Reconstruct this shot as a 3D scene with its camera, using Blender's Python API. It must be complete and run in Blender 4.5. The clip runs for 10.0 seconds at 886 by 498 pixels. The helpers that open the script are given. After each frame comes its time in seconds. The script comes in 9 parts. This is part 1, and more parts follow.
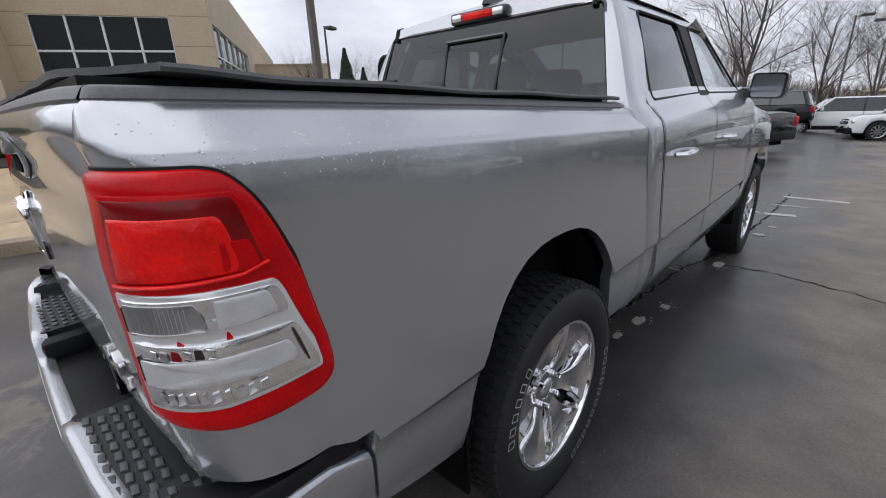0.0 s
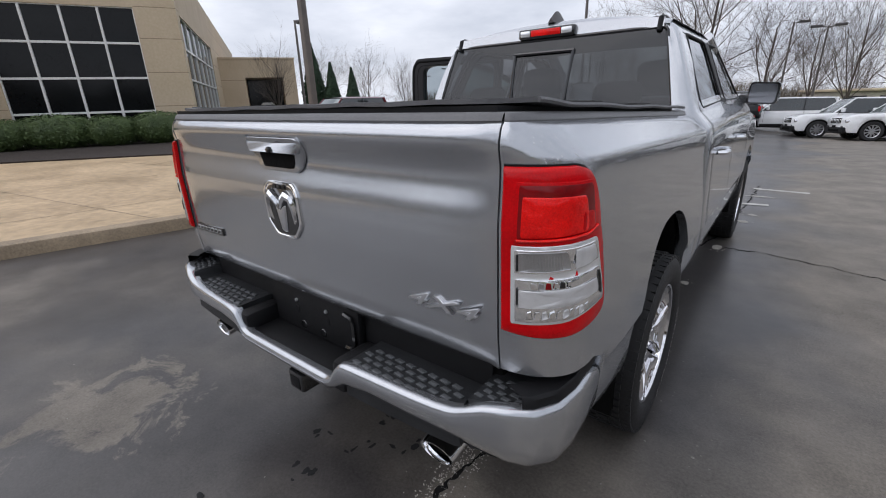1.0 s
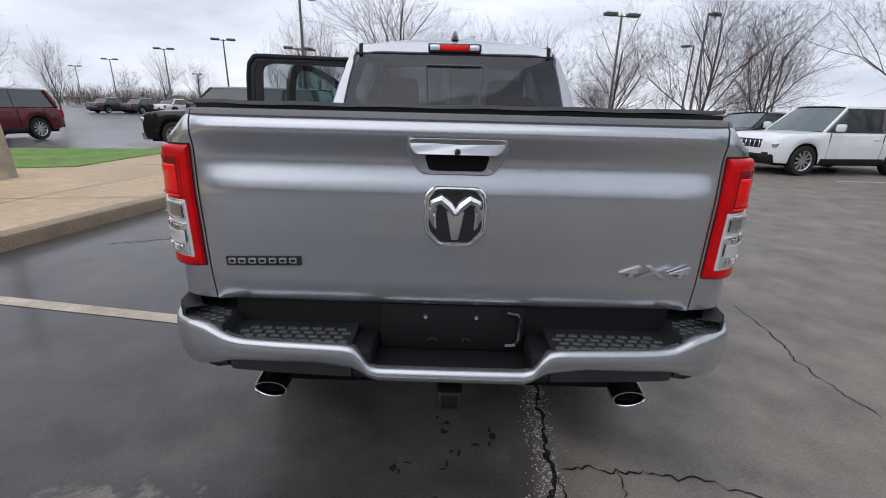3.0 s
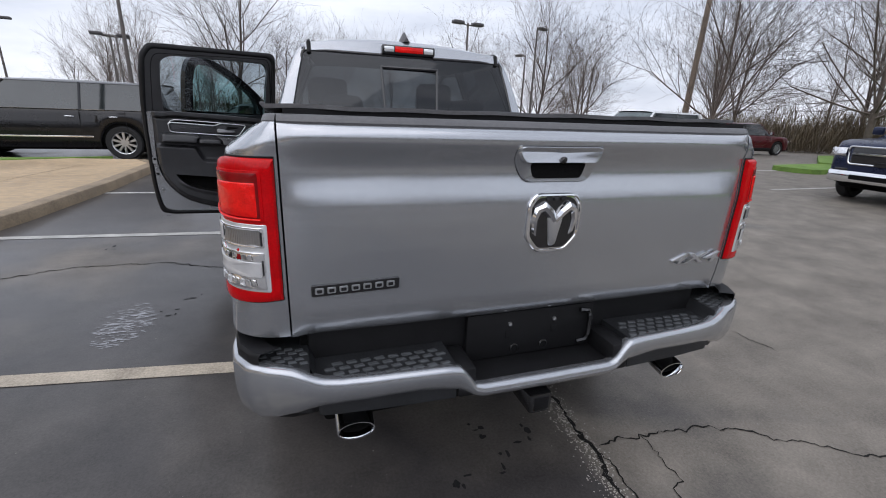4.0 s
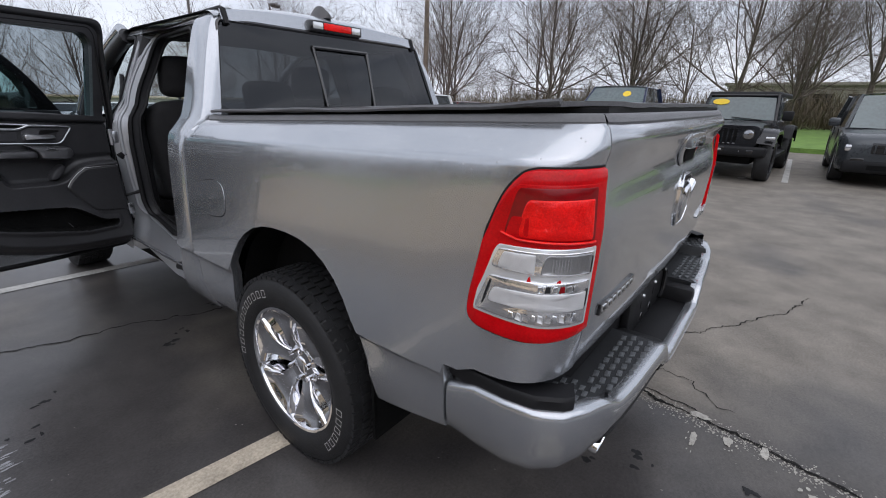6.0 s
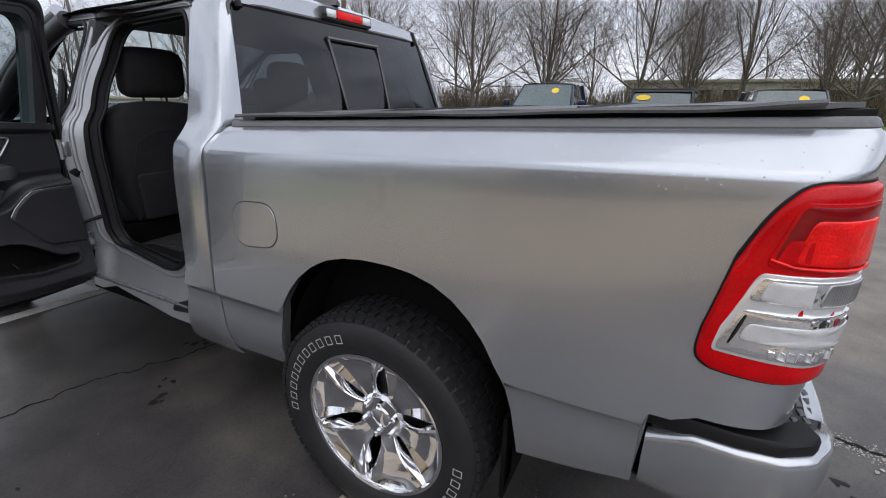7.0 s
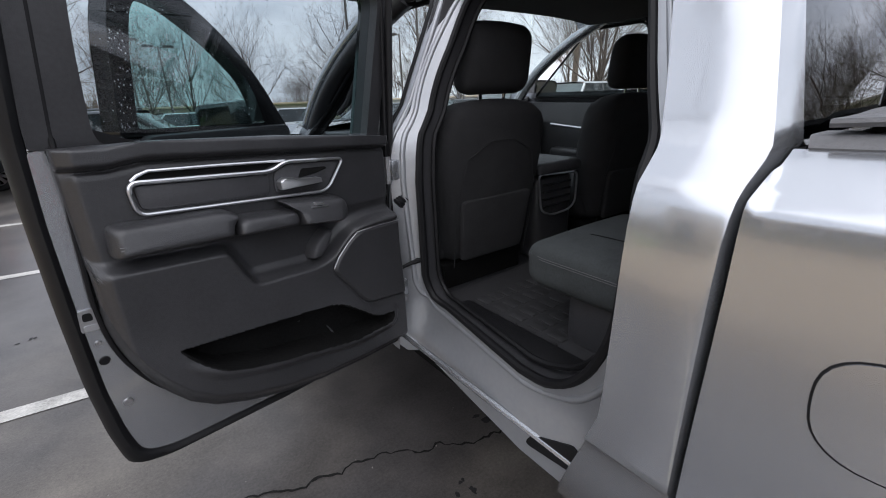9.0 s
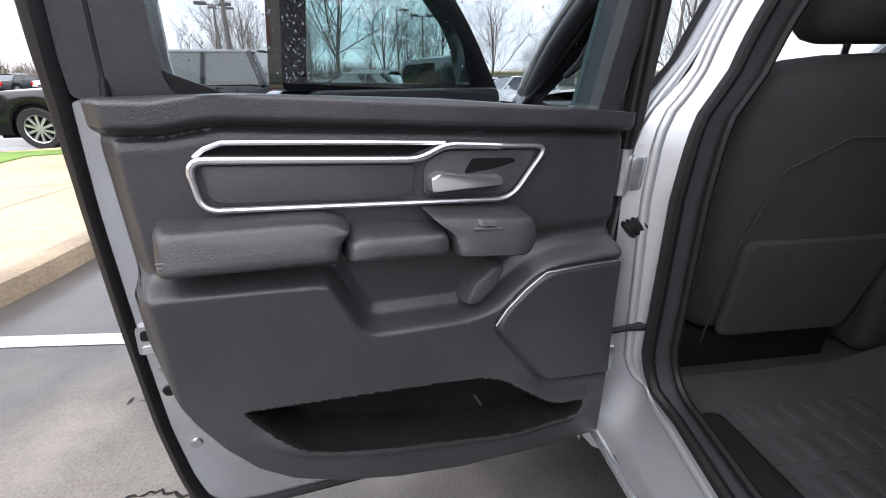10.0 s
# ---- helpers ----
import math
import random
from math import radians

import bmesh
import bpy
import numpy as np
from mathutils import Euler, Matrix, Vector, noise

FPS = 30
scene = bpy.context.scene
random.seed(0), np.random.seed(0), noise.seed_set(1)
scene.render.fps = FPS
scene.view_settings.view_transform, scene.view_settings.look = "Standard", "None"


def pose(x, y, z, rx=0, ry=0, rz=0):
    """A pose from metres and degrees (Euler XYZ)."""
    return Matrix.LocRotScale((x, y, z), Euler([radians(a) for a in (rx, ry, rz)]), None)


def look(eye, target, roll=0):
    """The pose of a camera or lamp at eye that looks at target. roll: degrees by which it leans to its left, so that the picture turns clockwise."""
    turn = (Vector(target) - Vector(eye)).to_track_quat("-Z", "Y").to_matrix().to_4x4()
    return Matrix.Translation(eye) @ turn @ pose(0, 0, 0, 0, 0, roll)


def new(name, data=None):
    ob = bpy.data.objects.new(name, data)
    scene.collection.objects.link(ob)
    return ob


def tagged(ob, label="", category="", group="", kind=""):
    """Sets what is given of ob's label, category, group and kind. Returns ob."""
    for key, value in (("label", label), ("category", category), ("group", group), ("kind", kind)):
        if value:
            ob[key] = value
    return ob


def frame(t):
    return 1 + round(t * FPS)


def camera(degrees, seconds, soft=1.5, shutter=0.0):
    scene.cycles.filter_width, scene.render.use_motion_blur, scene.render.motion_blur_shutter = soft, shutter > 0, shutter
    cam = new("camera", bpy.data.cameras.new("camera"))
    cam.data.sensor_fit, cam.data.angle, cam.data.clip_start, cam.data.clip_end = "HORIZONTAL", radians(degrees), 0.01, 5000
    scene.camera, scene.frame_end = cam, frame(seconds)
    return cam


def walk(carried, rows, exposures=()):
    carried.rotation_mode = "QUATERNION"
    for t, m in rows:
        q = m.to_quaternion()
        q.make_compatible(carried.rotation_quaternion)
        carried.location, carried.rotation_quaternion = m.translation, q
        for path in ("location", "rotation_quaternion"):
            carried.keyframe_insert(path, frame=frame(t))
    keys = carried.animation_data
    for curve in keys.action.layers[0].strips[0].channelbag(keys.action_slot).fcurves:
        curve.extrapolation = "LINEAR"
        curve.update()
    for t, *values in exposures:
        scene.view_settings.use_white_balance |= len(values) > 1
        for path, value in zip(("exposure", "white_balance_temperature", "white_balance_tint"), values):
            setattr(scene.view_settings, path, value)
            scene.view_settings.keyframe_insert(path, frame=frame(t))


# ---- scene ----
cam = camera(91.5, 10.0, 1.0)
PATH = [
    (0, (1.605, -0.114, 1.41), (0.298, 1.262, 0.779), -2.2),
    (0.5, (1.566, -0.468, 1.454), (0.256, 0.891, 0.791), -2.5),
    (1, (1.311, -0.826, 1.482), (0.136, 0.654, 0.829), -1.7),
    (1.5, (0.993, -1.039, 1.476), (-0.053, 0.534, 0.819), -0.6),
    (2, (0.635, -1.189, 1.478), (-0.085, 0.555, 0.814), 0.2),
    (2.5, (0.292, -1.34, 1.483), (-0.04, 0.521, 0.832), 0.7),
    (2.7, (0.175, -1.371, 1.476), (-0.031, 0.515, 0.842), 1.0),
    (4, (-0.77, -1.211, 1.475), (-0.148, 0.59, 0.867), 2.2),
    (4.5, (-1.074, -1.046, 1.455), (-0.238, 0.663, 0.839), 1.8),
    (5, (-1.358, -0.832, 1.464), (-0.317, 0.754, 0.831), 1.8),
    (5.5, (-1.656, -0.604, 1.481), (-0.334, 0.753, 0.838), 1.2),
    (6.8, (-1.896, 0.21, 1.458), (-0.255, 1.148, 0.805), 1.0),
    (7, (-1.936, 0.343, 1.475), (-0.258, 1.212, 0.82), 0.7),
    (7.5, (-1.899, 0.654, 1.46), (-0.192, 1.465, 0.804), 0.3),
    (8, (-1.776, 0.977, 1.473), (-0.208, 2.033, 0.822), -1.7),
    (8.5, (-1.723, 1.282, 1.457), (-0.327, 2.556, 0.803), -0.8),
    (9, (-1.66, 1.564, 1.467), (-0.562, 3.096, 0.797), -2.2),
    (9.5, (-1.525, 1.822, 1.439), (-0.866, 3.578, 0.744), -2.3),
    (10, (-1.411, 2.067, 1.424), (-1.173, 3.9, 0.661), -0.5),
]
walk(cam, [(t, look(eye, target, roll)) for t, eye, target, roll in PATH], [(0, 0.38, 6200, 13), (3, 0.42, 6080, 13), (5.7, 0.5, 6080, 13), (7, 0.61, 6120, 13), (8.5, 0.92, 6150, 13), (9, 1.0, 6180, 13), (9.5, 1.6, 6280, 14), (10, 1.95, 6300, 14)])

# ---------- light ----------
world = bpy.data.worlds.new("overcast_sky")
scene.world = world
world.use_nodes = True
wn = world.node_tree.nodes
wl = world.node_tree.links
wn.clear()
w_out = wn.new("ShaderNodeOutputWorld")
w_bg = wn.new("ShaderNodeBackground")
w_sky = wn.new("ShaderNodeTexSky")
w_sky.sky_type = "NISHITA"
w_sky.sun_disc = False
w_sky.sun_elevation = radians(55)
w_sky.sun_rotation = radians(222)
w_sky.air_density = 1.0
w_sky.dust_density = 4.0
w_scale = wn.new("ShaderNodeVectorMath")
w_scale.operation = "SCALE"
w_scale.inputs["Scale"].default_value = 0.10
w_tc = wn.new("ShaderNodeTexCoord")
w_map = wn.new("ShaderNodeMapping")
w_map.inputs["Scale"].default_value = (1.0, 1.0, 3.2)
w_noise = wn.new("ShaderNodeTexNoise")
w_noise.inputs["Scale"].default_value = 2.6
w_noise.inputs["Detail"].default_value = 6.0
w_noise.inputs["Roughness"].default_value = 0.55
w_ramp = wn.new("ShaderNodeValToRGB")
w_ramp.color_ramp.elements[0].position = 0.34
w_ramp.color_ramp.elements[0].color = (0.52, 0.545, 0.59, 1)
w_ramp.color_ramp.elements[1].position = 0.66
w_ramp.color_ramp.elements[1].color = (0.84, 0.85, 0.87, 1)
w_mix = wn.new("ShaderNodeMix")
w_mix.data_type = "RGBA"
w_mix.inputs["Factor"].default_value = 0.9
wl.new(w_tc.outputs["Generated"], w_map.inputs["Vector"])
wl.new(w_map.outputs["Vector"], w_noise.inputs["Vector"])
wl.new(w_noise.outputs["Fac"], w_ramp.inputs["Fac"])
wl.new(w_sky.outputs["Color"], w_scale.inputs[0])
wl.new(w_scale.outputs["Vector"], w_mix.inputs["A"])
wl.new(w_ramp.outputs["Color"], w_mix.inputs["B"])
wl.new(w_mix.outputs["Result"], w_bg.inputs["Color"])
w_bg.inputs["Strength"].default_value = 1.0
wl.new(w_bg.outputs["Background"], w_out.inputs["Surface"])

sun = new("sun", bpy.data.lights.new("sun", "SUN"))
sun.data.energy = 0.8
sun.data.angle = radians(85)
sun.data.color = (1.0, 0.97, 0.93)
sun.matrix_world = look((-8, -9, 17), (0, 0, 0))


# ---------- materials ----------
def material(name, color, rough=0.5, metal=0.0, coat=0.0, vary=0.0, scale=8.0, bump=0.0, bump_scale=60.0, spec=0.5,
             rough_vary=0.0, tint=None, coat_rough=0.04, per_object=0.0):
    """A principled material with variation at two scales, relief, and a shift from object to object."""
    m = bpy.data.materials.new(name)
    m.use_nodes = True
    n, l = m.node_tree.nodes, m.node_tree.links
    b = n["Principled BSDF"]
    b.inputs["Base Color"].default_value = (*color, 1)
    b.inputs["Roughness"].default_value = rough
    b.inputs["Metallic"].default_value = metal
    b.inputs["Coat Weight"].default_value = coat
    b.inputs["Coat Roughness"].default_value = coat_rough
    b.inputs["Specular IOR Level"].default_value = spec
    tc = n.new("ShaderNodeTexCoord")
    if vary or rough_vary:
        big = n.new("ShaderNodeTexNoise")
        big.inputs["Scale"].default_value = scale
        big.inputs["Detail"].default_value = 5
        fine = n.new("ShaderNodeTexNoise")
        fine.inputs["Scale"].default_value = scale * 14
        fine.inputs["Detail"].default_value = 3
        l.new(tc.outputs["Object"], big.inputs["Vector"])
        l.new(tc.outputs["Object"], fine.inputs["Vector"])
        add = n.new("ShaderNodeMath")
        add.operation = "MULTIPLY_ADD"
        add.inputs[1].default_value = 0.45
        l.new(fine.outputs["Fac"], add.inputs[0])
        half = n.new("ShaderNodeMath")
        half.operation = "MULTIPLY"
        half.inputs[1].default_value = 0.55
        l.new(big.outputs["Fac"], half.inputs[0])
        l.new(half.outputs[0], add.inputs[2])
        if vary:
            ramp = n.new("ShaderNodeValToRGB")
            dark = [c * (1 - vary) for c in color]
            light = tint if tint else [min(1, c * (1 + vary)) for c in color]
            ramp.color_ramp.elements[0].position = 0.32
            ramp.color_ramp.elements[0].color = (*dark, 1)
            ramp.color_ramp.elements[1].position = 0.68
            ramp.color_ramp.elements[1].color = (*light, 1)
            l.new(add.outputs[0], ramp.inputs["Fac"])
            last = ramp.outputs["Color"]
            if per_object:
                info = n.new("ShaderNodeObjectInfo")
                mr = n.new("ShaderNodeMapRange")
                mr.inputs["To Min"].default_value = 1 - per_object
                mr.inputs["To Max"].default_value = 1 + per_object
                l.new(info.outputs["Random"], mr.inputs["Value"])
                vm = n.new("ShaderNodeVectorMath")
                vm.operation = "SCALE"
                l.new(last, vm.inputs[0])
                l.new(mr.outputs["Result"], vm.inputs["Scale"])
                last = vm.outputs["Vector"]
            l.new(last, b.inputs["Base Color"])
        if rough_vary:
            mr = n.new("ShaderNodeMapRange")
            mr.inputs["From Min"].default_value = 0.35
            mr.inputs["From Max"].default_value = 0.65
            mr.inputs["To Min"].default_value = max(0.02, rough - rough_vary)
            mr.inputs["To Max"].default_value = min(1, rough + rough_vary)
            l.new(add.outputs[0], mr.inputs["Value"])
            l.new(mr.outputs["Result"], b.inputs["Roughness"])
    if bump:
        tex = n.new("ShaderNodeTexNoise")
        tex.inputs["Scale"].default_value = bump_scale
        tex.inputs["Detail"].default_value = 4
        bp = n.new("ShaderNodeBump")
        bp.inputs["Strength"].default_value = bump
        bp.inputs["Distance"].default_value = 0.01
        l.new(tc.outputs["Object"], tex.inputs["Vector"])
        l.new(tex.outputs["Fac"], bp.inputs["Height"])
        l.new(bp.outputs["Normal"], b.inputs["Normal"])
    return m


def glass(name, color, rough=0.0, alpha_mix=0.6):
    """A thin pane: part of the light goes straight through in the glass's colour, the rest is mirrored by Fresnel."""
    m = bpy.data.materials.new(name)
    m.use_nodes = True
    n, l = m.node_tree.nodes, m.node_tree.links
    n.clear()
    out = n.new("ShaderNodeOutputMaterial")
    tr = n.new("ShaderNodeBsdfTransparent")
    tr.inputs["Color"].default_value = (*color, 1)
    gl = n.new("ShaderNodeBsdfGlossy")
    gl.inputs["Roughness"].default_value = rough
    gl.inputs["Color"].default_value = (0.95, 0.97, 1, 1)
    lw = n.new("ShaderNodeLayerWeight")
    lw.inputs["Blend"].default_value = 0.5
    pw = n.new("ShaderNodeMath")
    pw.operation = "POWER"
    pw.inputs[1].default_value = 4.5
    l.new(lw.outputs["Facing"], pw.inputs[0])
    fr = n.new("ShaderNodeMath")
    fr.operation = "MULTIPLY_ADD"
    fr.inputs[1].default_value = 0.9
    fr.inputs[2].default_value = alpha_mix
    fr.use_clamp = True
    l.new(pw.outputs[0], fr.inputs[0])
    mx = n.new("ShaderNodeMixShader")
    l.new(fr.outputs[0], mx.inputs["Fac"])
    l.new(tr.outputs["BSDF"], mx.inputs[1])
    l.new(gl.outputs["BSDF"], mx.inputs[2])
    l.new(mx.outputs["Shader"], out.inputs["Surface"])
    return m


def asphalt_material():
    m = bpy.data.materials.new("wet_asphalt")
    m.use_nodes = True
    n, l = m.node_tree.nodes, m.node_tree.links
    b = n["Principled BSDF"]
    tc = n.new("ShaderNodeTexCoord")

    def noise_at(scale, detail=4.0, rough=0.55, warp=0.0):
        t = n.new("ShaderNodeTexNoise")
        t.inputs["Scale"].default_value = scale
        t.inputs["Detail"].default_value = detail
        t.inputs["Roughness"].default_value = rough
        t.inputs["Distortion"].default_value = warp
        l.new(tc.outputs["Object"], t.inputs["Vector"])
        return t

    def remap(src, a, c, lo, hi):
        r = n.new("ShaderNodeMapRange")
        r.inputs["From Min"].default_value = a
        r.inputs["From Max"].default_value = c
        r.inputs["To Min"].default_value = lo
        r.inputs["To Max"].default_value = hi
        l.new(src, r.inputs["Value"])
        return r.outputs["Result"]

    sep = n.new("ShaderNodeSeparateXYZ")
    l.new(tc.outputs["Object"], sep.inputs[0])
    def lin(ax, ay, c):
        p = n.new("ShaderNodeVectorMath")
        p.operation = "DOT_PRODUCT"
        l.new(tc.outputs["Object"], p.inputs[0])
        p.inputs[1].default_value = (ax, ay, 0)
        q = n.new("ShaderNodeMath")
        q.operation = "ADD"
        q.inputs[1].default_value = c
        l.new(p.outputs["Value"], q.inputs[0])
        return q.outputs[0]

    def times(a, c):
        q = n.new("ShaderNodeMath")
        q.operation = "MULTIPLY"
        l.new(a, q.inputs[0])
        l.new(c, q.inputs[1])
        return q.outputs[0]

    # the slab behind the seam and the cross crack has drained further than the rest
    slab = times(remap(lin(1, -0.16, -0.36), 0.0, 0.10, 0.0, 0.16), remap(lin(0.34, 1, -0.42), -0.10, 0.12, 1.0, 0.0))
    d_sum = n.new("ShaderNodeMath")
    d_sum.operation = "ADD"
    l.new(remap(sep.outputs["X"], 1.1, 2.6, 0.0, 0.32), d_sum.inputs[0])
    l.new(slab, d_sum.inputs[1])
    drain = d_sum.outputs[0]
    lev = n.new("ShaderNodeMath")
    lev.operation = "SUBTRACT"
    l.new(noise_at(0.42, 4, 0.5, 0.15).outputs["Fac"], lev.inputs[0])
    l.new(drain, lev.inputs[1])
    wet = remap(lev.outputs[0], 0.30, 0.47, 0.0, 1.0)
    crisp = remap(noise_at(0.75, 5, 0.55, 0.3).outputs["Fac"], 0.50, 0.68, 1.0, 0.72)
    kept = n.new("ShaderNodeMath")
    kept.operation = "MULTIPLY"
    l.new(wet, kept.inputs[0])
    l.new(crisp, kept.inputs[1])
    wet = kept.outputs[0]
    # a scoured dry patch in the bay behind the truck
    arm = n.new("ShaderNodeVectorMath")
    arm.operation = "DISTANCE"
    sq = n.new("ShaderNodeMapping")
    sq.inputs["Location"].default_value = (1.27, 0.46, 0)
    sq.inputs["Rotation"].default_value = (0, 0, 0)
    sq.inputs["Scale"].default_value = (1.0, 1.0, 0.0)
    l.new(tc.outputs["Object"], sq.inputs["Vector"])
    l.new(sq.outputs["Vector"], arm.inputs[0])
    ragged = n.new("ShaderNodeMath")
    ragged.operation = "MULTIPLY_ADD"
    ragged.inputs[1].default_value = 1.7
    l.new(noise_at(3.4, 9, 0.7, 0.6).outputs["Fac"], ragged.inputs[0])
    l.new(arm.outputs["Value"], ragged.inputs[2])
    wet = times(wet, remap(ragged.outputs[0], 1.12, 1.24, 0.15, 1.0))
    film = remap(noise_at(0.5, 4, 0.5, 0.4).outputs["Fac"], 0.34, 0.64, 0.0, 1.0)
    speck = noise_at(75, 6, 0.8)
    stain = noise_at(2.2, 6, 0.65)
    dry = n.new("ShaderNodeValToRGB")
    dry.color_ramp.elements[0].color = (0.100, 0.089, 0.076, 1)
    dry.color_ramp.elements[1].color = (0.275, 0.246, 0.208, 1)
    dry.color_ramp.elements[0].position = 0.36
    dry.color_ramp.elements[1].position = 0.66
    add = n.new("ShaderNodeMath")
    add.operation = "MULTIPLY_ADD"
    add.inputs[1].default_value = 0.5
    l.new(speck.outputs["Fac"], add.inputs[0])
    half = n.new("ShaderNodeMath")
    half.operation = "MULTIPLY"
    half.inputs[1].default_value = 0.5
    l.new(stain.outputs["Fac"], half.inputs[0])
    l.new(half.outputs[0], add.inputs[2])
    l.new(add.outputs[0], dry.inputs["Fac"])
    mix = n.new("ShaderNodeMix")
    mix.data_type = "RGBA"
    mix.blend_type = "MULTIPLY"
    l.new(wet, mix.inputs["Factor"])
    l.new(dry.outputs["Color"], mix.inputs["A"])
    mix.inputs["B"].default_value = (0.295, 0.305, 0.350, 1)
    l.new(mix.outputs["Result"], b.inputs["Base Color"])
    l.new(remap(wet, 0, 1, 0.62, 0.36), b.inputs["Roughness"])
    b.inputs["Specular IOR Level"].default_value = 0.24
    low = n.new("ShaderNodeMath")
    low.operation = "MULTIPLY"
    l.new(wet, low.inputs[0])
    l.new(film, low.inputs[1])
    l.new(remap(low.outputs[0], 0, 1, 0.22, 0.12), b.inputs["Coat Roughness"])
    l.new(remap(wet, 0, 1, 0.03, 0.40), b.inputs["Coat Weight"])
    b.inputs["Coat IOR"].default_value = 1.38
    grit = noise_at(150, 3)
    hgt = n.new("ShaderNodeBump")
    hgt.inputs["Distance"].default_value = 0.006
    l.new(remap(low.outputs[0], 0, 1, 0.26, 0.04), hgt.inputs["Strength"])
    l.new(grit.outputs["Fac"], hgt.inputs["Height"])
    l.new(hgt.outputs["Normal"], b.inputs["Normal"])
    return m


PAINT = material("silver_metallic_paint", (0.44, 0.455, 0.48), 0.245, 0.80, 0.9, 0.03, 3.0, coat_rough=0.03)
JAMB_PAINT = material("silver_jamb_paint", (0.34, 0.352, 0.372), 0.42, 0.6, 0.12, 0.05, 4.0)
BLACK_PLASTIC = material("black_textured_plastic", (0.009, 0.009, 0.010), 0.5, 0, 0, 0.25, 10, 0.25, 500, spec=0.22)
STEP_PLASTIC = material("step_pad_plastic", (0.020, 0.021, 0.023), 0.45, 0, 0, 0.3, 12, 0.2, 400, spec=0.35)
TREAD_PLASTIC = material("worn_tread_plastic", (0.075, 0.08, 0.085), 0.42, 0, 0, 0.3, 30, 0.2, 400)
RAIL_PLASTIC = material("grey_rail_plastic", (0.12, 0.12, 0.125), 0.42, 0, 0, 0.15, 8, 0.2, 400)
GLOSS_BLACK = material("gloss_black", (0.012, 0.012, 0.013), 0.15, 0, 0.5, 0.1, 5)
VINYL = material("black_vinyl", (0.10, 0.10, 0.105), 0.5, 0, 0, 0.3, 5, 0.25, 300, rough_vary=0.12)
RUBBER = material("tyre_rubber", (0.012, 0.012, 0.013), 0.62, 0, 0, 0.35, 14, 0.2, 220)
SEAL = material("rubber_seal", (0.007, 0.007, 0.008), 0.55, 0, 0, 0.2, 20, spec=0.25)
CHROME = material("chrome", (0.82, 0.83, 0.85), 0.07, 1.0)
WHEEL_CHROME = material("polished_alloy", (0.80, 0.80, 0.82), 0.09, 1.0, 0, 0.15, 12, 0.04, 30)
DARK_CHROME = material("dark_chrome", (0.34, 0.345, 0.36), 0.12, 1.0)
MAT_RUBBER = material("floor_mat_rubber", (0.028, 0.028, 0.030), 0.72, 0, 0, 0.2, 20, 0.2, 300)
STITCH = material("pale_stitching", (0.11, 0.112, 0.115), 0.7)
SATIN = material("satin_silver_trim", (0.62, 0.63, 0.65), 0.28, 0.9)
STEEL = material("galvanised_steel", (0.45, 0.45, 0.46), 0.38, 0.9, 0, 0.15, 20)
WHITE_LETTER = material("white_rubber", (0.45, 0.445, 0.43), 0.6, 0, 0, 0.12, 60)
RED_LENS = material("red_lens", (0.52, 0.0008, 0.003), 0.24, 0, 0.08, 0.25, 14, spec=0.2)
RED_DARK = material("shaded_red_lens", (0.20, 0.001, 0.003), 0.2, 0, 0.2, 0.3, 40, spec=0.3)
RED_DEEP = material("red_reflector", (0.92, 0.006, 0.004), 0.2, 0.0, 0.15, 0.35, 18, 0.5, 45, spec=0.25)
CLEAR_LENS = material("clear_lens_reflector", (0.80, 0.80, 0.81), 0.12, 0.88, 1.0, 0.15, 20, 0.07, 70)
LENS_LINE = material("bright_lens_edge", (0.8, 0.81, 0.82), 0.15, 0.5, 1.0)
FROSTED = material("frosted_lens", (0.62, 0.62, 0.63), 0.3, 0.25, 1.0, 0.12, 30)
DARK_GLASS = glass("privacy_glass", (0.085, 0.091, 0.097), 0.0, 0.05)
DOOR_GLASS = glass("door_glass", (0.44, 0.49, 0.51), 0.0, 0.06)
FRONT_GLASS = glass("front_door_glass", (0.50, 0.74, 0.71), 0.0, 0.06)
CLEAR_GLASS = glass("windscreen_glass", (0.72, 0.78, 0.77), 0.0, 0.06)
CAR_GLASS = material("car_window_glass", (0.02, 0.026, 0.028), 0.04, 0, 1.0, 0.3, 2)
SCREEN_GLASS = material("windscreen_reflecting_sky", (0.05, 0.075, 0.075), 0.05, 0, 1.0, 0.3, 1.2)
CLOTH = material("black_seat_cloth", (0.019, 0.019, 0.021), 0.9, 0, 0, 0.3, 16, 0.5, 420)
CLOTH_GREY = material("dark_grey_seat_cloth", (0.046, 0.052, 0.054), 0.9, 0, 0, 0.25, 12, 0.5, 420)
TRIM = material("black_soft_trim", (0.032, 0.032, 0.0345), 0.31, 0, 0, 0.2, 9, 0.18, 420, spec=0.5)
TRIM_GREY = material("dark_grey_trim", (0.048, 0.048, 0.052), 0.45, 0, 0, 0.15, 9, 0.2, 400, spec=0.35)
HEADLINER = material("black_headliner", (0.02, 0.02, 0.022), 0.95, 0, 0, 0.2, 20, 0.3, 300)
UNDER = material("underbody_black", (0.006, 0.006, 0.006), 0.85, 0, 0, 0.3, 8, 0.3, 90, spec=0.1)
ASPHALT = asphalt_material()
WHITE_LINE = material("white_line_paint", (0.42, 0.41, 0.385), 0.6, 0, 0, 0.45, 6, 0.3, 120, tint=(0.60, 0.585, 0.55))
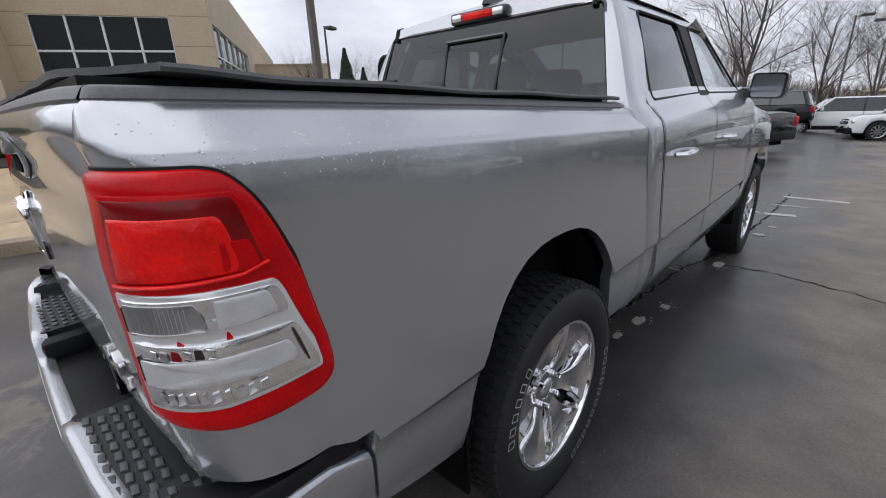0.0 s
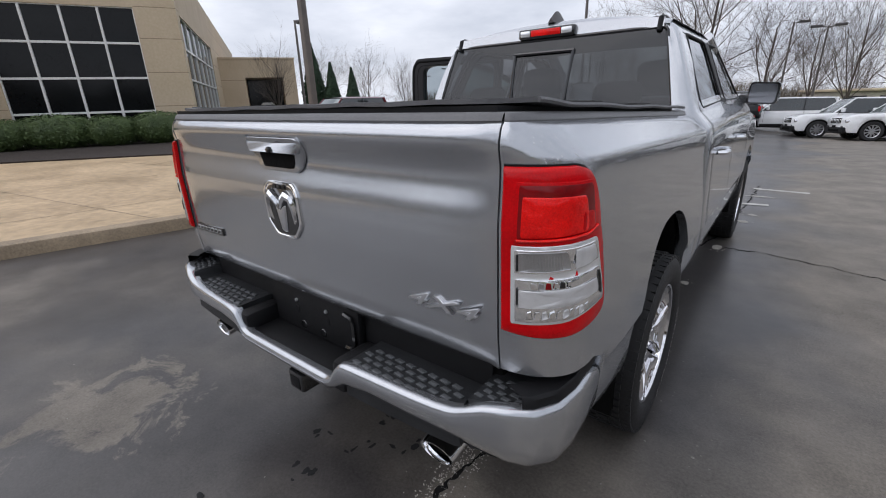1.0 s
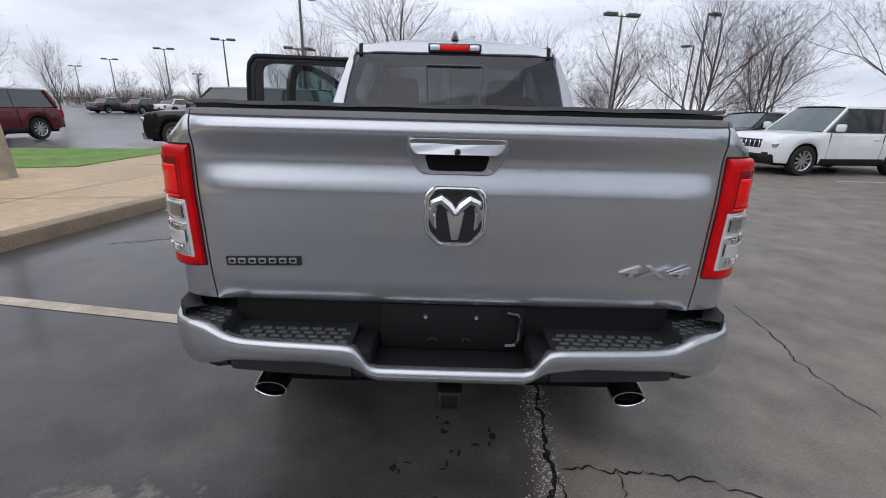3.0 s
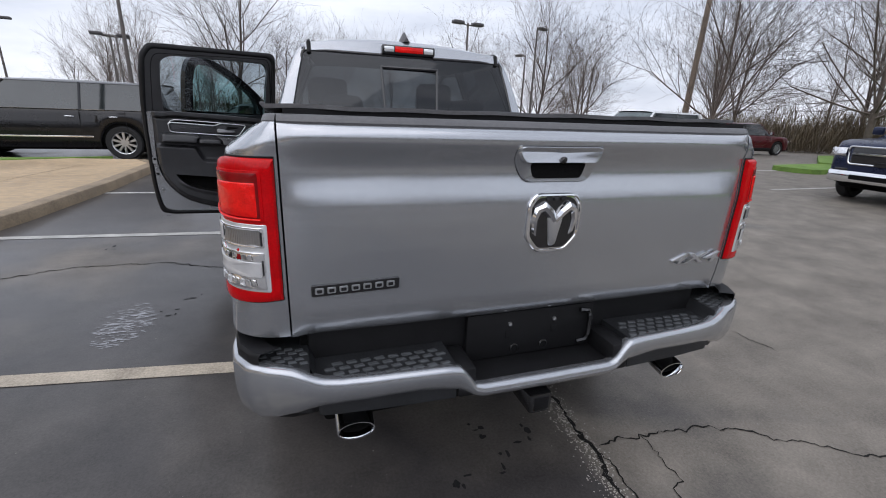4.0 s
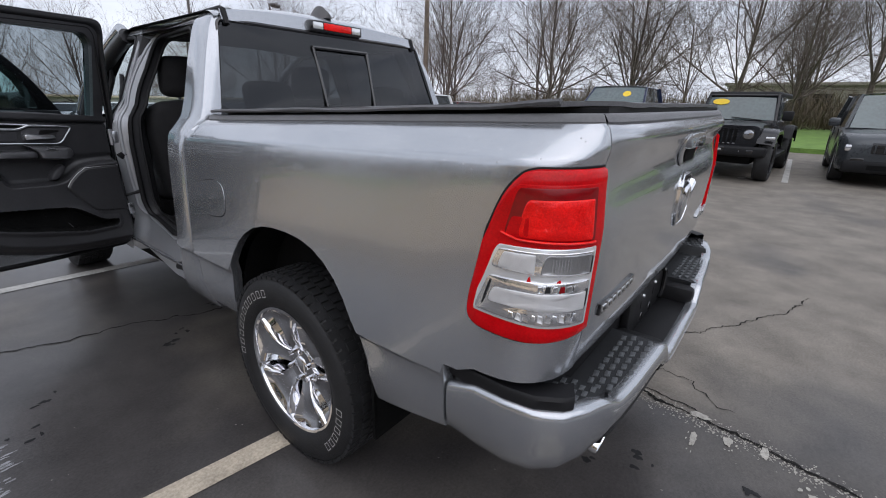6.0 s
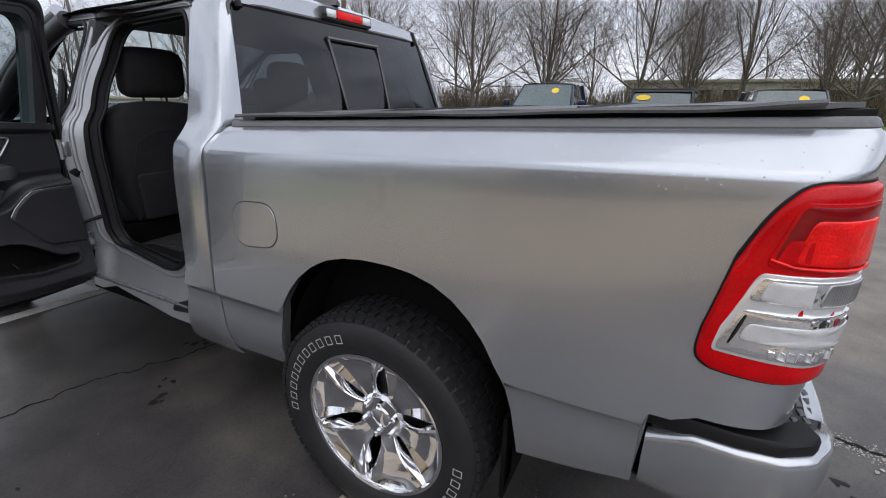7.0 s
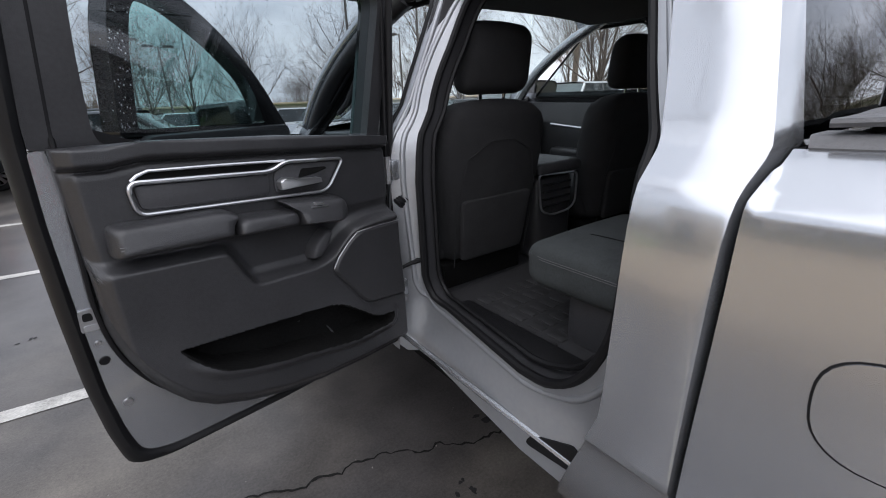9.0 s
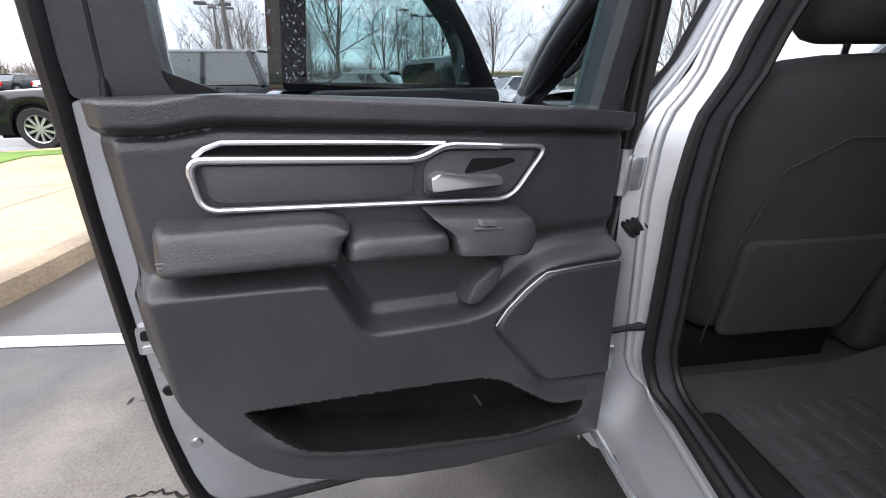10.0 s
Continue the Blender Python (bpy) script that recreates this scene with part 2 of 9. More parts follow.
LINE_PAINT = material("worn_white_line_paint", (0.43, 0.37, 0.285), 0.6, 0, 0, 0.45, 6, 0.3, 120, tint=(0.60, 0.52, 0.41))
CRACK = material("dark_crack_filler", (0.016, 0.0155, 0.015), 0.9, 0, 0, 0.4, 30, spec=0.1)
FLAKE = material("pale_flaked_surface", (0.24, 0.24, 0.25), 0.12, 0, 1.0, 0.35, 14)
OIL = material("oily_stain", (0.018, 0.018, 0.019), 0.6, 0, 0, 0.5, 18, spec=0.2)
GRIT = material("grey_grit", (0.19, 0.18, 0.16), 0.7, 0, 0, 0.5, 40)
CHIP = material("pale_stone_patch", (0.38, 0.36, 0.32), 0.6, 0, 0, 0.45, 30, 0.5, 90)
CONCRETE = material("tan_concrete", (0.43, 0.312, 0.185), 0.6, 0, 0, 0.32, 0.6, 0.25, 60, rough_vary=0.2, tint=(0.62, 0.47, 0.30), spec=0.3)
KERB = material("weathered_kerb", (0.28, 0.215, 0.14), 0.6, 0, 0, 0.35, 3, 0.4, 60)
GRASS = material("winter_grass", (0.10, 0.20, 0.035), 0.85, 0, 0, 0.35, 3, 0.8, 40, tint=(0.20, 0.33, 0.06))
MULCH = material("dark_mulch", (0.03, 0.022, 0.018), 0.9, 0, 0, 0.5, 12, 0.9, 40)
STONE = material("tan_stone_wall", (0.55, 0.44, 0.30), 0.75, 0, 0, 0.13, 0.8, 0.3, 40, tint=(0.58, 0.475, 0.345))
STONE_ROUGH = material("pitted_stone", (0.40, 0.35, 0.27), 0.85, 0, 0, 0.4, 6, 0.8, 25)
WINDOW_DARK = material("dark_window_glass", (0.006, 0.007, 0.008), 0.08, 0, 0.0, 0.3, 0.7, spec=0.22)
WHITE_FRAME = material("white_window_frame", (0.72, 0.72, 0.70), 0.4, 0, 0, 0.06, 6)
POLE = material("brown_grey_pole_paint", (0.13, 0.115, 0.105), 0.5, 0.2, 0, 0.2, 4)
LAMP_HEAD = material("lamp_head_metal", (0.09, 0.085, 0.085), 0.45, 0.3, 0, 0.1, 5)
WOOD_POLE = material("utility_pole_wood", (0.20, 0.155, 0.12), 0.85, 0, 0, 0.3, 5, 0.5, 30)
BARK = material("bare_bark", (0.11, 0.088, 0.074), 0.9, 0, 0, 0.35, 5, 0.6, 30, per_object=0.25)
TWIG = material("bare_twigs", (0.13, 0.105, 0.09), 0.9, 0, 0, 0.25, 3, per_object=0.25)
BRUSH = material("dry_brush", (0.12, 0.09, 0.062), 0.95, 0, 0, 0.45, 1.0, tint=(0.19, 0.15, 0.09))
LEAF = material("hedge_leaf", (0.045, 0.085, 0.022), 0.6, 0, 0, 0.4, 3, tint=(0.10, 0.15, 0.045))
CONIFER = material("conifer_leaf", (0.02, 0.045, 0.02), 0.8, 0, 0, 0.4, 3)
FAR_WALL = material("pale_far_wall", (0.36, 0.33, 0.28), 0.8, 0, 0, 0.12, 0.4)


# ---------- geometry ----------
def done(bm, angle=38):
    """Smooth faces with sharp edges past the angle."""
    bmesh.ops.recalc_face_normals(bm, faces=bm.faces[:])
    for f in bm.faces:
        f.smooth = True
    lim = radians(angle)
    for e in bm.edges:
        if len(e.link_faces) == 2 and e.calc_face_angle(0) > lim:
            e.smooth = False
    return bm


def part(name, bm, mat, parent=None, label="", angle=38):
    """Links a bmesh as one mesh object under a thing or a part."""
    done(bm, angle)
    me = bpy.data.meshes.new(name)
    bm.to_mesh(me)
    bm.free()
    me.materials.append(mat)
    ob = new(name, me)
    if parent is not None:
        ob.parent = parent
    if label:
        ob["label"] = label
    return ob


def thing(name, label, category, group="", m=None, kind=""):
    ob = new(name)
    ob.empty_display_size = 0.3
    if m is not None:
        ob.matrix_world = m
    return tagged(ob, label, category, group, kind)


def surf(bm, fn, us, vs):
    """A sheet of quads over us x vs, fn(u, v) -> point."""
    rows = [[bm.verts.new(fn(u, v)) for v in vs] for u in us]
    for a, b in zip(rows, rows[1:]):
        for i in range(len(vs) - 1):
            bm.faces.new((a[i], a[i + 1], b[i + 1], b[i]))
    return rows


def span(a, b, n):
    return [a + (b - a) * i / (n - 1) for i in range(n)]


def curve(x, table):
    """Piecewise linear value of a table of (x, value)."""
    if x <= table[0][0]:
        return table[0][1]
    for (a, p), (b, q) in zip(table, table[1:]):
        if x <= b:
            return p + (q - p) * (x - a) / (b - a)
    return table[-1][1]


def box(bm, x0, y0, z0, x1, y1, z1, bevel=0.0, seg=2, m=None):
    made = bmesh.ops.create_cube(bm, size=1.0)["verts"]
    for v in made:
        v.co = Vector(((x0 + x1) / 2 + v.co.x * (x1 - x0), (y0 + y1) / 2 + v.co.y * (y1 - y0), (z0 + z1) / 2 + v.co.z * (z1 - z0)))
    if bevel:
        edges = list({e for v in made for e in v.link_edges})
        made = [v for f in bmesh.ops.bevel(bm, geom=edges, offset=bevel, segments=seg, affect="EDGES", profile=0.5)["faces"] for v in f.verts] + made
    if m is not None:
        for v in {v for v in made if v.is_valid}:
            v.co = m @ v.co
    return bm


def cuboid(x0, y0, z0, x1, y1, z1, bevel=0.0, seg=2, m=None):
    return box(bmesh.new(), x0, y0, z0, x1, y1, z1, bevel, seg, m)


def tube(bm, pts, r, n=8, closed=False):
    """A round tube along points; r a number or one per point."""
    pts = [Vector(p) for p in pts]
    k = len(pts)
    rs = r if isinstance(r, (list, tuple)) else [r] * k
    rings = []
    up = None
    for i, p in enumerate(pts):
        a = pts[(i - 1) % k] if (closed or i > 0) else p
        b = pts[(i + 1) % k] if (closed or i < k - 1) else p
        d = (b - a).normalized()
        if up is None:
            up = Vector((0, 0, 1)) if abs(d.z) < 0.9 else Vector((1, 0, 0))
        side = d.cross(up)
        if side.length < 1e-4:
            side = d.orthogonal()
        side.normalize()
        up = side.cross(d).normalized()
        rings.append([bm.verts.new(p + (side * math.cos(2 * math.pi * j / n) + up * math.sin(2 * math.pi * j / n)) * rs[i]) for j in range(n)])
    pairs = list(zip(rings, rings[1:])) + ([(rings[-1], rings[0])] if closed else [])
    for a, b in pairs:
        for j in range(n):
            bm.faces.new((a[j], a[(j + 1) % n], b[(j + 1) % n], b[j]))
    if not closed:
        bm.faces.new(rings[0][::-1])
        bm.faces.new(rings[-1])
    return bm


def lathe(bm, profile, m, n=32, close=False):
    """Turns (radius, height) points round the local z of m."""
    rings = [[bm.verts.new(m @ Vector((r * math.cos(2 * math.pi * j / n), r * math.sin(2 * math.pi * j / n), h))) for j in range(n)] for r, h in profile]
    if close:
        rings.append(rings[0])
    for a, b in zip(rings, rings[1:]):
        for j in range(n):
            bm.faces.new((a[j], a[(j + 1) % n], b[(j + 1) % n], b[j]))
    return bm


def rounded(pts, r, n=5):
    """A closed outline with its corners rounded; r a number or one per corner."""
    out = []
    k = len(pts)
    for i in range(k):
        p, a, b = Vector(pts[i]), Vector(pts[i - 1]), Vector(pts[(i + 1) % k])
        rr = r[i] if isinstance(r, (list, tuple)) else r
        da, db = (a - p), (b - p)
        ra = min(rr, da.length * 0.49, db.length * 0.49)
        s, e = p + da.normalized() * ra, p + db.normalized() * ra
        for j in range(n + 1):
            t = j / n
            out.append(tuple((1 - t) ** 2 * s + 2 * t * (1 - t) * p + t * t * e))
    return out


def prism(bm, outline, fn, d0, d1, soft=0.0):
    """An outline (a, b) between depths d0 and d1, fn(a, b, d) -> point, the d1 face softened at its rim."""
    cx = sum(p[0] for p in outline) / len(outline)
    cy = sum(p[1] for p in outline) / len(outline)
    size = max(max(abs(p[0] - cx), abs(p[1] - cy)) for p in outline)
    steps = [(0.0, d0), (0.0, d1)] if not soft else [(0.0, d0), (0.0, d1 - (d1 - d0) * 0.45), (soft * 0.3, d1 - (d1 - d0) * 0.12), (soft, d1)]
    rings = []
    for ins, d in steps:
        k = 1 - ins / max(size, 1e-6)
        rings.append([bm.verts.new(fn(cx + (a - cx) * k, cy + (b - cy) * k, d)) for a, b in outline])
    n = len(outline)
    for a, b in zip(rings, rings[1:]):
        for j in range(n):
            bm.faces.new((a[j], a[(j + 1) % n], b[(j + 1) % n], b[j]))
    f0 = bm.faces.new(rings[0][::-1])
    f1 = bm.faces.new(rings[-1])
    bmesh.ops.triangulate(bm, faces=[f0, f1], ngon_method="EAR_CLIP")
    return bm


def lens(bm, outline, fn, rings):
    """A cushion over an outline on a curved surface: fn(a, b, d); rings of (scale, d) from rim to middle."""
    cx = sum(p[0] for p in outline) / len(outline)
    cy = sum(p[1] for p in outline) / len(outline)
    n = len(outline)
    loops = []
    for k, d in rings:
        loops.append([bm.verts.new(fn(cx + (a - cx) * k, cy + (b - cy) * k, d)) for a, b in outline])
    for a, b in zip(loops, loops[1:]):
        for j in range(n):
            bm.faces.new((a[j], a[(j + 1) % n], b[(j + 1) % n], b[j]))
    mid = bm.verts.new(fn(cx, cy, rings[-1][1]))
    for j in range(n):
        bm.faces.new((loops[-1][j], loops[-1][(j + 1) % n], mid))
    return bm


def ring(bm, inner, outer, fn, rows=4):
    """A sheet between two outlines with the same number of points, fn(a, b) -> point."""
    n = len(inner)
    loops = []
    for i in range(rows + 1):
        t = i / rows
        loops.append([bm.verts.new(fn(p[0] + (q[0] - p[0]) * t, p[1] + (q[1] - p[1]) * t)) for p, q in zip(inner, outer)])
    for a, b in zip(loops, loops[1:]):
        for j in range(n):
            bm.faces.new((a[j], a[(j + 1) % n], b[(j + 1) % n], b[j]))
    return loops


def to_box_rim(outline, a0, b0, a1, b1):
    """For each point of an outline, the point where the ray from the outline's middle meets a box."""
    cx = sum(p[0] for p in outline) / len(outline)
    cy = sum(p[1] for p in outline) / len(outline)
    out = []
    for a, b in outline:
        dx, dy = a - cx, b - cy
        ts = []
        if dx:
            ts.append(((a1 if dx > 0 else a0) - cx) / dx)
        if dy:
            ts.append(((b1 if dy > 0 else b0) - cy) / dy)
        t = min(ts)
        out.append((cx + dx * t, cy + dy * t))
    return out


# ---------- ground and setting ----------
def flat(outline, z0, z1):
    return prism(bmesh.new(), outline, lambda a, b, d: (a, b, d), z0, z1)


def ribbon(pts, width, z, wobble=0.0, rng=None):
    """A thin strip along points on the ground."""
    bm = bmesh.new()
    pts = [Vector(p) for p in pts]
    dense = []
    for a, b in zip(pts, pts[1:]):
        k = max(1, int((b - a).length / 0.06)) if wobble else 1
        dense += [a.lerp(b, i / k) for i in range(k)]
    dense.append(pts[-1])
    last = None
    for i, p in enumerate(dense):
        d = (dense[min(i + 1, len(dense) - 1)] - dense[max(i - 1, 0)]).normalized()
        s = Vector((-d.y, d.x))
        off = s * (rng.uniform(-wobble, wobble) if wobble else 0)
        w = width * (rng.uniform(0.35, 1.3) if wobble else 1) / 2
        pair = (bm.verts.new((*(p + off + s * w), z)), bm.verts.new((*(p + off - s * w), z)))
        if last:
            bm.faces.new((last[0], last[1], pair[1], pair[0]))
        last = pair
    return bm


def ground_z(x, y):
    """The car park falls gently away ahead of the truck, clear of the walk."""
    t = max(0.0, min(y, 46.0) - 11.0)
    return -0.043 * t * min(1.0, t / 5.0) * max(0.0, min(1.0, (x + 5.0) / 7.0))


rng = random.Random(4)
bm = bmesh.new()
radii = [0, 3, 6, 9, 11, 12, 13, 14, 15, 16, 17, 18, 20, 22, 25, 28, 32, 36, 40, 44, 48, 54, 62, 80, 120, 250, 700, 2500]
n = 96
last = None
for r in radii:
    loop = [bm.verts.new((r * math.cos(2 * math.pi * i / n), r * math.sin(2 * math.pi * i / n), ground_z(r * math.cos(2 * math.pi * i / n), r * math.sin(2 * math.pi * i / n)))) for i in range(n)] if r else [bm.verts.new((0, 0, 0))] * n
    if last:
        for i in range(n):
            j = (i + 1) % n
            bm.faces.new((last[0], loop[i], loop[j]) if last[0] is last[1] else (last[i], loop[i], loop[j], last[j]))
    last = loop
ground = tagged(part("ground", bm, ASPHALT), "dark wet asphalt of a car park with damp patches", "asphalt", kind="structure")

# parking lines across the bays beside the kerb
for i, (x0, y0, x1) in enumerate(((-4.60, 1.745, -0.55), (-3.95, 4.50, -0.2), (-3.75, 7.15, -0.1), (-3.7, 9.8, 0.2))):
    slope = (-0.146, -0.088, -0.10, -0.11)[i]
    line = part("parking_line", ribbon([(x0, y0), (x1, y0 + slope * (x1 - x0))], 0.115, 0.004), LINE_PAINT if i == 0 else WHITE_LINE)
    tagged(line, "worn off-white painted parking line on wet asphalt", "road marking", "parking lines", "structure")
for i, (x0, y0, x1, y1) in enumerate(((9.6, 2.75, 15.0, 2.75), (9.6, -0.35, 15.0, -0.35), (9.8, 5.9, 15.2, 5.9), (9.5, -3.3, 15, -3.3), (9.2, 9.0, 14.5, 9.0),
                                      (0.95, 6.35, 1.25, 6.4), (1.0, 7.6, 1.7, 7.55))):
    line = part("parking_line", ribbon([(x0, y0), (x1, y1)], 0.11, 0.004), WHITE_LINE)
    tagged(line, "worn off-white painted parking line on wet asphalt", "road marking", "parking lines", "structure")

CRACKS = (
    [(0.18, -1.6), (0.25, -0.9), (0.34, -0.62), (0.40, -0.27), (0.46, 0.10), (0.47, 0.28), (0.50, 0.62), (0.55, 1.7), (0.61, 2.65), (0.72, 3.8), (0.87, 4.4), (1.0, 6.2), (1.06, 7.9)],
    [(0.50, 0.11), (0.74, 0.12), (0.93, 0.09), (1.10, 0.07), (1.30, -0.02), (1.52, -0.17), (1.84, -0.38), (2.13, -0.56), (2.6, -0.7)],
    [(0.74, 0.11), (0.73, -0.04), (0.72, -0.17), (0.64, -0.24), (0.56, -0.38)],
    [(0.48, 0.10), (0.49, -0.02), (0.47, -0.16), (0.42, -0.30)],
    [(-3.6, 2.95), (-3.23, 3.12), (-2.72, 3.32), (-2.03, 3.30), (-1.45, 3.02), (-0.96, 2.90), (-0.69, 2.74), (-0.5, 2.70), (0.5, 2.6)],
    [(0.88, 4.08), (1.33, 4.13), (1.91, 3.95), (2.3, 3.82), (3.4, 3.6)],
    [(2.33, 1.85), (2.31, 1.6), (2.28, 1.33), (2.2, 0.9), (2.26, 0.5)],
)
def wander(pts, step, amp, ph):
    """Fills in a broken line with small uneven turns at two scales."""
    pts = [Vector(p) for p in pts]
    out = []
    for a, b in zip(pts, pts[1:]):
        k = max(1, int((b - a).length / step))
        s2 = Vector((-(b - a).y, (b - a).x)).normalized()
        for i in range(k):
            p = a.lerp(b, i / k)
            fade = math.sin(math.pi * i / k) ** 0.5 if k > 1 else 0
            out.append(p + s2 * fade * amp * (1.6 * noise.noise((p.x * 9, p.y * 9, ph)) + 1.0 * noise.noise((p.x * 34, p.y * 34, ph))))
    out.append(pts[-1])
    return out


def crack_strip(line, width, z, ph):
    """A crack of uneven width that pinches and opens along its way."""
    bm = bmesh.new()
    last = None
    for i, p in enumerate(line):
        d = (line[min(i + 1, len(line) - 1)] - line[max(i - 1, 0)]).normalized()
        s2 = Vector((-d.y, d.x))
        end = min(1.0, 0.25 + 0.25 * min(i, len(line) - 1 - i))
        wl_ = width * end * max(0.10, 0.5 + 0.9 * noise.noise((p.x * 16, p.y * 16, ph + 3)) + 0.5 * noise.noise((p.x * 60, p.y * 60, ph)))
        wr_2 = width * end * max(0.10, 0.5 + 0.9 * noise.noise((p.x * 16, p.y * 16, ph + 7)) + 0.5 * noise.noise((p.x * 60, p.y * 60, ph + 5)))
        pair = (bm.verts.new((*(p + s2 * wl_), z)), bm.verts.new((*(p - s2 * wr_2), z)))
        if last:
            bm.faces.new((last[0], last[1], pair[1], pair[0]))
        last = pair
    return bm


for i, pts in enumerate(CRACKS):
    line = wander(pts, 0.018, 0.022 if i == 0 else 0.030, i * 11.3)
    crack = part("crack", crack_strip(line, (0.017, 0.007, 0.006, 0.006, 0.010, 0.012, 0.006)[i], 0.003, i * 5.1), CRACK)
    tagged(crack, "dark crack running through the wet asphalt", "crack", "cracks", "structure")

# crushed pale stone along the lips of the long seam
g = random.Random(17)
seam = wander(CRACKS[0], 0.018, 0.022, 0.0)
near_seam = [p for p in seam if -0.9 < p.y < 0.7]
bm = bmesh.new()
for i in range(2200):
    p = near_seam[int(len(near_seam) * g.random())] if g.random() < 0.6 else seam[int(len(seam) * g.random())]
    o = g.gauss(-0.02, 0.035)
    x, y, r = p.x + o, p.y + g.uniform(-.012, .012), g.uniform(0.0015, 0.0045)
    a = g.uniform(0, 6.28)
    top = bm.verts.new((x, y, 0.002 + r * 0.5))
    low = [bm.verts.new((x + r * math.cos(k * 1.257 + a) * g.uniform(.7, 1.5), y + r * math.sin(k * 1.257 + a) * g.uniform(.7, 1.5), 0.0005)) for k in range(5)]
    for k in range(5):
        bm.faces.new((low[k], low[(k + 1) % 5], top))
tagged(part("crushed_stone", bm, CHIP), "pale crushed stone along the lips of the crack", "grit", kind="stuff")


def blotch(bm, cx, cy, r, ry, z, n=30, lobes=0.55):
    """A worn spot with a smooth uneven outline."""
    ph = rng.uniform(0, 50)
    vs = []
    for i in range(n):
        a = 2 * math.pi * i / n
        k = 0.8 * (1 + lobes * noise.noise((1.3 * math.cos(a), 1.3 * math.sin(a), ph)) + 0.30 * noise.noise((5 * math.cos(a), 5 * math.sin(a), ph)))
        vs.append(bm.verts.new((cx + r * k * math.cos(a), cy + ry * k * math.sin(a), z)))
    bm.faces.new(vs)
    return bm


for cx, cy, r, ry in ((0.42, -0.24, 0.03, 0.055), (0.30, -0.38, 0.045, 0.025), (0.22, -0.25, 0.07, 0.02), (0.33, -0.52, 0.05, 0.02), (0.15, -0.72, 0.05, 0.06), (0.77, 2.64, 0.05, 0.08),
                      (0.84, 2.95, 0.04, 0.06), (0.93, 4.08, 0.05, 0.09), (0.62, 3.75, 0.12, 0.025), (0.83, 6.39, 0.1, 0.05), (1.13, 6.97, 0.2, 0.04), (0.74, 2.35, 0.03, 0.05),
                      (9.6, 1.4, 0.16, 0.1), (9.9, 0.95, 0.16, 0.1), (9.7, 0.4, 0.18, 0.1), (1.05, 5.3, 0.07, 0.07), (1.1, 5.7, 0.06, 0.05)):
    bm = blotch(bmesh.new(), cx, cy, r, ry, 0.0036)
    for j in range(5):
        a = rng.uniform(0, 6.28)
        blotch(bm, cx + r * 1.4 * math.cos(a), cy + ry * 1.4 * math.sin(a), r * rng.uniform(.08, .25), ry * rng.uniform(.08, .25), 0.0036, 10)
    tagged(part("asphalt_chip", bm, CHIP), "pale worn spot in the asphalt beside the crack", "worn spot", "worn spots", "structure")
# thin worn flakes on the bay beside the truck, drawn out one way
bm = bmesh.new()
for i in range(190):
    a, q = rng.uniform(0, 6.28), rng.random() ** 0.6
    cx, cy = -1.95 + 0.17 * q * math.cos(a), 2.0 + 0.34 * q * math.sin(a)
    blotch(bm, cx, cy, rng.uniform(0.010, 0.038), rng.uniform(0.003, 0.009), 0.0022 + 0.00001 * (i % 50), 14, 0.9)
tagged(part("worn_flakes", bm, FLAKE), "pale flaked patch on the wet asphalt", "worn patch", kind="stuff")
bm = bmesh.new()
for i, (cx, cy) in enumerate(((-1.6, 2.35), (-1.72, 2.1), (-0.1, -0.1), (-0.2, 0.1), (0.05, 0.15), (-0.05, 0.35), (0.2, 0.3), (-0.9, 2.55), (-1.0, 2.45), (-0.55, 2.8), (-2.6, 3.9), (-2.45, 5.3), (-0.12, -0.62), (0.0, -0.5), (-0.25, -0.45))):
    for j in range(4):
        blotch(bm, cx + rng.uniform(-.07, .07), cy + rng.uniform(-.07, .07), rng.uniform(.006, .028), rng.uniform(.006, .028), 0.002 + 0.0001 * j, 18)
tagged(part("oil_spots", bm, OIL), "dark oily spots on the asphalt under the truck", "oil spot", kind="stuff")

# grit and small pebbles washed over the asphalt round the truck
g = random.Random(91)
bm = bmesh.new()
for i in range(1400):
    a, q = g.uniform(0, 6.283), g.random() ** 0.7
    x, y, r = 0.6 + 4.2 * q * math.cos(a), 1.3 + 4.2 * q * math.sin(a), g.uniform(0.0012, 0.0042) * (1.8 if g.random() < 0.04 else 1)
    if x < 0.4 and g.random() < 0.7:
        continue
    top = bm.verts.new((x, y, 0.0015 + r * 0.5))
    low = [bm.verts.new((x + r * math.cos(k * 1.257 + a) * g.uniform(.7, 1.4), y + r * math.sin(k * 1.257 + a) * g.uniform(.7, 1.4), 0.0005)) for k in range(5)]
    for k in range(5):
        bm.faces.new((low[k], low[(k + 1) % 5], top))
tagged(part("grit", bm, GRIT), "grit and small pebbles scattered over the wet asphalt", "grit", kind="stuff")

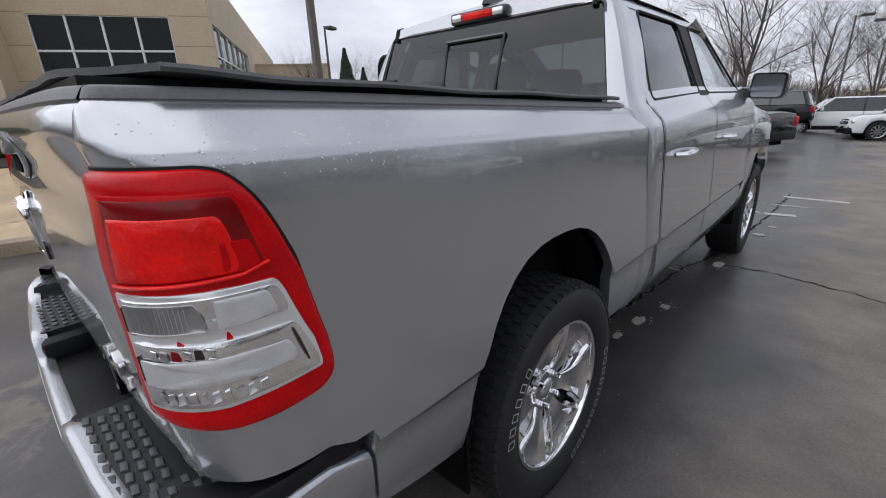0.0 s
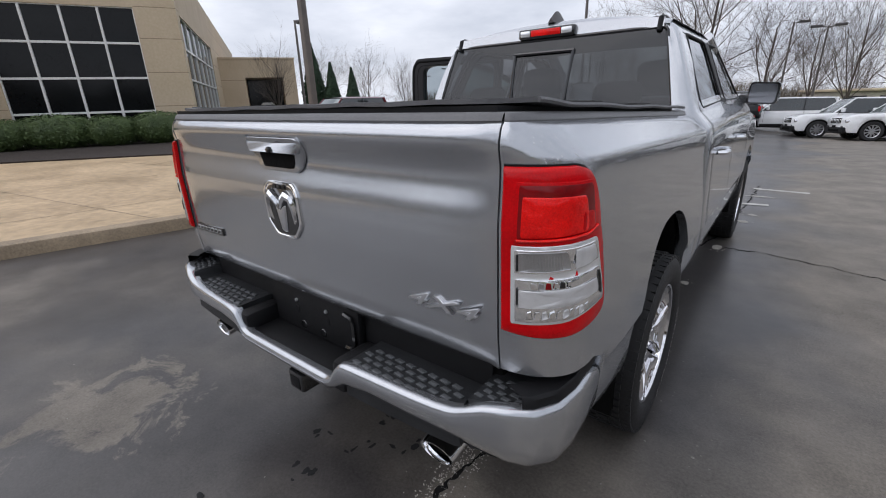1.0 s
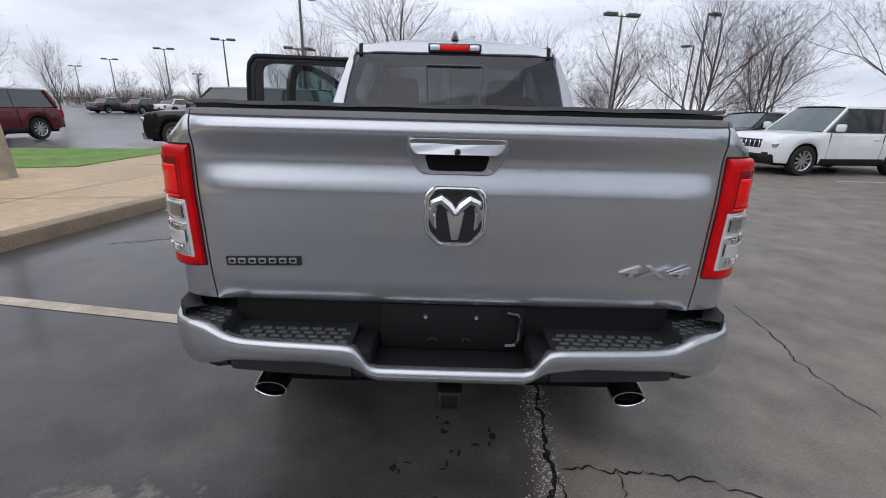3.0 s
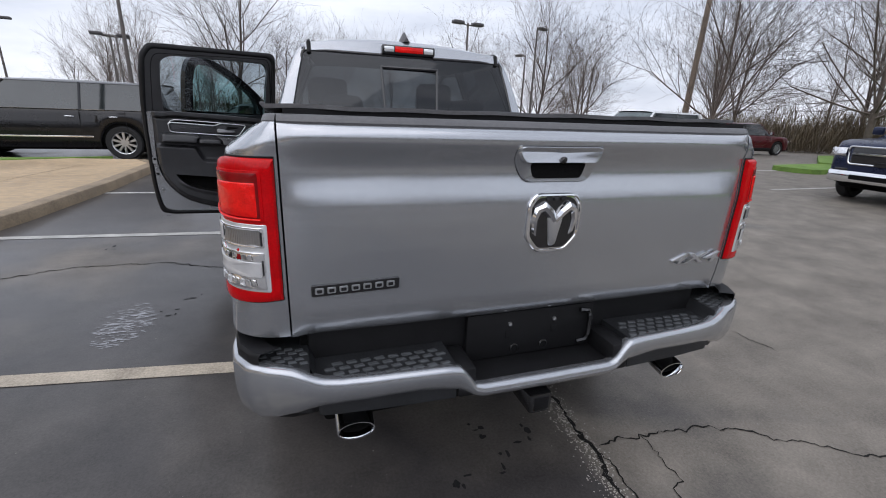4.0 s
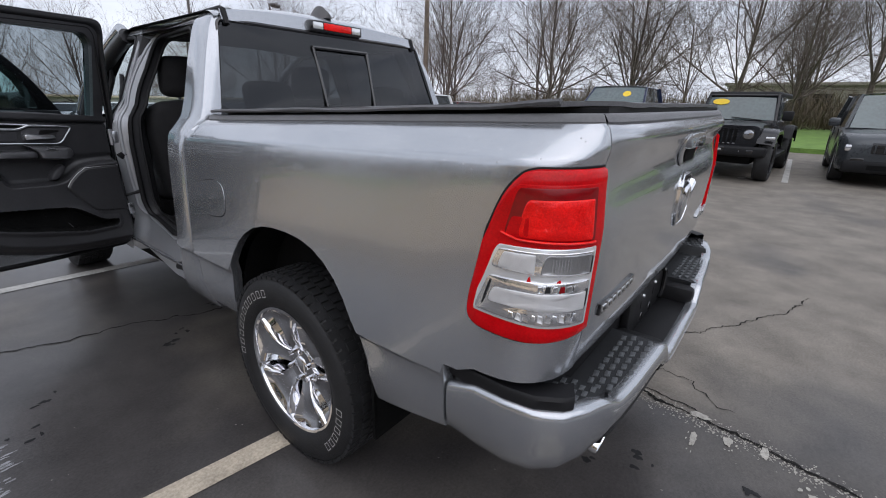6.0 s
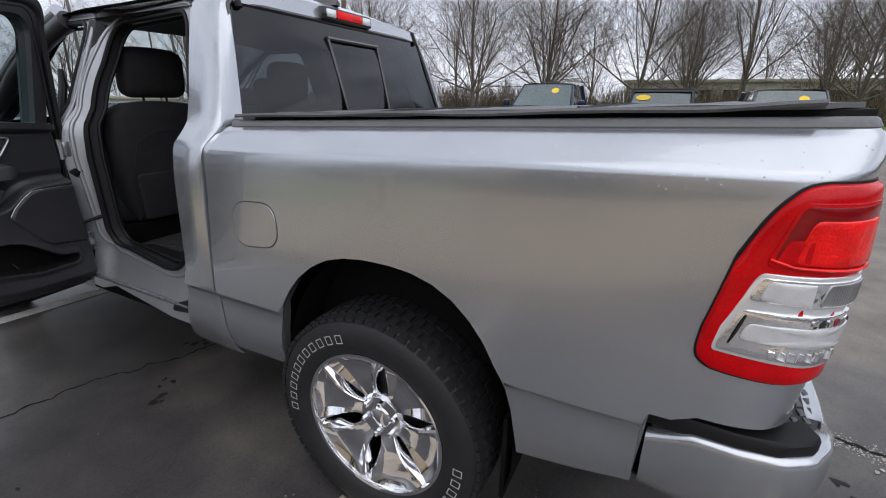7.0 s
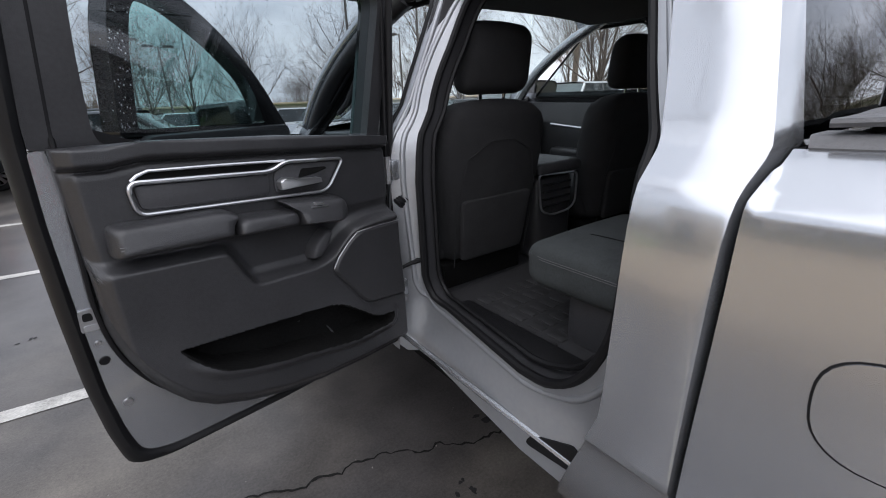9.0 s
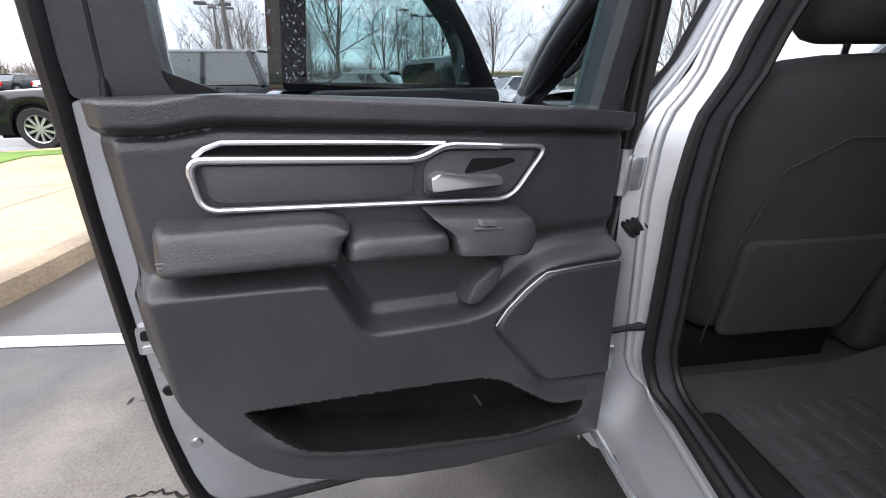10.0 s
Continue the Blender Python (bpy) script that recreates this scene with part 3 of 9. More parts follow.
# raised walk beside the bays
KERB_LINE = [(-9.2, -14), (-6.6, -6), (-5.62, -2), (-5.13, -0.4), (-4.60, 1.6), (-4.25, 3.7), (-3.96, 5.3), (-3.76, 7.5), (-3.70, 10.0), (-4.1, 10.7)]
bm = bmesh.new()
prism(bm, KERB_LINE + [(-7.5, 11.2), (-14.5, 8.0), (-19.0, 6.8), (-22.0, 1.0), (-27, -14)], lambda a, b, d: (a, b, d), -0.05, 0.148)
tagged(part("pavement", bm, CONCRETE), "damp tan concrete walk raised above the parking bays", "pavement", kind="structure")
bm = bmesh.new()
last = None
for i, p in enumerate(KERB_LINE):
    a, b = Vector(KERB_LINE[max(i - 1, 0)]), Vector(KERB_LINE[min(i + 1, len(KERB_LINE) - 1)])
    d = (b - a).normalized()
    s = Vector((d.y, -d.x))
    p = Vector(p)
    loop = [bm.verts.new((*(p + s * o), z)) for o, z in ((0.045, -0.02), (0.035, 0.10), (0.022, 0.143), (-0.01, 0.156), (-0.16, 0.156), (-0.17, 0.10))]
    if last:
        for j in range(5):
            bm.faces.new((last[j], last[j + 1], loop[j + 1], loop[j]))
    last = loop
tagged(part("kerb", bm, KERB), "weathered tan concrete kerb along the parking bays", "kerb", kind="structure")
for a, b in (((-5.0, 1.1), (-15, -0.6)), ((-4.3, 4.6), (-13.5, 2.9)), ((-6.6, -1.2), (-6.0, 2.5)), ((-6.0, 2.5), (-5.0, 9.5)), ((-9.8, -3.0), (-8.9, 4.0)), ((-8.9, 4.0), (-8.0, 9.8)), ((-4.05, 8.2), (-10, 7.1)), ((-5.9, -2), (-16, -4))):
    tagged(part("walk_joint", ribbon([a, b], 0.016, 0.1515), KERB), "dark joint in the concrete walk", "joint", "walk joints", "structure")
tagged(part("lawn", flat([(-4.9, 11.2), (-7.35, 10.2), (-7.4, 7.2), (-9.0, 6.5), (-11.6, 6.02), (-15.4, 7.4), (-17.6, 9.6), (-24, 13.3), (-33, 18.4), (-21, 13.6), (-16.8, 10.2), (-13, 9.5), (-10, 10.4)], -0.05, 0.165), GRASS),
       "bright green winter lawn beyond the walk", "lawn", kind="structure")
tagged(part("planting_bed", flat([(-11.4, 6.15), (-13.4, 4.2), (-15.3, 1.8), (-21, -6.5), (-27, -15), (-33, -14), (-24, 0), (-19.3, 8.0), (-17.6, 9.3), (-15.2, 7.2)], -0.05, 0.19), MULCH),
       "dark mulch planting bed along the building", "planting bed", kind="structure")
tagged(part("verge", flat([(17.0, -60), (17.6, -8), (17.8, 2), (18.0, 10), (22, 12.5), (28, 13), (60, 20), (90, 0), (90, -60)], -0.05, 0.16), GRASS), "green grass verge along the far edge of the car park", "grass verge", kind="structure")
tagged(part("verge", flat([(4, 41), (30, 40), (34, 90), (4, 90)], -2.2, -1.2), GRASS), "green grass verge behind the far parking rows", "grass verge", kind="structure")
tagged(part("island", flat(rounded([(14.5, 8.0), (17.5, 8.2), (17.6, 9.6), (14.3, 9.3)], 0.5), -0.05, 0.15), GRASS), "grassy traffic island with a pale kerb", "traffic island", kind="structure")

# ---------- building ----------
PC, U, V = Vector((-19.0, 8.0)), Vector((-0.45, -0.893)), Vector((-0.86, 0.51))
bld = thing("building", "tan stone office building with dark gridded windows", "building")


def wall_fn(origin, along, normal):
    return lambda a, b, d: (origin.x + along.x * a + normal.x * d, origin.y + along.y * a + normal.y * d, b)


N_F = Vector((0.893, -0.45))
N_S = Vector((0.51, 0.86))
front = wall_fn(PC, U, N_F)
side = wall_fn(PC, V, N_S)
H_B = 7.4
for a0, b0, a1, b1 in ((0, 0, 1.45, H_B), (1.45, 5.2, 6.1, H_B), (1.45, 0, 6.1, 0.12), (6.1, 0, 30, H_B)):
    part("wall", prism(bmesh.new(), [(a0, b0), (a1, b0), (a1, b1), (a0, b1)], front, -0.4, 0.0), STONE, bld)
bm = bmesh.new()
prism(bm, [(6.9, 0), (30, 0), (30, H_B), (6.9, H_B)], front, 0.01, 1.2)
part("wall", bm, STONE, bld, "projecting bay of tan stone panels")
for bz in (1.55, 2.85, 4.1, 5.22, 6.3):
    for a0, a1, d in ((0, 1.44, 0.002), (6.12, 6.9, 0.002), (6.9, 30, 1.203)):
        part("joint", prism(bmesh.new(), [(a0, bz), (a1, bz), (a1, bz + 0.03), (a0, bz + 0.03)], front, d - 0.01, d), KERB, bld)
for a0, b0, a1, b1 in ((0, 0, 0.7, H_B), (0.7, 5.1, 12.5, H_B), (12.5, 0, 40, H_B), (0.7, 0, 12.5, 0.15)):
    part("wall", prism(bmesh.new(), [(a0, b0), (a1, b0), (a1, b1), (a0, b1)], side, -0.4, 0.003), STONE, bld)
for bz in (1.55, 2.85, 4.1, 5.22, 6.3):
    for a0, a1 in ((0, 0.7), (12.5, 40)):
        part("joint", prism(bmesh.new(), [(a0, bz), (a1, bz), (a1, bz + 0.03), (a0, bz + 0.03)], side, 0, 0.006), KERB, bld)
bm = bmesh.new()
prism(bm, [(0, 0), (30, 0), (30, 40), (0, 40)], lambda a, b, d: (PC.x + U.x * a + V.x * b, PC.y + U.y * a + V.y * b, d), H_B - 0.3, H_B - 0.1)
part("roof", bm, FAR_WALL, bld)


def glazing(fn, a0, a1, cols, b0, b1, rows, parent):
    win = part("window", prism(bmesh.new(), [(a0, b0), (a1, b0), (a1, b1), (a0, b1)], fn, -0.22, -0.15), WINDOW_DARK, parent, "dark glazing in a white grid")
    w, h = (a1 - a0) / cols, (b1 - b0) / rows
    for i in range(cols):
        for j in range(rows):
            x, y = a0 + i * w, b0 + j * h
            part("pane", prism(bmesh.new(), [(x + .05, y + .05), (x + w - .05, y + .05), (x + w - .05, y + h - .05), (x + .05, y + h - .05)], fn, -0.15, -0.13 + 0.004 * ((i * 3 + j * 5) % 4)), WINDOW_DARK, win)
    for i in range(cols + 1):
        x = a0 + i * w
        part("mullion", prism(bmesh.new(), [(x - .04, b0), (x + .04, b0), (x + .04, b1), (x - .04, b1)], fn, -0.15, -0.05), WHITE_FRAME, win)
    for j in range(rows + 1):
        y = b0 + j * h
        part("mullion", prism(bmesh.new(), [(a0, y - .04), (a1, y - .04), (a1, y + .04), (a0, y + .04)], fn, -0.15, -0.055), WHITE_FRAME, win)


glazing(front, 1.45, 6.1, 4, 0.12, 5.2, 4, bld)
glazing(side, 0.7, 12.5, 6, 0.15, 5.1, 4, bld)
W0 = PC + V * 17
wing = wall_fn(W0, Vector((0.51, 0.86)), Vector((0.86, -0.51)))
for a0, b0, a1, b1 in ((0, 0, 1.7, 4.8), (1.7, 3.5, 4.4, 4.8), (4.4, 0, 5.4, 4.8)):
    part("wing_wall", prism(bmesh.new(), [(a0, b0), (a1, b0), (a1, b1), (a0, b1)], wing, -5.0, 0.6), STONE, bld)
part("coping", prism(bmesh.new(), [(0, 4.8), (5.45, 4.8), (5.45, 4.92), (0, 4.92)], wing, -5.0, 0.66), STONE, bld)
part("wing_joint", prism(bmesh.new(), [(0, 3.30), (1.7, 3.30), (1.7, 3.33), (0, 3.33)], wing, 0.59, 0.604), KERB, bld)
entry = part("entrance_recess", prism(bmesh.new(), [(1.7, 0), (4.4, 0), (4.4, 3.5), (1.7, 3.5)], wing, -4.9, -2.4), WINDOW_DARK, bld, "dark recessed entrance glazing")
for a in (1.95, 2.75, 3.55):
    part("entrance_door", prism(bmesh.new(), rounded([(a, 0.16), (a + 0.62, 0.16), (a + 0.62, 1.15), (a, 1.15)], 0.02, 2), wing, -2.398, -2.33), WHITE_FRAME, entry, "white lower panel of an entrance door")
part("canopy", prism(bmesh.new(), [(2.5, 1.5), (3.6, 1.5), (3.4, 1.68), (2.7, 1.68)], wing, -2.398, -1.4), WHITE_FRAME, entry, "pale canopy over the entrance")


# ---------- foliage and trees ----------
def leaf_mesh(name, fn, count, size, mat, seed):
    """Many small crossed leaves scattered by fn(rng) -> (point, outward)."""
    g = random.Random(seed)
    verts, faces = [], []
    for _ in range(count):
        p, o = fn(g)
        a = Vector((g.gauss(0, 1), g.gauss(0, 1), g.gauss(0, 1))).normalized()
        t = o.cross(a)
        if t.length < 1e-3:
            continue
        t.normalize()
        b = (o.cross(t) + o * g.uniform(-.8, .8)).normalized()
        s = size * g.uniform(0.6, 1.4)
        i = len(verts)
        verts += [p - t * s * .5, p + b * s * .3, p + t * s * .5, p - b * s * .3]
        faces.append((i, i + 1, i + 2, i + 3))
    me = bpy.data.meshes.new(name)
    me.from_pydata(verts, [], faces)
    me.materials.append(mat)
    return me


def hedge_pt(g):
    a, z = g.uniform(0, 6.283), g.random()
    u = g.uniform(-1, 1)
    e = (1 - abs(u) ** 2.6) ** 0.45
    o = Vector((math.cos(a) * e, math.sin(a) * e, u))
    k = 1 + 0.10 * noise.noise((o.x * 2.3, o.y * 2.3, o.z * 2.3))
    q = g.uniform(0.86, 1.02) * k
    return Vector((o.x * 1.05 * q, o.y * 0.78 * q, 0.6 + o.z * 0.6 * q)), o.normalized()


def core_mesh(name, mat, sx, sy, sz, cz):
    bm = bmesh.new()
    bmesh.ops.create_icosphere(bm, subdivisions=3, radius=1)
    for v in bm.verts:
        k = 0.9 + 0.12 * noise.noise(v.co * 2.1)
        v.co = Vector((v.co.x * sx * k, v.co.y * sy * k, cz + v.co.z * sz * k))
    me = bpy.data.meshes.new(name)
    done(bm, 80)
    bm.to_mesh(me)
    bm.free()
    me.materials.append(mat)
    return me


hedge_me = [leaf_mesh("leaves", hedge_pt, 5200, 0.075, LEAF, 20 + i) for i in range(2)]
hedge_core = core_mesh("core", LEAF, 0.98, 0.72, 0.55, 0.58)
for i in range(10):
    s = -0.35 + i * 1.62
    p = PC + N_F * 1.25 + U * s
    hg = thing("hedge_shrub", "clipped rounded green hedge shrub along the building", "shrub", "hedge shrubs", Matrix.Translation((p.x, p.y, 0.15)) @ Matrix.Rotation(1.1, 4, "Z") @ Matrix.Diagonal((1 + 0.25 * (i % 3 == 0), 1, 0.95 + 0.08 * (i % 2), 1)))
    for me, nm in ((hedge_me[i % 2], "leaves"), (hedge_core, "inner_growth")):
        o = new(nm, me)
        o.parent = hg


def cone_pt(g):
    z = g.random() ** 1.4
    a = g.uniform(0, 6.283)
    r = (1 - z) ** 0.8 * (1 + 0.2 * noise.noise((math.cos(a) * 2, math.sin(a) * 2, z * 6))) * g.uniform(0.75, 1.05)
    return Vector((r * math.cos(a), r * math.sin(a), z * 4.6 + 0.1)), Vector((math.cos(a), math.sin(a), 0.5)).normalized()


cone_me = leaf_mesh("foliage", cone_pt, 5000, 0.22, CONIFER, 31)
for x, y, s in ((-30.5, 24.6, 1.0), (-28.8, 25.4, 0.9), (-32.4, 24.2, 1.35)):
    ev = thing("evergreen_tree", "dark green narrow conifer on the lawn", "tree", "evergreens", Matrix.Translation((x, y, 0)) @ Matrix.Diagonal((s, s, s, 1)))
    new("foliage", cone_me).parent = ev
    part("trunk", tube(bmesh.new(), [(0, 0, 0), (0, 0, 3.5)], [0.12, 0.03], 6), BARK, ev)


def bare_tree_meshes(seed, height, spread, limbs=5, upright=0.5, trunk_h=0.2, thick=0.015, depth=5, least=0.0036):
    """A leafless tree: trunk with limbs, and a crown of fine twigs, as two meshes."""
    g = random.Random(seed)
    tv, tf, wv, wf = [], [], [], []

    def seg(p, q, r0, r1, fine):
        v, f = (wv, wf) if fine else (tv, tf)
        n = 3 if fine else 6
        d = (q - p).normalized()
        s = d.orthogonal().normalized()
        u = d.cross(s)
        i = len(v)
        for c, r in ((p, r0), (q, r1)):
            for j in range(n):
                a = 2 * math.pi * j / n
                v.append(c + (s * math.cos(a) + u * math.sin(a)) * r)
        for j in range(n):
            f.append((i + j, i + (j + 1) % n, i + n + (j + 1) % n, i + n + j))

    def grow(p, d, length, r, level):
        steps = 4 if level < 2 else 3 if level < 4 else 2
        q = p
        for k in range(steps):
            bend = Vector((g.gauss(0, 1), g.gauss(0, 1), g.gauss(0, 1))) * (0.04 + 0.022 * level)
            d = (d + bend + Vector((0, 0, 0.10 * upright * (level > 0)))).normalized()
            e = q + d * (length / steps)
            r1 = r * (1 - 0.55 / steps)
            seg(q, e, r, r1, level >= 3)
            if level < depth and k >= (1 if level else 2) - (level > 0):
                kids = (2 if level < 3 else g.choice((1, 1, 2) if level < 4 else (0, 1, 1))) if k < steps - 1 else g.choice((1, 2, 2))
                for _ in range(kids):
                    ax = d.orthogonal().normalized()
                    ax.rotate(Matrix.Rotation(g.uniform(0, 6.283), 3, d))
                    ang = radians(g.uniform(26, 54)) * spread
                    nd = d.copy()
                    nd.rotate(Matrix.Rotation(ang, 3, ax))
                    nd = (nd + Vector((0, 0, upright * 0.10))).normalized()
                    grow(e, nd, length * g.uniform(0.46, 0.72), max(r1 * g.uniform(0.38, 0.55), least), level + 1)
            q, r = e, r1

    th = height * trunk_h
    r0 = height * thick
    top = Vector((g.uniform(-.08, .08), g.uniform(-.08, .08), th))
    seg(Vector((0, 0, -0.05)), Vector((0, 0, 0.25)), r0 * 1.45, r0 * 1.08, False)
    seg(Vector((0, 0, 0.25)), top, r0 * 1.08, r0 * 0.9, False)
    for i in range(limbs):
        a = 2 * math.pi * (i + g.uniform(-.25, .25)) / limbs
        tilt = radians((22, 46, 70)[i % 3] + g.uniform(-8, 8)) * spread
        d = Vector((math.cos(a) * math.sin(tilt), math.sin(a) * math.sin(tilt), math.cos(tilt)))
        grow(top - Vector((0, 0, g.uniform(0, th * 0.25))), d, height * g.uniform(0.36, 0.48) * (1 - 0.15 * (i % 3 == 2)), r0 * g.uniform(0.30, 0.46), 1)
    grow(top, Vector((0, 0, 1)), height * 0.48, r0 * 0.72, 1)
    out = []
    for nm, v, f, mt in (("trunk", tv, tf, BARK), ("crown", wv, wf, TWIG)):
        me = bpy.data.meshes.new(nm)
        me.from_pydata([tuple(x) for x in v], [], f)
        for poly in me.polygons:
            poly.use_smooth = True
        me.materials.append(mt)
        out.append(me)
    return out


TREES = [bare_tree_meshes(3, 9.0, 1.0, 8, 0.5, 0.2, 0.013), bare_tree_meshes(8, 9.5, 0.9, 7, 0.65, 0.2, 0.012), bare_tree_meshes(15, 8.0, 1.1, 8, 0.4, 0.2, 0.014), bare_tree_meshes(22, 7.0, 0.75, 5, 0.9, 0.25, 0.015, 4),
         bare_tree_meshes(31, 9.0, 0.7, 5, 0.9, 0.26, 0.012, 4)]


# lighter crowns for the far woods
FAR_TREES = [bare_tree_meshes(41 + i, 9.0, (1.0, 0.9, 0.75)[i], 5, 0.6 + 0.2 * i, 0.22, 0.012, 4, 0.0060) for i in range(3)]


def bare_tree(x, y, k, s=1.0, rot=0.0, z=0.02):
    t = thing("bare_tree", "leafless grey-brown tree with a wide crown of fine twigs", "tree", "bare trees", Matrix.Translation((x, y, z + ground_z(x, y))) @ Matrix.Rotation(rot, 4, "Z") @ Matrix.Diagonal((s * 1.15, s * 1.15, s * 1.15, 1)))
    for me, nm in zip(TREES[k] if math.hypot(x, y) < 34 else FAR_TREES[k % 3], ("trunk", "crown")):
        new(nm, me).parent = t


for x, y, k, s in ((23.0, 11.4, 0, 1.05), (19.6, 16.4, 1, 0.95), (27, 8.2, 2, 1.15), (28, 2.8, 1, 1.1), (31, 0.2, 0, 1.0), (25.5, -6.9, 2, 0.95), (33, -3.0, 4, 1.1), (36, -8, 4, 1.0), (30, -14, 1, 1.0),
                   (-1, 44, 0, 0.95), (4.2, 45, 2, 0.95), (8.2, 42, 1, 0.95), (11.8, 31.8, 2, 1.0), (15.3, 26.5, 1, 0.95), (21, 30, 0, 0.9), (27, 38, 3, 1.0), (-4.2, 34, 3, 1.15), (-13.6, 47, 2, 0.9),
                   (-32, 30, 3, 0.62), (-28, 31, 4, 0.5), (-24.5, 15.5, 3, 0.62), (-33.5, 26, 3, 0.6), (32, 15, 1, 1.0), (24, 20, 3, 0.9), (-9, 55, 1, 0.9), (-20, 60, 2, 1.0), (2, 58, 3, 1.1)):
    bare_tree(x, y, k, s, (x * 7 + y * 3) % 6.28)
g = random.Random(77)
for i in range(20):
    a = radians(g.uniform(36, 118))
    d = g.uniform(38, 66)
    bare_tree(-1 + d * math.sin(a), d * math.cos(a), g.choice((0, 1, 2, 3, 4)), g.uniform(0.9, 1.25), g.uniform(0, 6.28))
for i in range(16):
    a = radians(g.uniform(150, 250))
    d = g.uniform(34, 60)
    bare_tree(d * math.sin(a), d * math.cos(a), g.choice((0, 1, 2)), g.uniform(0.9, 1.2), g.uniform(0, 6.28))
for i in range(26):
    a = radians(g.uniform(-44, 34))
    d = g.uniform(70, 120)
    bare_tree(d * math.sin(a), d * math.cos(a), g.choice((0, 1, 2, 3)), g.uniform(0.7, 1.0), g.uniform(0, 6.28))


def brush_pt(x0, y0, x1, y1, depth, h):
    def f(g):
        t, w = g.random(), g.uniform(-depth, depth)
        hh = h * (0.6 + 0.5 * noise.noise((t * 22, w * 0.3, 0)))
        return Vector((x0 + (x1 - x0) * t + w, y0 + (y1 - y0) * t + w * 0.5, g.random() ** 1.7 * hh + ground_z(x0 + (x1 - x0) * t + w, y0 + (y1 - y0) * t + w * 0.5))), Vector((g.gauss(0, 1), g.gauss(0, 1), 0.3)).normalized()
    return f


def stem_mesh(name, fn, count, size, mat, seed):
    """Many thin dry stems, each a narrow bent blade that leans at random."""
    g = random.Random(seed)
    verts, faces = [], []
    for _ in range(count):
        p, o = fn(g)
        d = Vector((o.x * 0.55, o.y * 0.55, 1.0)).normalized()
        side = Vector((d.y, -d.x, 0.15)).normalized() * size * g.uniform(0.008, 0.016)
        length = size * g.uniform(0.5, 1.3)
        mid, tip = p + d * length * 0.5, p + (d + o * 0.25).normalized() * length
        i = len(verts)
        verts += [p - side, p + side, mid + side * 0.8, mid - side * 0.8, tip]
        faces += [(i, i + 1, i + 2, i + 3), (i + 3, i + 2, i + 4)]
    me = bpy.data.meshes.new(name)
    me.from_pydata(verts, [], faces)
    me.materials.append(mat)
    return me


# the last band is unseen behind the truck, added to darken the tailgate's reflections
for i, (x0, y0, x1, y1, dp, h, cnt, sz) in enumerate(((34, 34, 38, 10, 4, 3.4, 20000, 1.3), (38, 10, 40, -30, 4, 3.0, 22000, 1.3), (-70, 80, 40, 95, 5, 3.5, 15000, 2.2), (20, 50, 45, 36, 3, 2.2, 8000, 1.3), (-50, -32, 45, -36, 4, 7.5, 22000, 0.7))):
    o = new("brush", (stem_mesh if i < 4 else leaf_mesh)("brush", brush_pt(x0, y0, x1, y1, dp, h), cnt, sz, BRUSH, 50 + i))
    tagged(o, "dry brown brush along the edge of the woods, one band unseen", "brush", kind="stuff")


# ---------- lamp posts ----------
def street_lamp(x, y, h, heads=2, r=0.07, rot=0.0, z=0.0):
    t = thing("street_lamp", "brown-grey parking lot lamp post with flat box heads" if heads > 1 else "slim brown-grey lamp post with one box head", "street lamp", "lamp posts", Matrix.Translation((x, y, z + ground_z(x, y))) @ Matrix.Rotation(rot, 4, "Z"))
    part("pole", tube(bmesh.new(), [(0, 0, 0), (0, 0, h)], [r * 1.25, r * 0.75], 8), POLE, t)
    part("base", cuboid(-.22, -.22, 0, .22, .22, 0.5, 0.03), FAR_WALL, t, "concrete footing")
    for i in range(heads):
        s = 1 if i == 0 else -1
        part("arm", tube(bmesh.new(), [(0, 0, h - .1), (s * .35, 0, h - .04)], 0.035, 6), POLE, t)
        part("lamp_head", cuboid(min(s * .3, s * .95), -.19, h - .09, max(s * .3, s * .95), .19, h + .08, 0.05), LAMP_HEAD, t)


for x, y, h, k, rot in ((-20.1, 14.3, 5.6, 1, 2.0), (-6.6, 19.6, 5.9, 1, 1.2), (8.6, 23.2, 6.6, 2, 0.2), (13.9, 25.0, 7.2, 1, 0.5), (2.0, 39.5, 6.6, 2, 0.1), (0.1, 41, 6.9, 1, 0.5), (-19.0, 38, 6.3, 2, 0.2),
                        (-29, 46, 6.3, 2, 0.2), (-45, 60, 6.3, 2, 0.3), (-62, 75, 6.3, 2, 0.2), (-50, 90, 6.3, 2, 0.2), (27, 37, 7, 1, 0.9), (-10.5, 31, 5.0, 2, 0.3), (-14, 44, 6.3, 2, 0.4), (17.5, 33, 7, 1, 2.0)):
    street_lamp(x, y, h, k, rot=rot)
st = thing("lamp_post_on_stone", "tall tapered lamp post on a square pitted stone pedestal", "street lamp", m=Matrix.Translation((-7.6, 5.7, 0.15)))
bm = bmesh.new()
prism(bm, rounded([(-.25, -.25), (.25, -.25), (.25, .25), (-.25, .25)], 0.03, 2), lambda a, b, d: (a * (1 - 0.12 * d), b * (1 - 0.12 * d), d), 0, 0.95)
part("pedestal", bm, STONE_ROUGH, st, "pitted tan stone pedestal")
part("pole", prism(bmesh.new(), rounded([(-.065, -.065), (.065, -.065), (.065, .065), (-.065, .065)], 0.02, 2), lambda a, b, d: (a * (1.25 - 0.06 * d), b * (1.25 - 0.06 * d), 0.95 + d), 0, 7.6), POLE, st)
part("base_flange", prism(bmesh.new(), [(-.16, -.16), (.16, -.16), (.16, .16), (-.16, .16)], lambda a, b, d: (a * (1 - d * 2), b * (1 - d * 2), 0.95 + d), 0.002, 0.2), POLE, st)
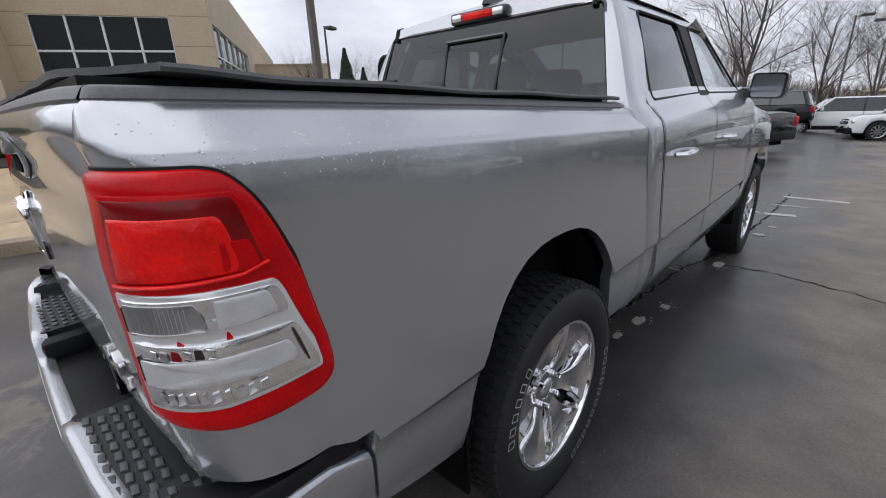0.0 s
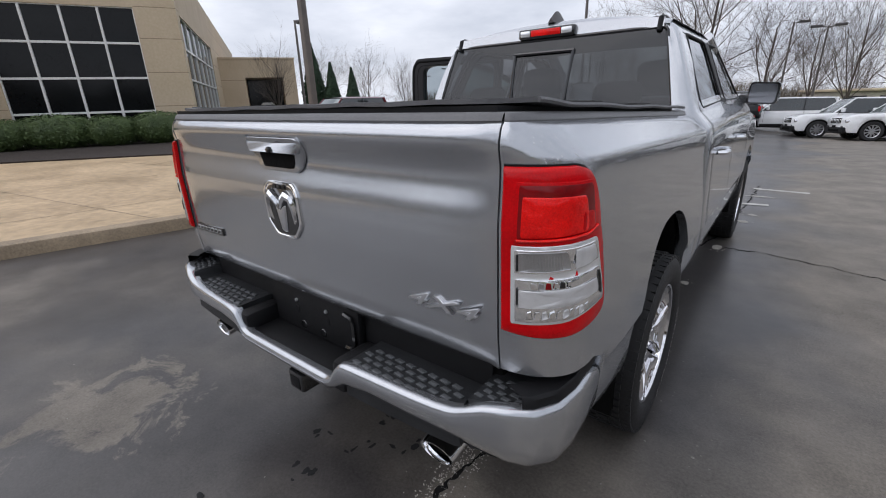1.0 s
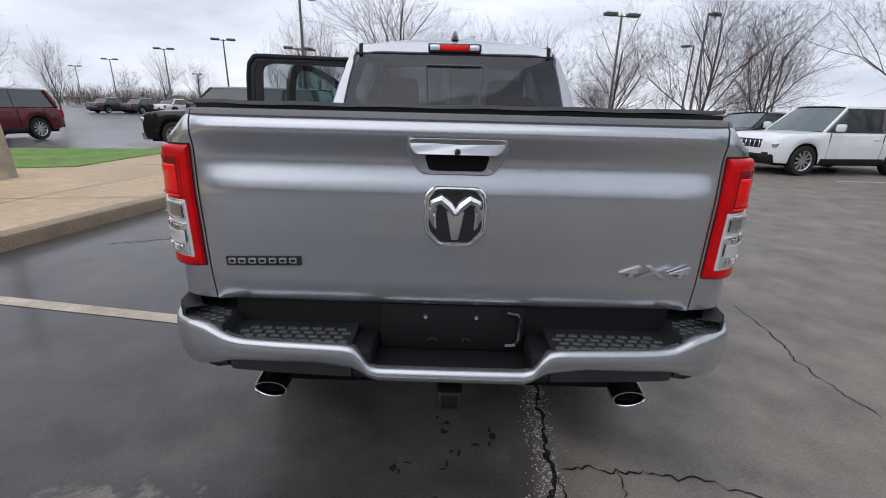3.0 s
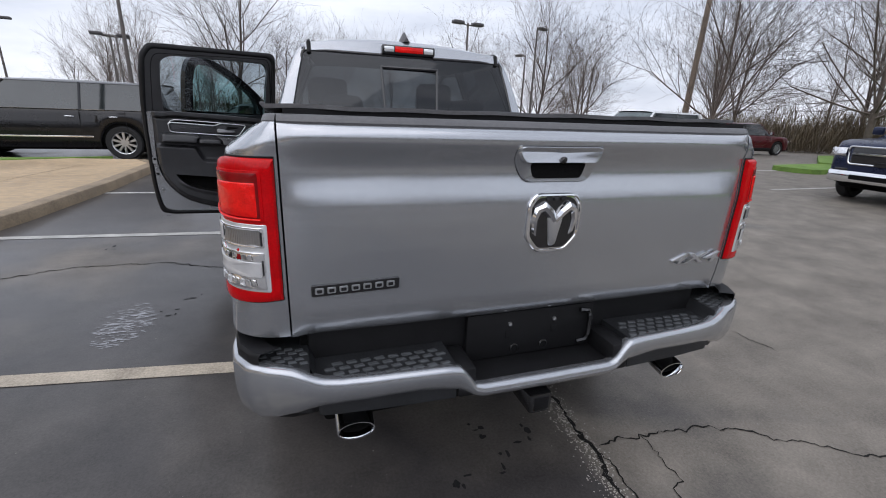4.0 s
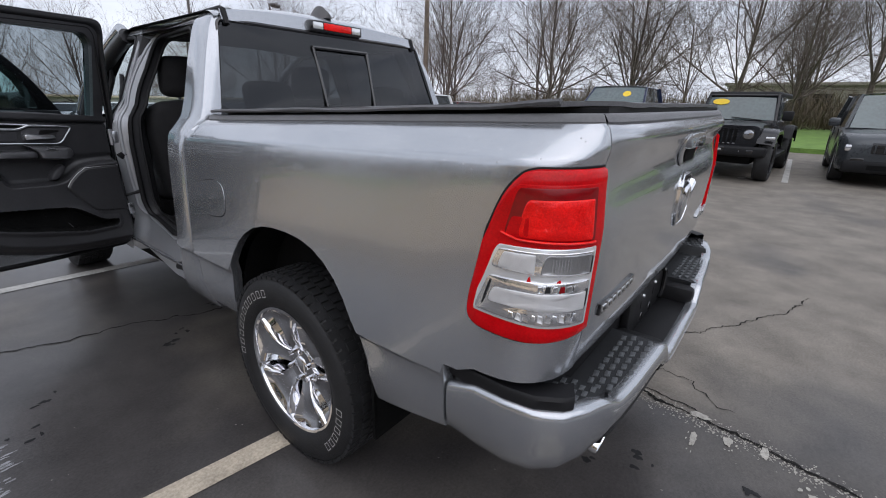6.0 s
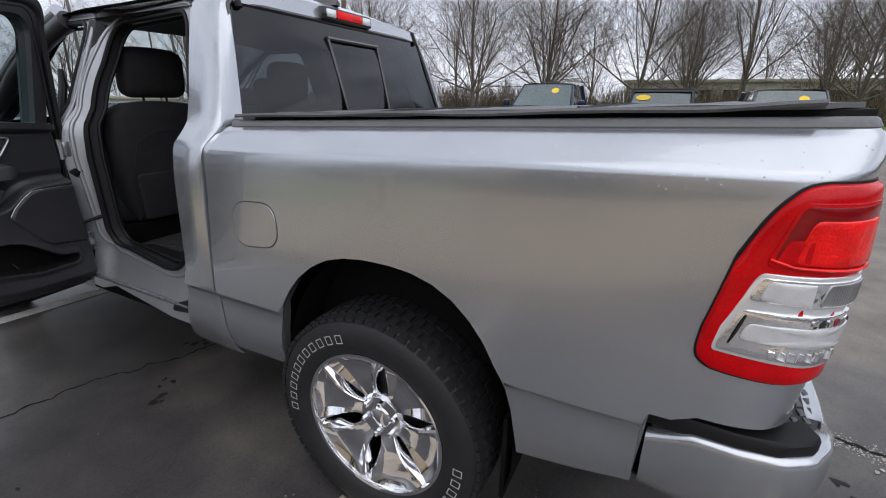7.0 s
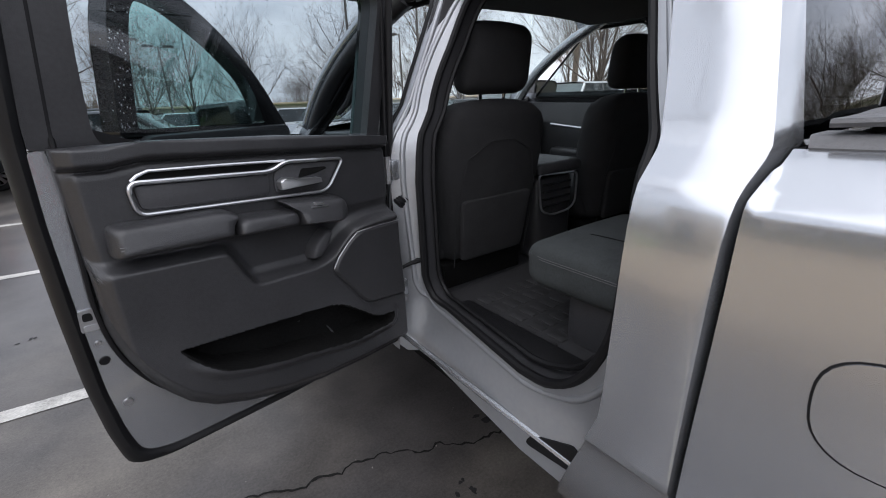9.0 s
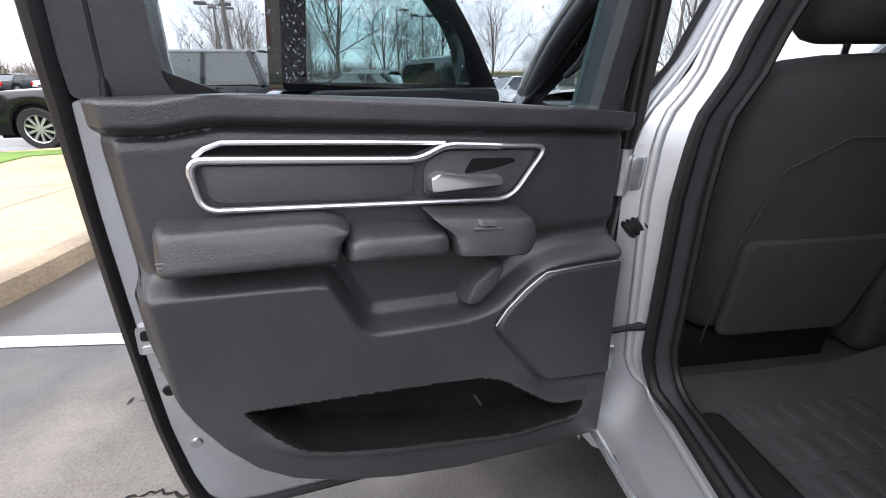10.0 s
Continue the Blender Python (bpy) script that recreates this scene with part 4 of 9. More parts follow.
part("lamp_head", cuboid(-.3, -.9, 8.5, .3, .9, 8.75, 0.05), LAMP_HEAD, st)
for x, y, h in ((42.5, -3.8, 11), (19.0, 17.6, 10.5)):
    up = thing("utility_pole", "tall weathered wooden utility pole", "utility pole", "utility poles", Matrix.Translation((x, y, ground_z(x, y))) @ Matrix.Rotation(0.03, 4, "Y"))
    part("pole", tube(bmesh.new(), [(0, 0, 0), (0, 0, h)], [0.17, 0.11], 10), WOOD_POLE, up)
    part("crossarm", cuboid(-.08, -1.1, h - 1.0, .08, 1.1, h - .85, 0.01), WOOD_POLE, up)
fb = thing("far_building", "pale low commercial building behind the trees", "building", m=Matrix.Translation((52, -6, 0)))
part("wall", cuboid(0, -14, 0, 10, 12, 3.4, 0.05), FAR_WALL, fb)
part("roof", cuboid(-.3, -14.3, 3.4, 10.3, 12.3, 3.7, 0.05), FAR_WALL, fb)
for i in range(9):
    part("window", cuboid(-.06, -13 + i * 2.8, 1.2, 0.02, -11.2 + i * 2.8, 2.7, 0.01), WINDOW_DARK, fb)
fb = thing("far_building", "long pale low building beyond the parking rows", "building", m=Matrix.Translation((26, 62, -1.5)) @ Matrix.Rotation(-0.35, 4, "Z"))
part("wall", cuboid(-26, 0, 0, 22, 10, 2.6, 0.05), FAR_WALL, fb)
part("roof", cuboid(-26.4, -.4, 2.6, 22.4, 10.4, 2.85, 0.05), STONE, fb)
for i in range(15):
    part("window", cuboid(-25 + i * 3.1, -.05, 0.8, -23 + i * 3.1, .03, 2.1, 0.01), WINDOW_DARK, fb)


# ---------- the silver pickup ----------
truck = thing("pickup_truck", "wet silver crew cab pickup with both driver side doors open", "pickup truck")
BED_X = [(0.42, 0.90), (0.50, 0.935), (0.60, 0.960), (0.735, 0.966), (0.752, 0.972), (0.768, 0.984), (0.80, 0.983), (0.90, 0.976), (1.05, 0.962), (1.20, 0.950), (1.30, 0.946), (1.335, 0.943), (1.350, 0.9405), (1.3565, 0.9355),
         (1.364, 0.928), (1.380, 0.9125), (1.405, 0.888), (1.42, 0.870), (1.43, 0.85)]
YB, YT = 0.0, 1.882


# tailgate profile, height and depth
TG = [(0.817, 0.012), (0.824, -0.004), (0.842, -0.013), (0.860, -0.018), (0.880, -0.023), (0.905, -0.026), (0.95, -0.028), (1.0, -0.031), (1.08, -0.037), (1.16, -0.041), (1.19, -0.041), (1.21, -0.040), (1.23, -0.037), (1.25, -0.032),
      (1.27, -0.026), (1.29, -0.0225), (1.305, -0.022), (1.32, -0.0255), (1.34, -0.033), (1.36, -0.043), (1.375, -0.050), (1.39, -0.054), (1.41, -0.048), (1.42, -0.036), (1.428, -0.015), (1.43, 0.03)]
CORNER = [(0.80, 0.010), (0.86, 0.004), (0.92, -0.004), (1.20, -0.012), (1.28, -0.006), (1.33, -0.004), (1.37, -0.014), (1.40, -0.010), (1.415, -0.004), (1.43, 0.010)]


def bed_x(z, y):
    return curve(z, BED_X) - 0.02 * max(0, (0.45 - y) / 0.45) * (z < 1.3) * min(1, (1.3 - z) / 0.3)


def bed_pt(u, z):
    """The bed side's skin: u 0..1 round the rear corner, then along the side (u = 1 + metres / 0.25)."""
    if u <= 1:
        a = radians(90) * max(u, 0)
        xs = bed_x(z, 0.2)
        return Vector((0.822 + (xs - 0.822) * math.sin(a) ** 0.85, 0.2 - (0.2 - curve(z, CORNER)) * math.cos(a) ** 0.85, z))
    y = 0.2 + (u - 1) * 0.25
    if y > 1.70:
        y = 1.70 + (y - 1.70) * (1 - 0.10 * max(0, min(1, (z - 1.33) / 0.09)) ** 1.5)
    return Vector((bed_x(z, y), y, z))


def bed_off(u, z, d):
    p = bed_pt(u, z)
    e = 0.02
    a = bed_pt(u + e, z) - bed_pt(u - e if u > e else u, z)
    b = bed_pt(u, z + e) - bed_pt(u, z - e)
    nrm = a.cross(b)
    nrm.normalize()
    if nrm.x < 0 and nrm.y > -0.5:
        nrm.negate()
    return p + nrm * d


def u_of(y):
    return 1 + (y - 0.2) / 0.25


ARCH_Y, ARCH_Z, ARCH_R = 1.105, 0.50, 0.485


def arch_z(y):
    """The wheel arch: a rounded opening that reaches 1.0 m."""
    t = abs(y - ARCH_Y) / ARCH_R
    return None if t >= 1 else ARCH_Z + (1.025 - ARCH_Z) * (1 - t ** 2.5) ** (1 / 2.1)


def bed_bottom(y):
    base = curve(y, [(0.0, 0.80), (0.295, 0.80), (0.305, 0.565), (0.62, 0.51), (1.0, 0.5), (1.6, 0.52), (1.9, 0.51)])
    a = arch_z(y)
    return max(base, a) if a else base


def bed_side(s):
    bm = bmesh.new()
    us = span(0, 1, 14) + [u_of(y) for y in (0.25, 0.294)]
    us += [u_of(y) for y in (0.306, 0.36, 0.45, 0.55, 0.62, 0.66)]
    us += [u_of(ARCH_Y + ARCH_R * k) for k in [-1.0001, -0.998, -0.985, -0.96, -0.92, -0.86, -0.78, -0.68, -0.56, -0.42, -0.27, -0.12, 0, 0.12, 0.27, 0.42, 0.56, 0.68, 0.78, 0.86, 0.92, 0.96, 0.985, 0.998, 1.0001]]
    us += [u_of(y) for y in (1.62, 1.68, 1.73, 1.77, 1.81, 1.85, 1.868, 1.877, YT)]
    us = sorted(set(us))
    zs_top = [1.03, 1.08, 1.14, 1.20, 1.26, 1.30, 1.32, 1.335, 1.350, 1.3565, 1.364, 1.372, 1.38, 1.39, 1.405, 1.415, 1.425]
    rows = []
    for u in us:
        y = bed_pt(u, 1.0).y if u <= 1 else 0.2 + (u - 1) * 0.25
        zb = bed_bottom(y) if u > 1.0 else 0.822
        levels = [0, 0.60, 0.66, 0.70, 0.735, 0.744, 0.752, 0.760, 0.768, 0.782, 0.82, 0.86, 0.90, 0.95, 0.99]
        ks = [max(z, zb + 0.0002 * i) for i, z in enumerate(levels)]
        col = [bed_pt(u, z) for z in ks + zs_top]
        rows.append([bm.verts.new((s * p.x, p.y, p.z)) for p in col])
    for a, b in zip(rows, rows[1:]):
        for i in range(len(a) - 1):
            bm.faces.new((a[i], a[i + 1], b[i + 1], b[i]))
    # inner lip round the arch and the lower edge
    inner = [bm.verts.new((r[0].co.x - s * 0.035, r[0].co.y + (0.02 if r[0].co.y < 0.25 else 0), r[0].co.z + 0.004)) for r in rows]
    for i in range(len(rows) - 1):
        bm.faces.new((rows[i][0], rows[i + 1][0], inner[i + 1], inner[i]))
    front = [bm.verts.new((v.co.x - s * 0.05, v.co.y - 0.003, v.co.z)) for v in rows[-1]]
    for i in range(len(front) - 1):
        bm.faces.new((rows[-1][i], rows[-1][i + 1], front[i + 1], front[i]))
    rear = [bm.verts.new((v.co.x, v.co.y + 0.05, v.co.z)) for v in rows[0]]
    for i in range(len(rear) - 1):
        bm.faces.new((rows[0][i], rows[0][i + 1], rear[i + 1], rear[i]))
    return bm


def mirror_fn(fn, s):
    def f(a, b, d):
        p = fn(a, b, d)
        return (s * p[0], p[1], p[2])
    return f


def tail_out(z):
    return curve(z, [(0.90, 1.16), (0.955, 1.16), (1.10, 1.06), (1.31, 0.90), (1.34, 0.86)])


def tail_outline(z0, z1, u0, inset, r):
    zm = z0 + 0.25 * (z1 - z0)
    pts = [(u0, z0)] + [(u0 + (tail_out(z0) - inset - u0) * k, z0 - 0.018 * math.sin(math.pi * k * 0.8) + 0.016 * k * k) for k in (0.15, 0.3, 0.45, 0.6, 0.75, 0.88)]
    k = min(0.07, (z1 - z0) * 0.3)
    pts += [(tail_out(z0) - inset - 0.02, z0 + 0.022), (tail_out(z0 + k) - inset, z0 + 0.020 + k), (tail_out(zm) - inset, zm + 0.01), (tail_out((z0 + z1) / 2) - inset, (z0 + z1) / 2), (tail_out(z1 - k) - inset, z1 - k), (tail_out(z1) - inset - 0.06, z1 - 0.012)]
    pts += [(u0 + (tail_out(z1) - inset - u0) * q, z1) for q in (0.8, 0.65, 0.5, 0.35, 0.2)] + [(u0, z1)]
    pts = [pts[0]] * 5 + pts[1:-1] + [pts[-1]] * 5
    for _ in range(3):
        pts = [((1 - w) * p[0] + w * q[0], (1 - w) * p[1] + w * q[1]) for p, q in zip(pts, pts[1:] + pts[:1]) for w in (0.25, 0.75)]
    return pts


def lamp_field(z0, z1, u0, inset, r=0.012, rise=0.014):
    """A near-rectangular field of the tail lamp; its outer side follows the lamp's slanting edge, its foot curves up."""
    right = [(tail_out(z0 + (z1 - z0) * k) - inset, z0 + rise + (z1 - z0 - rise) * k) for k in (0, 1)]
    quad = rounded([(u0 - 0.02 * (1.2 - z0), z0), (u0 + (right[0][0] - u0) * 0.45, z0 + rise * 0.15), right[0], right[1], (u0 - 0.02 * (1.2 - z1), z1)], [r, 0.08, r * 3, r * 3.2, r], 5)
    out = []
    for p, q in zip(quad, quad[1:] + quad[:1]):
        k = max(1, int(max(abs(q[0] - p[0]) / 0.06, abs(q[1] - p[1]) / 0.03)))
        out += [(p[0] + (q[0] - p[0]) * i / k, p[1] + (q[1] - p[1]) * i / k) for i in range(k)]
    return out


for s, tag in ((1, "right"), (-1, "left")):
    side_part = part("bed_side", bed_side(s), PAINT, truck, "silver metallic bed side with beads of rain")
    bf = mirror_fn(bed_off, s)
    lamp = part("tail_lamp", lens(bmesh.new(), tail_outline(0.950, 1.334, 0.03, 0.0, 0.05), bf, [(1.02, -0.012), (1.0, 0.004), (0.985, 0.012), (0.95, 0.016), (0.86, 0.0165), (0.6, 0.0165), (0.3, 0.0165)]), RED_LENS, truck, "red and clear tail lamp")
    part("surround", lens(bmesh.new(), tail_outline(0.947, 1.338, 0.025, -0.012, 0.06), bf, [(1.02, -0.01), (1.0, 0.003), (0.95, 0.004), (0.5, 0.004)]), SEAL, lamp, "dark gap round the lamp")
    part("stop_frame", lens(bmesh.new(), lamp_field(1.176, 1.303, 0.15, 0.105, 0.010, 0.006), bf, [(1.03, 0.010), (1.0, 0.0180), (0.97, 0.0185), (0.5, 0.018)]), RED_LENS, lamp)
    # the recess carries its shade as a darker red
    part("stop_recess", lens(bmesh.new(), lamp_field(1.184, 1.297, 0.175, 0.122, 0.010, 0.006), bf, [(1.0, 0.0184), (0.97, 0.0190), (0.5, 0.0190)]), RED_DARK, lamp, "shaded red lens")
    part("stop_lens", lens(bmesh.new(), lamp_field(1.187, 1.272, 0.205, 0.21, 0.010, 0.004), bf, [(1.02, 0.0185), (1.0, 0.0200), (0.95, 0.0212), (0.5, 0.0205)]), RED_DEEP, lamp, "bright red stop lens")
    part("stop_corner", lens(bmesh.new(), lamp_field(1.189, 1.235, 0.70, 0.135, 0.006, 0.004), bf, [(1.02, 0.0186), (1.0, 0.0202), (0.9, 0.0208), (0.5, 0.0205)]), RED_LENS, lamp)
    part("stop_lip", tube(bmesh.new(), [bf(u, 1.181 + 0.006 * max(0, (u - 0.2) / 0.7) ** 2 + 0.010 * max(0, (u - 0.78) / 0.1), 0.0205) for u in span(0.17, tail_out(1.18) - 0.115, 14)], 0.0032, 6), RED_DEEP, lamp, "bright lip under the stop lens")
    part("lens_frame", lens(bmesh.new(), lamp_field(0.979, 1.168, 0.135, 0.10, 0.010, 0.016), bf, [(1.02, 0.010), (1.0, 0.0180), (0.975, 0.0190), (0.5, 0.0185)]), LENS_LINE, lamp, "bright lens frame")
    part("reverse_lens", lens(bmesh.new(), lamp_field(0.987, 1.092, 0.165, 0.122, 0.008, 0.014), bf, [(1.01, 0.012), (1.0, 0.0205), (0.97, 0.0215), (0.5, 0.021)]), CLEAR_LENS, lamp, "clear lower lens")
    part("reverse_plate", lens(bmesh.new(), lamp_field(1.024, 1.066, 0.195, 0.185, 0.008, 0.006), bf, [(1.02, 0.0212), (1.0, 0.0232), (0.94, 0.0240), (0.5, 0.0238)]), FROSTED, lamp, "pale frosted lens")
    part("signal_lens", lens(bmesh.new(), lamp_field(1.106, 1.160, 0.160, 0.122, 0.008, 0.008), bf, [(1.01, 0.012), (1.0, 0.0205), (0.96, 0.0215), (0.5, 0.021)]), CLEAR_LENS, lamp, "clear middle lens")
    sig = part("signal_bowl", lens(bmesh.new(), lamp_field(1.111, 1.154, 0.19, 0.47, 0.006, 0.002), bf, [(1.03, 0.0210), (1.0, 0.0232), (0.96, 0.0222), (0.6, 0.0216), (0.3, 0.0214)]), STEEL, lamp, "clear reflector bowl")
    part("signal_block", lens(bmesh.new(), lamp_field(1.111, 1.154, 0.63, 0.165, 0.006, 0.006), bf, [(1.02, 0.0210), (1.0, 0.0228), (0.96, 0.0234), (0.5, 0.0234)]), FROSTED, lamp, "frosted marker lens")
    # black tubes drawn as the shadows along the lens edges
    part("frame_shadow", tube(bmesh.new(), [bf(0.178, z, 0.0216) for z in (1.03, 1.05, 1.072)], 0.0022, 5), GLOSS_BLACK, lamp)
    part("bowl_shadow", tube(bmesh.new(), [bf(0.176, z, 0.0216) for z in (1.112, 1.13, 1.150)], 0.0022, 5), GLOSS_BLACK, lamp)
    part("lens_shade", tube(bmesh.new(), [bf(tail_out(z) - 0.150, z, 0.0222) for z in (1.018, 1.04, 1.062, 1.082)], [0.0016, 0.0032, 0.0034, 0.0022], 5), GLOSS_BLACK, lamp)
    # cut bulb reflector above the frosted plate, and the crystal foot below it
    g = random.Random(21)
    for k in range(6):
        u = 0.27 + k * 0.055
        part("reflector_facet", lens(bmesh.new(), rounded([(u, 1.070), (u + 0.046, 1.069), (u + 0.040, 1.084), (u + 0.006, 1.086)], 0.003, 2), bf, [(1, 0.0212), (0.9, 0.0226 + 0.0014 * (k % 2)), (0.5, 0.0228)]), (CHROME, STEEL, RED_DARK, CHROME, GLOSS_BLACK, CHROME)[k], lamp)
    for k in range(10):
        u = 0.24 + k * 0.055
        part("foot_facet", lens(bmesh.new(), [(u, 0.995), (u + 0.05, 0.996 + 0.002 * (k % 3)), (u + 0.036 + 0.01 * (k % 2), 1.017), (u + 0.010, 1.014)], bf, [(1, 0.0208), (0.85, 0.0222 + 0.0012 * (k % 3)), (0.5, 0.0226)]), (CHROME, CLEAR_LENS, FROSTED)[k % 3], lamp)
    for k in range(14):
        u = 0.215 + k * 0.022
        part("lens_flute", tube(bmesh.new(), [bf(u, z, 0.0236) for z in (1.114, 1.132, 1.150)], 0.0005, 4), CHROME if k > 6 else STEEL, sig)
    # rail cap on top of the bed side, wrapped round the rear corner
    bm = bmesh.new()
    rows = []
    for u in span(0.0, 1.0, 12) + [u_of(y) for y in span(0.3, 1.862, 10)]:
        p = bed_pt(u, 1.424)
        mid = Vector((0.72, max(0.22, p.y)))
        n2 = (mid - p.xy).normalized()
        rows.append([bm.verts.new((s * (p.x + n2.x * o), p.y + n2.y * o, z)) for o, z in ((0.003, 1.421), (0.0, 1.427), (0.007, 1.441), (0.014, 1.445), (0.09, 1.445), (0.09, 1.38))])
    for p, q in zip(rows, rows[1:]):
        for j in range(5):
            bm.faces.new((p[j], p[j + 1], q[j + 1], q[j]))
    bm.faces.new(rows[0])
    part("rail_cap", bm, RAIL_PLASTIC, truck, "dark grey plastic bed rail cap")
    # wheel house
    bm = bmesh.new()
    surf(bm, lambda a, x: (s * x, ARCH_Y + (ARCH_R - .012) * math.cos(a), 0.48 + (0.555) * math.sin(a)), span(-0.25, math.pi + 0.25, 22), (0.935, 0.8, 0.55))
    surf(bm, lambda y, z: (s * 0.56, y, z), (0.65, 1.62), (0.3, 1.05))
    part("wheel_house", bm, UNDER, truck)

# fuel door on the driver's side
fuel = [(u_of(a), b) for a, b in rounded([(1.524, 1.000), (1.745, 0.980), (1.757, 1.156), (1.545, 1.170)], 0.078, 7)]
fl = mirror_fn(bed_off, -1)
part("fuel_door_gap", lens(bmesh.new(), [(u_of(1.640) + (a - u_of(1.640)) * 1.035, 1.078 + (b - 1.078) * 1.04) for a, b in fuel], fl, [(1, -0.002), (0.98, 0.0012), (0.5, 0.0012)]), SEAL, truck)
part("fuel_door", lens(bmesh.new(), fuel, fl, [(1, -0.001), (0.985, 0.003), (0.5, 0.003)]), PAINT, truck, "rounded square fuel filler door")

# tailgate
def gate(x, z, d=0.0):
    k = min(1.0, abs(x) / 0.815)
    e = max(0.0, min(1.0, (k - 0.86) / 0.14)) ** 2
    y = curve(z, TG) + 0.012 * k ** 2
    edge_y = curve(z, CORNER) if z < 1.425 else max(y, curve(z, CORNER))
    return (x, y + (edge_y - y) * e - d, z)


bm = bmesh.new()
xs = [-0.817, -0.806, -0.795, -0.78] + span(-0.75, 0.75, 25) + [0.78, 0.795, 0.806, 0.817]
zs = sorted({z for z, _ in TG} | set(span(0.91, 1.24, 14)))
rows = surf(bm, lambda x, z: gate(x, z), xs, zs)
for edge in (rows[0], rows[-1]):
    back = [bm.verts.new((v.co.x, v.co.y + 0.05, v.co.z)) for v in edge]
    for i in range(len(edge) - 1):
        bm.faces.new((edge[i], edge[i + 1], back[i + 1], back[i]))
tailgate = part("tailgate", bm, PAINT, truck, "silver tailgate with wet streaks", 50)
part("tailgate_gap", cuboid(-0.835, 0.034, 0.812, 0.835, 0.06, 1.40), SEAL, truck)
bm = bmesh.new()
surf(bm, lambda x, v: (x, gate(x, 1.421)[1] + curve(v, [(0, 0.004), (0.1, 0.0), (0.5, 0.008), (0.6, 0.015), (1, 0.09)]), curve(v, [(0, 1.421), (0.1, 1.427), (0.5, 1.441), (0.6, 1.445), (1, 1.445)])), [-0.817, -0.80, -0.78] + span(-0.75, 0.75, 20) + [0.78, 0.80, 0.817], (0, 0.1, 0.3, 0.5, 0.6, 1))
part("tailgate_cap", bm, RAIL_PLASTIC, tailgate, "black plastic cap along the tailgate")


def on_gate(a, b, d):
    return gate(a, b, d)


bez = part("handle_bezel", lens(bmesh.new(), rounded([(-0.115, 1.268), (0.115, 1.268), (0.155, 1.335), (0.15, 1.375), (-0.15, 1.375), (-0.155, 1.335)], 0.025), on_gate, [(1.01, -0.006), (1.0, 0.006), (0.96, 0.010), (0.5, 0.010)]), PAINT, tailgate, "silver handle bezel")
part("handle_gap", lens(bmesh.new(), [(a * 1.02, 1.322 + (b - 1.322) * 1.04) for a, b in rounded([(-0.115, 1.268), (0.115, 1.268), (0.155, 1.335), (0.15, 1.375), (-0.15, 1.375), (-0.155, 1.335)], 0.025)], on_gate, [(1.0, -0.003), (0.98, 0.002), (0.5, 0.002)]), SEAL, bez)
part("handle_recess", lens(bmesh.new(), rounded([(-0.085, 1.280), (0.085, 1.280), (0.10, 1.325), (-0.10, 1.325)], 0.014), on_gate, [(1.01, 0.004), (1.0, 0.0135), (0.9, 0.0145), (0.5, 0.0155)]), UNDER, bez, "dark hand recess")
bm = bmesh.new()
prism(bm, rounded([(-0.135, 1.327), (0.135, 1.327), (0.155, 1.352), (0.152, 1.388), (-0.152, 1.388), (-0.155, 1.352)], 0.012), lambda a, b, d: (a, -d + 0.03 * (a / 0.155) ** 4 * 0.4 + (0.012 if b > 1.38 else 0), b), 0.02, 0.064, 0.012)
hnd = part("handle", bm, PAINT, bez, "silver pull handle")
lathe_m = Matrix.Translation((0.0, -0.064, 1.338)) @ Matrix.Rotation(radians(90), 4, "X")
part("lock", lathe(bmesh.new(), [(0.001, 0.006), (0.006, 0.006), (0.009, 0.003), (0.0095, -0.004)], lathe_m, 14), GLOSS_BLACK, bez)

# round-cornered emblem plate: a plain shield with two curls
EM = rounded([(-0.055, 1.046), (0.055, 1.046), (0.098, 1.095), (0.098, 1.205), (0.072, 1.235), (-0.072, 1.235), (-0.098, 1.205), (-0.098, 1.095)], 0.018)
emblem = part("emblem", lens(bmesh.new(), EM, on_gate, [(1.0, -0.004), (1.0, 0.006), (0.97, 0.009), (0.92, 0.009), (0.90, 0.006), (0.5, 0.006)]), CHROME, tailgate, "chrome shield emblem")
part("emblem_field", lens(bmesh.new(), [(a * 0.87, 1.14 + (b - 1.14) * 0.87) for a, b in EM], on_gate, [(1, 0.004), (0.98, 0.007), (0.5, 0.007)]), GLOSS_BLACK, emblem)
for sx in (1, -1):
    bm = bmesh.new()
    tube(bm, [gate(sx * x, z, d) for x, z, d in ((0.0, 1.150, 0.006), (0.022, 1.178, 0.008), (0.045, 1.196, 0.009), (0.066, 1.185, 0.008), (0.073, 1.155, 0.006), (0.068, 1.115, 0.004), (0.058, 1.098, 0.002))], [0.012, 0.017, 0.018, 0.016, 0.013, 0.009, 0.003], 8)
    part("emblem_curl", bm, CHROME, emblem)
part("emblem_middle", lens(bmesh.new(), rounded([(-0.012, 1.066), (0.012, 1.066), (0.03, 1.165), (-0.03, 1.165)], 0.01), on_gate, [(1, 0.006), (0.9, 0.012), (0.5, 0.016)]), SATIN, emblem)
for i in range(3):
    part("emblem_bar", lens(bmesh.new(), rounded([(-0.036 + i * 0.026, 1.212), (-0.016 + i * 0.026, 1.212), (-0.016 + i * 0.026, 1.226), (-0.036 + i * 0.026, 1.226)], 0.003, 2), on_gate, [(1, 0.006), (0.95, 0.0105), (0.5, 0.0105)]), GLOSS_BLACK, emblem)
